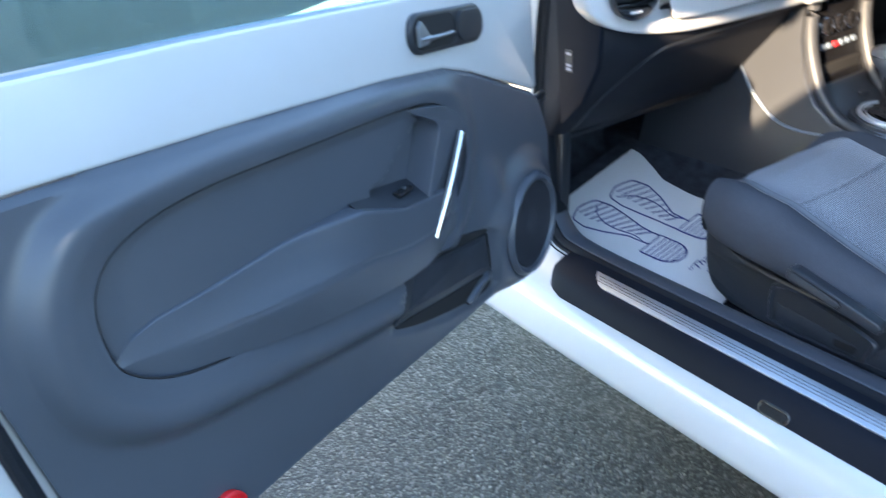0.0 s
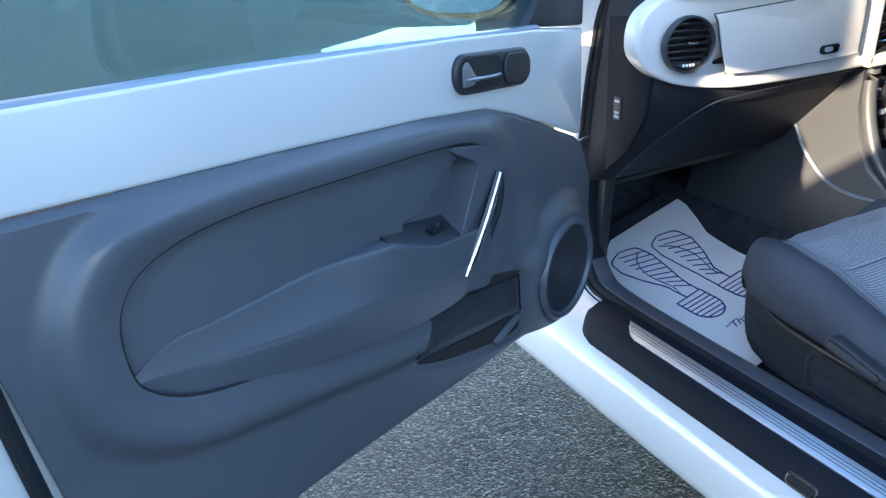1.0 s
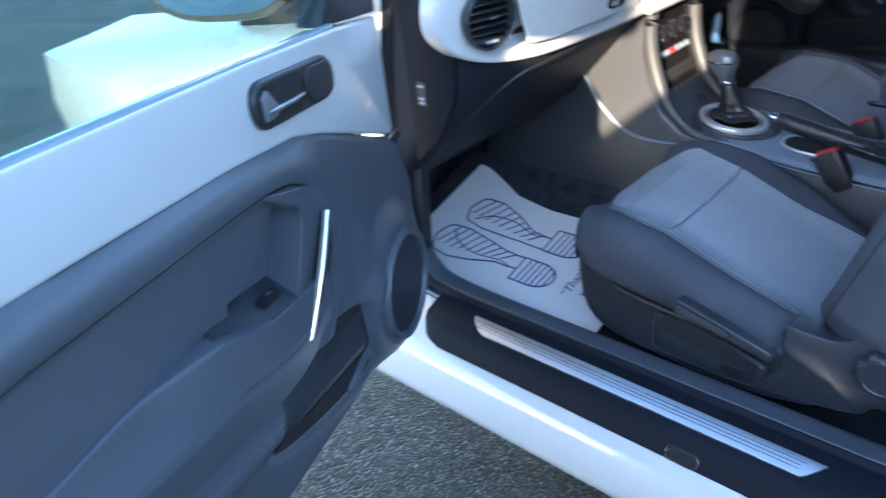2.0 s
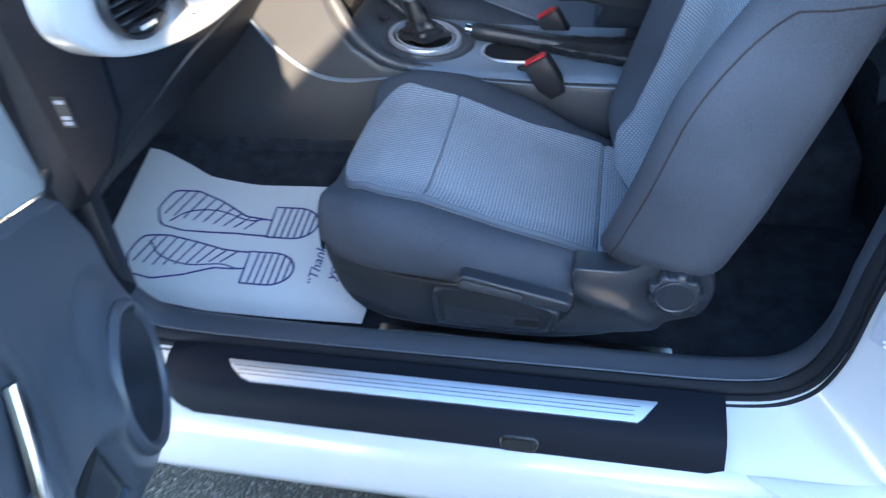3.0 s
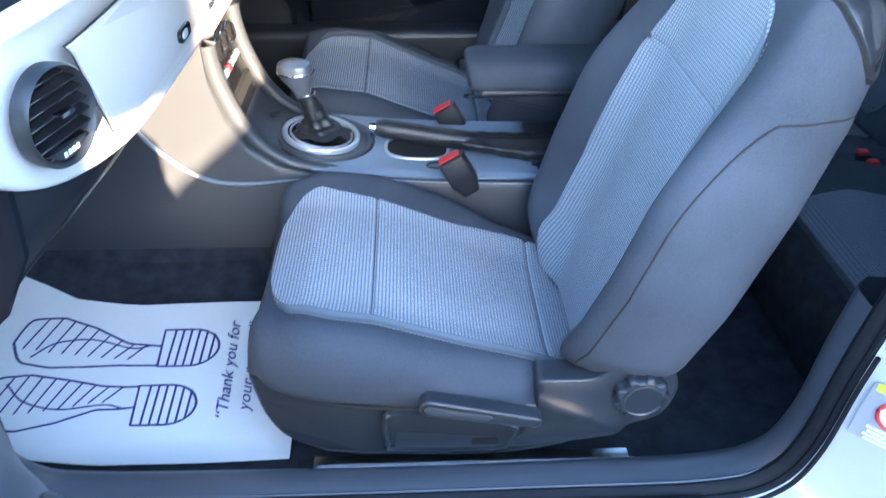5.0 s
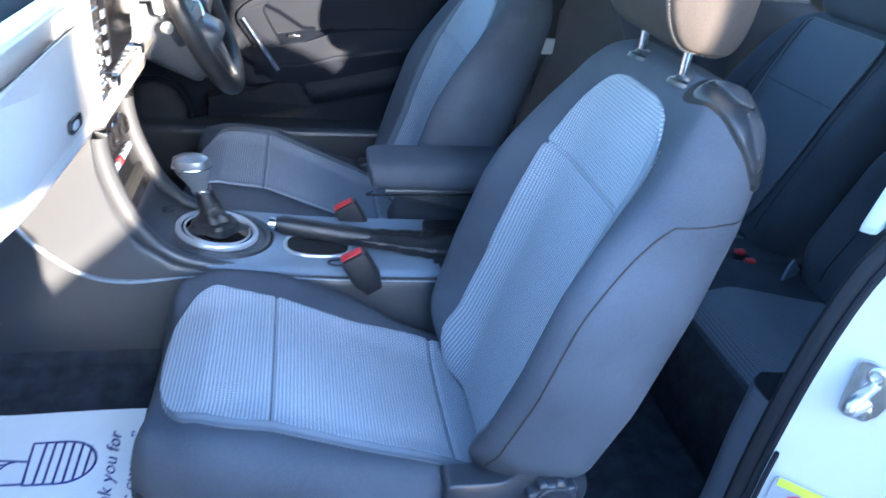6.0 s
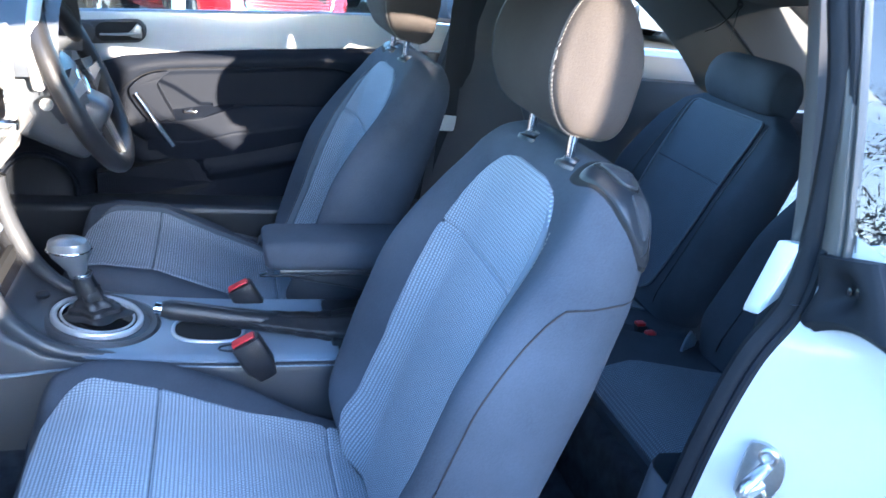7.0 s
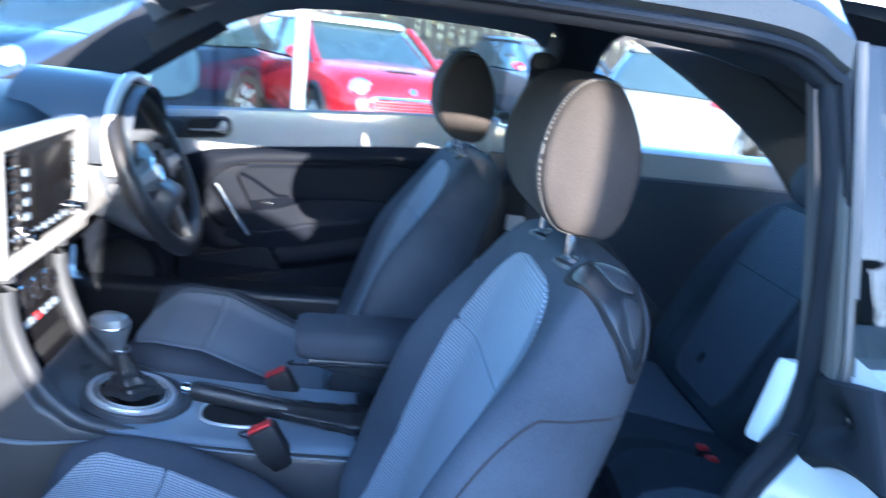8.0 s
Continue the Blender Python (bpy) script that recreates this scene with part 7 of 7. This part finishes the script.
def shade_van(at):
    """An unseen panel van, added to block sun; nose along -x; the side towards the car is +y."""
    v = thing("shade_van", "unseen pale silver van added to shade the car", "van", m=Matrix.Translation(at))
    # Outline shaped so that its shadow falls on the chosen parts of the cabin.
    prof = [(-0.72, 0.30), (-0.75, 0.70), (-0.68, 0.93), (-0.30, 1.03), (0.68, 1.04), (0.80, 1.10), (0.828, 1.29), (0.865, 1.50), (0.925, 1.67), (1.02, 1.74), (1.12, 1.745), (1.20, 1.71), (1.30, 1.65), (2.70, 1.65), (2.84, 1.61), (2.88, 1.55), (2.90, 0.35), (2.75, 0.26), (-0.60, 0.26)]
    part("body", prism(prof, -1.70, 0.0, 0.07, 4), SILVER, v, "silver painted van body")
    part("side_glass", prism([(0.88, 1.10), (0.94, 1.50), (1.36, 1.52), (1.38, 1.10)], -0.02, 0.004, 0.01, 2), GLASS_FAR, v)
    # Added block: keeps sun off the front of the driver's door.
    part("screen_blocker", prism([(0.76, 1.52), (0.84, 1.50), (0.93, 1.70), (1.005, 1.74), (1.005, 1.86), (0.97, 1.93), (0.86, 1.92), (0.78, 1.74)], -0.22, -0.02, 0.02, 3), PLASTIC_DARK, v, "black block added over the van's screen to stop sun")
    # Added feet and bar: the front foot shades the back of the head restraint.
    part("rack_blocker", merge(*[box((0.09, 0.06, 0.28), (x_, -0.10, 1.80), 0.015, 3) for x_ in (1.352, 2.55)], box((1.75, 0.05, 0.035), (1.80, -0.10, 1.955), 0.012)), PLASTIC_DARK, v, "black rack shape added to cut the sunlight")
    # Added block: keeps sun off the far rear side trim.
    part("roof_blocker", box((1.00, 0.60, 0.30), (2.08, -0.42, 1.82), 0.08, 4), PLASTIC_DARK, v, "black block added on the rack to stop sun")
    # Added blocks that shade the white dash panel; no such mirror is known.
    part("dash_blocker", merge(box((0.34, 0.12, 0.23), (0.36, 0.12, 1.615), 0.04, 4), box((0.21, 0.10, 0.24), (0.285, 0.12, 1.41), 0.03, 3), box((0.50, 0.04, 0.04), (0.55, 0.04, 1.20), 0.015), box((0.05, 0.05, 0.16), (0.30, 0.08, 1.26), 0.015)), PLASTIC_DARK, v, "black blocks on an arm, added to shade the dash")
    part("side_moulding", box((2.3, 0.03, 0.10), (1.2, 0.006, 0.62), 0.01), PLASTIC_DARK, v)
    part("headlamp", box((0.14, 0.30, 0.20), (-0.69, -0.17, 0.74), 0.05, 3), LENS, v)
    for x in (-0.05, 2.15):
        t_ = Matrix.Translation((x, -0.08, 0.33)) @ Matrix.Rotation(radians(-90), 4, "X")
        w_ = part("wheel", lathe([(0.20, -0.10), (0.31, -0.10), (0.33, -0.06), (0.33, 0.06), (0.31, 0.095), (0.22, 0.10), (0.19, 0.08)], 30, (0, 0, 0), t_), TYRE, v, "black tyre")
        part("rim", lathe([(0.21, 0.08), (0.19, 0.10), (0.07, 0.08), (0.004, 0.085)], 30, (0, 0, 0), t_), STEEL, w_)


shade_van((0, -2.2, 0))

post = thing("white_post", "slim white painted steel post", "post", m=Matrix.Translation((-0.10, 3.9, 0.05)))
part("shaft", lathe([(0.034, 0), (0.034, 2.6), (0.03, 2.62), (0.004, 2.62)], 16), POST_WHITE, post)
part("foot", lathe([(0.09, 0), (0.09, 0.012), (0.045, 0.02)], 18), POST_WHITE, post)

# timber fence of upright boards
fence = thing("timber_fence", "tall dark stained board fence behind the parked cars", "fence")
rnd = random.Random(5)
me = None
for i in range(90):
    x = -9 + i * 0.22
    if me is None:
        b = part("board", box((0.205, 0.025, 2.0), (0, 0, 1.0), 0.006, 1), TIMBER, fence)
        me = b.data
    else:
        b = new("board", me)
        b.parent = fence
    b.location = (x, 14.4 + rnd.uniform(-0.012, 0.012), 0.03 + rnd.uniform(-0.02, 0.02))
part("rail", box((20, 0.05, 0.1), (0.8, 14.46, 0.66), 0.01), TIMBER, fence)
part("rail", box((20, 0.05, 0.1), (0.8, 14.46, 1.76), 0.01), TIMBER, fence)


def leaf_cloud(n, spread, seed, size):
    """Many small folded leaves, spread(rnd) giving each place."""
    r = random.Random(seed)
    verts, faces = [], []
    for _ in range(n):
        p = spread(r)
        a = Vector((r.uniform(-1, 1), r.uniform(-1, 1), r.uniform(-1, 1))).normalized()
        b = a.orthogonal().normalized()
        s = size * r.uniform(0.5, 1.4)
        i = len(verts)
        verts += [p - a * s, p + b * s * 0.5, p + a * s, p - b * s * 0.5]
        faces += [(i, i + 1, i + 2), (i, i + 2, i + 3)]
    bm = bmesh.new()
    vs = [bm.verts.new(v) for v in verts]
    for f in faces:
        bm.faces.new([vs[j] for j in f])
    return bm


def raw(name, bm, mat, parent=None, label=""):
    m_ = bpy.data.meshes.new(name)
    bm.to_mesh(m_)
    bm.free()
    m_.materials.append(mat)
    ob = new(name, m_)
    if parent:
        ob.parent = parent
    return tagged(ob, label)


tagged(raw("hedge", leaf_cloud(9000, lambda r: Vector((r.uniform(-9, 11), 15.4 + r.gauss(0, 0.5), 0.4 + abs(r.gauss(0, 1.25)) + 0.5 * math.sin(r.random() * 9))), 3, 0.09), HEDGE), "yellowing winter hedge behind the fence", "hedge", kind="stuff")


def bare_tree(label, at, height, seed):
    r = random.Random(seed)
    t = thing("tree", label, "tree", "bare trees", m=Matrix.Translation(at))
    twigs, tips = [], []

    def grow(p, d, length, rad, depth):
        pts, q = [p], p
        for _ in range(4):
            d = (d + Vector((r.gauss(0, 0.16), r.gauss(0, 0.16), r.gauss(0.03, 0.10)))).normalized()
            q = q + d * length / 4
            pts.append(q)
        twigs.append((pts, [rad * (1 - 0.12 * i) for i in range(5)], depth))
        if depth < 5:
            for _ in range(3 if depth < 4 else 2):
                e = (d + Vector((r.gauss(0, 0.6), r.gauss(0, 0.6), r.gauss(0.12, 0.35)))).normalized()
                grow(pts[r.choice((2, 3, 4))], e, length * r.uniform(0.6, 0.82), rad * 0.55, depth + 1)
        else:
            tips.append(q)
    grow(Vector((0, 0, 0)), Vector((0, 0, 1)), height * 0.36, height * 0.028, 0)
    bms = [tube(p, w, 5 if d > 1 else 9, caps=False) for p, w, d in twigs if d < 1]
    part("trunk", merge(*bms), BARK, t)
    verts = [tube(p, [max(0.012, v) for v in w], 4, caps=False) for p, w, d in twigs if d >= 1]
    raw("crown", merge(*verts), BARK, t, "bare branching crown")
    raw("leaves", leaf_cloud(3200, lambda rr: rr.choice(tips) + Vector((rr.gauss(0, 0.22), rr.gauss(0, 0.22), rr.gauss(0, 0.22))), seed, 0.055), HEDGE, t, "last russet leaves")


for k, (x, y, h) in enumerate(((13.5, -15, 7.0), (17, -14, 7.5), (11, -17, 6.5), (19, -19, 8.0), (21, -13, 7.0), (9.5, -20, 7.5))):
    bare_tree("bare winter tree with few russet leaves", (x, y, 0), h, 20 + k)
tagged(raw("shrubs", leaf_cloud(70000, lambda r: Vector(((t_ := r.uniform(0, 1)) * 26 + 6, -22 + t_ * 16 + r.gauss(0, 0.8), abs(r.gauss(0, 1.25 + 0.5 * ease(0.12, 0.5, t_))) + 0.9 * abs(math.sin(t_ * 22)) * r.random())), 8, 0.075), HEDGE), "dark shrubs along the edge of the car park", "shrubs", kind="stuff")
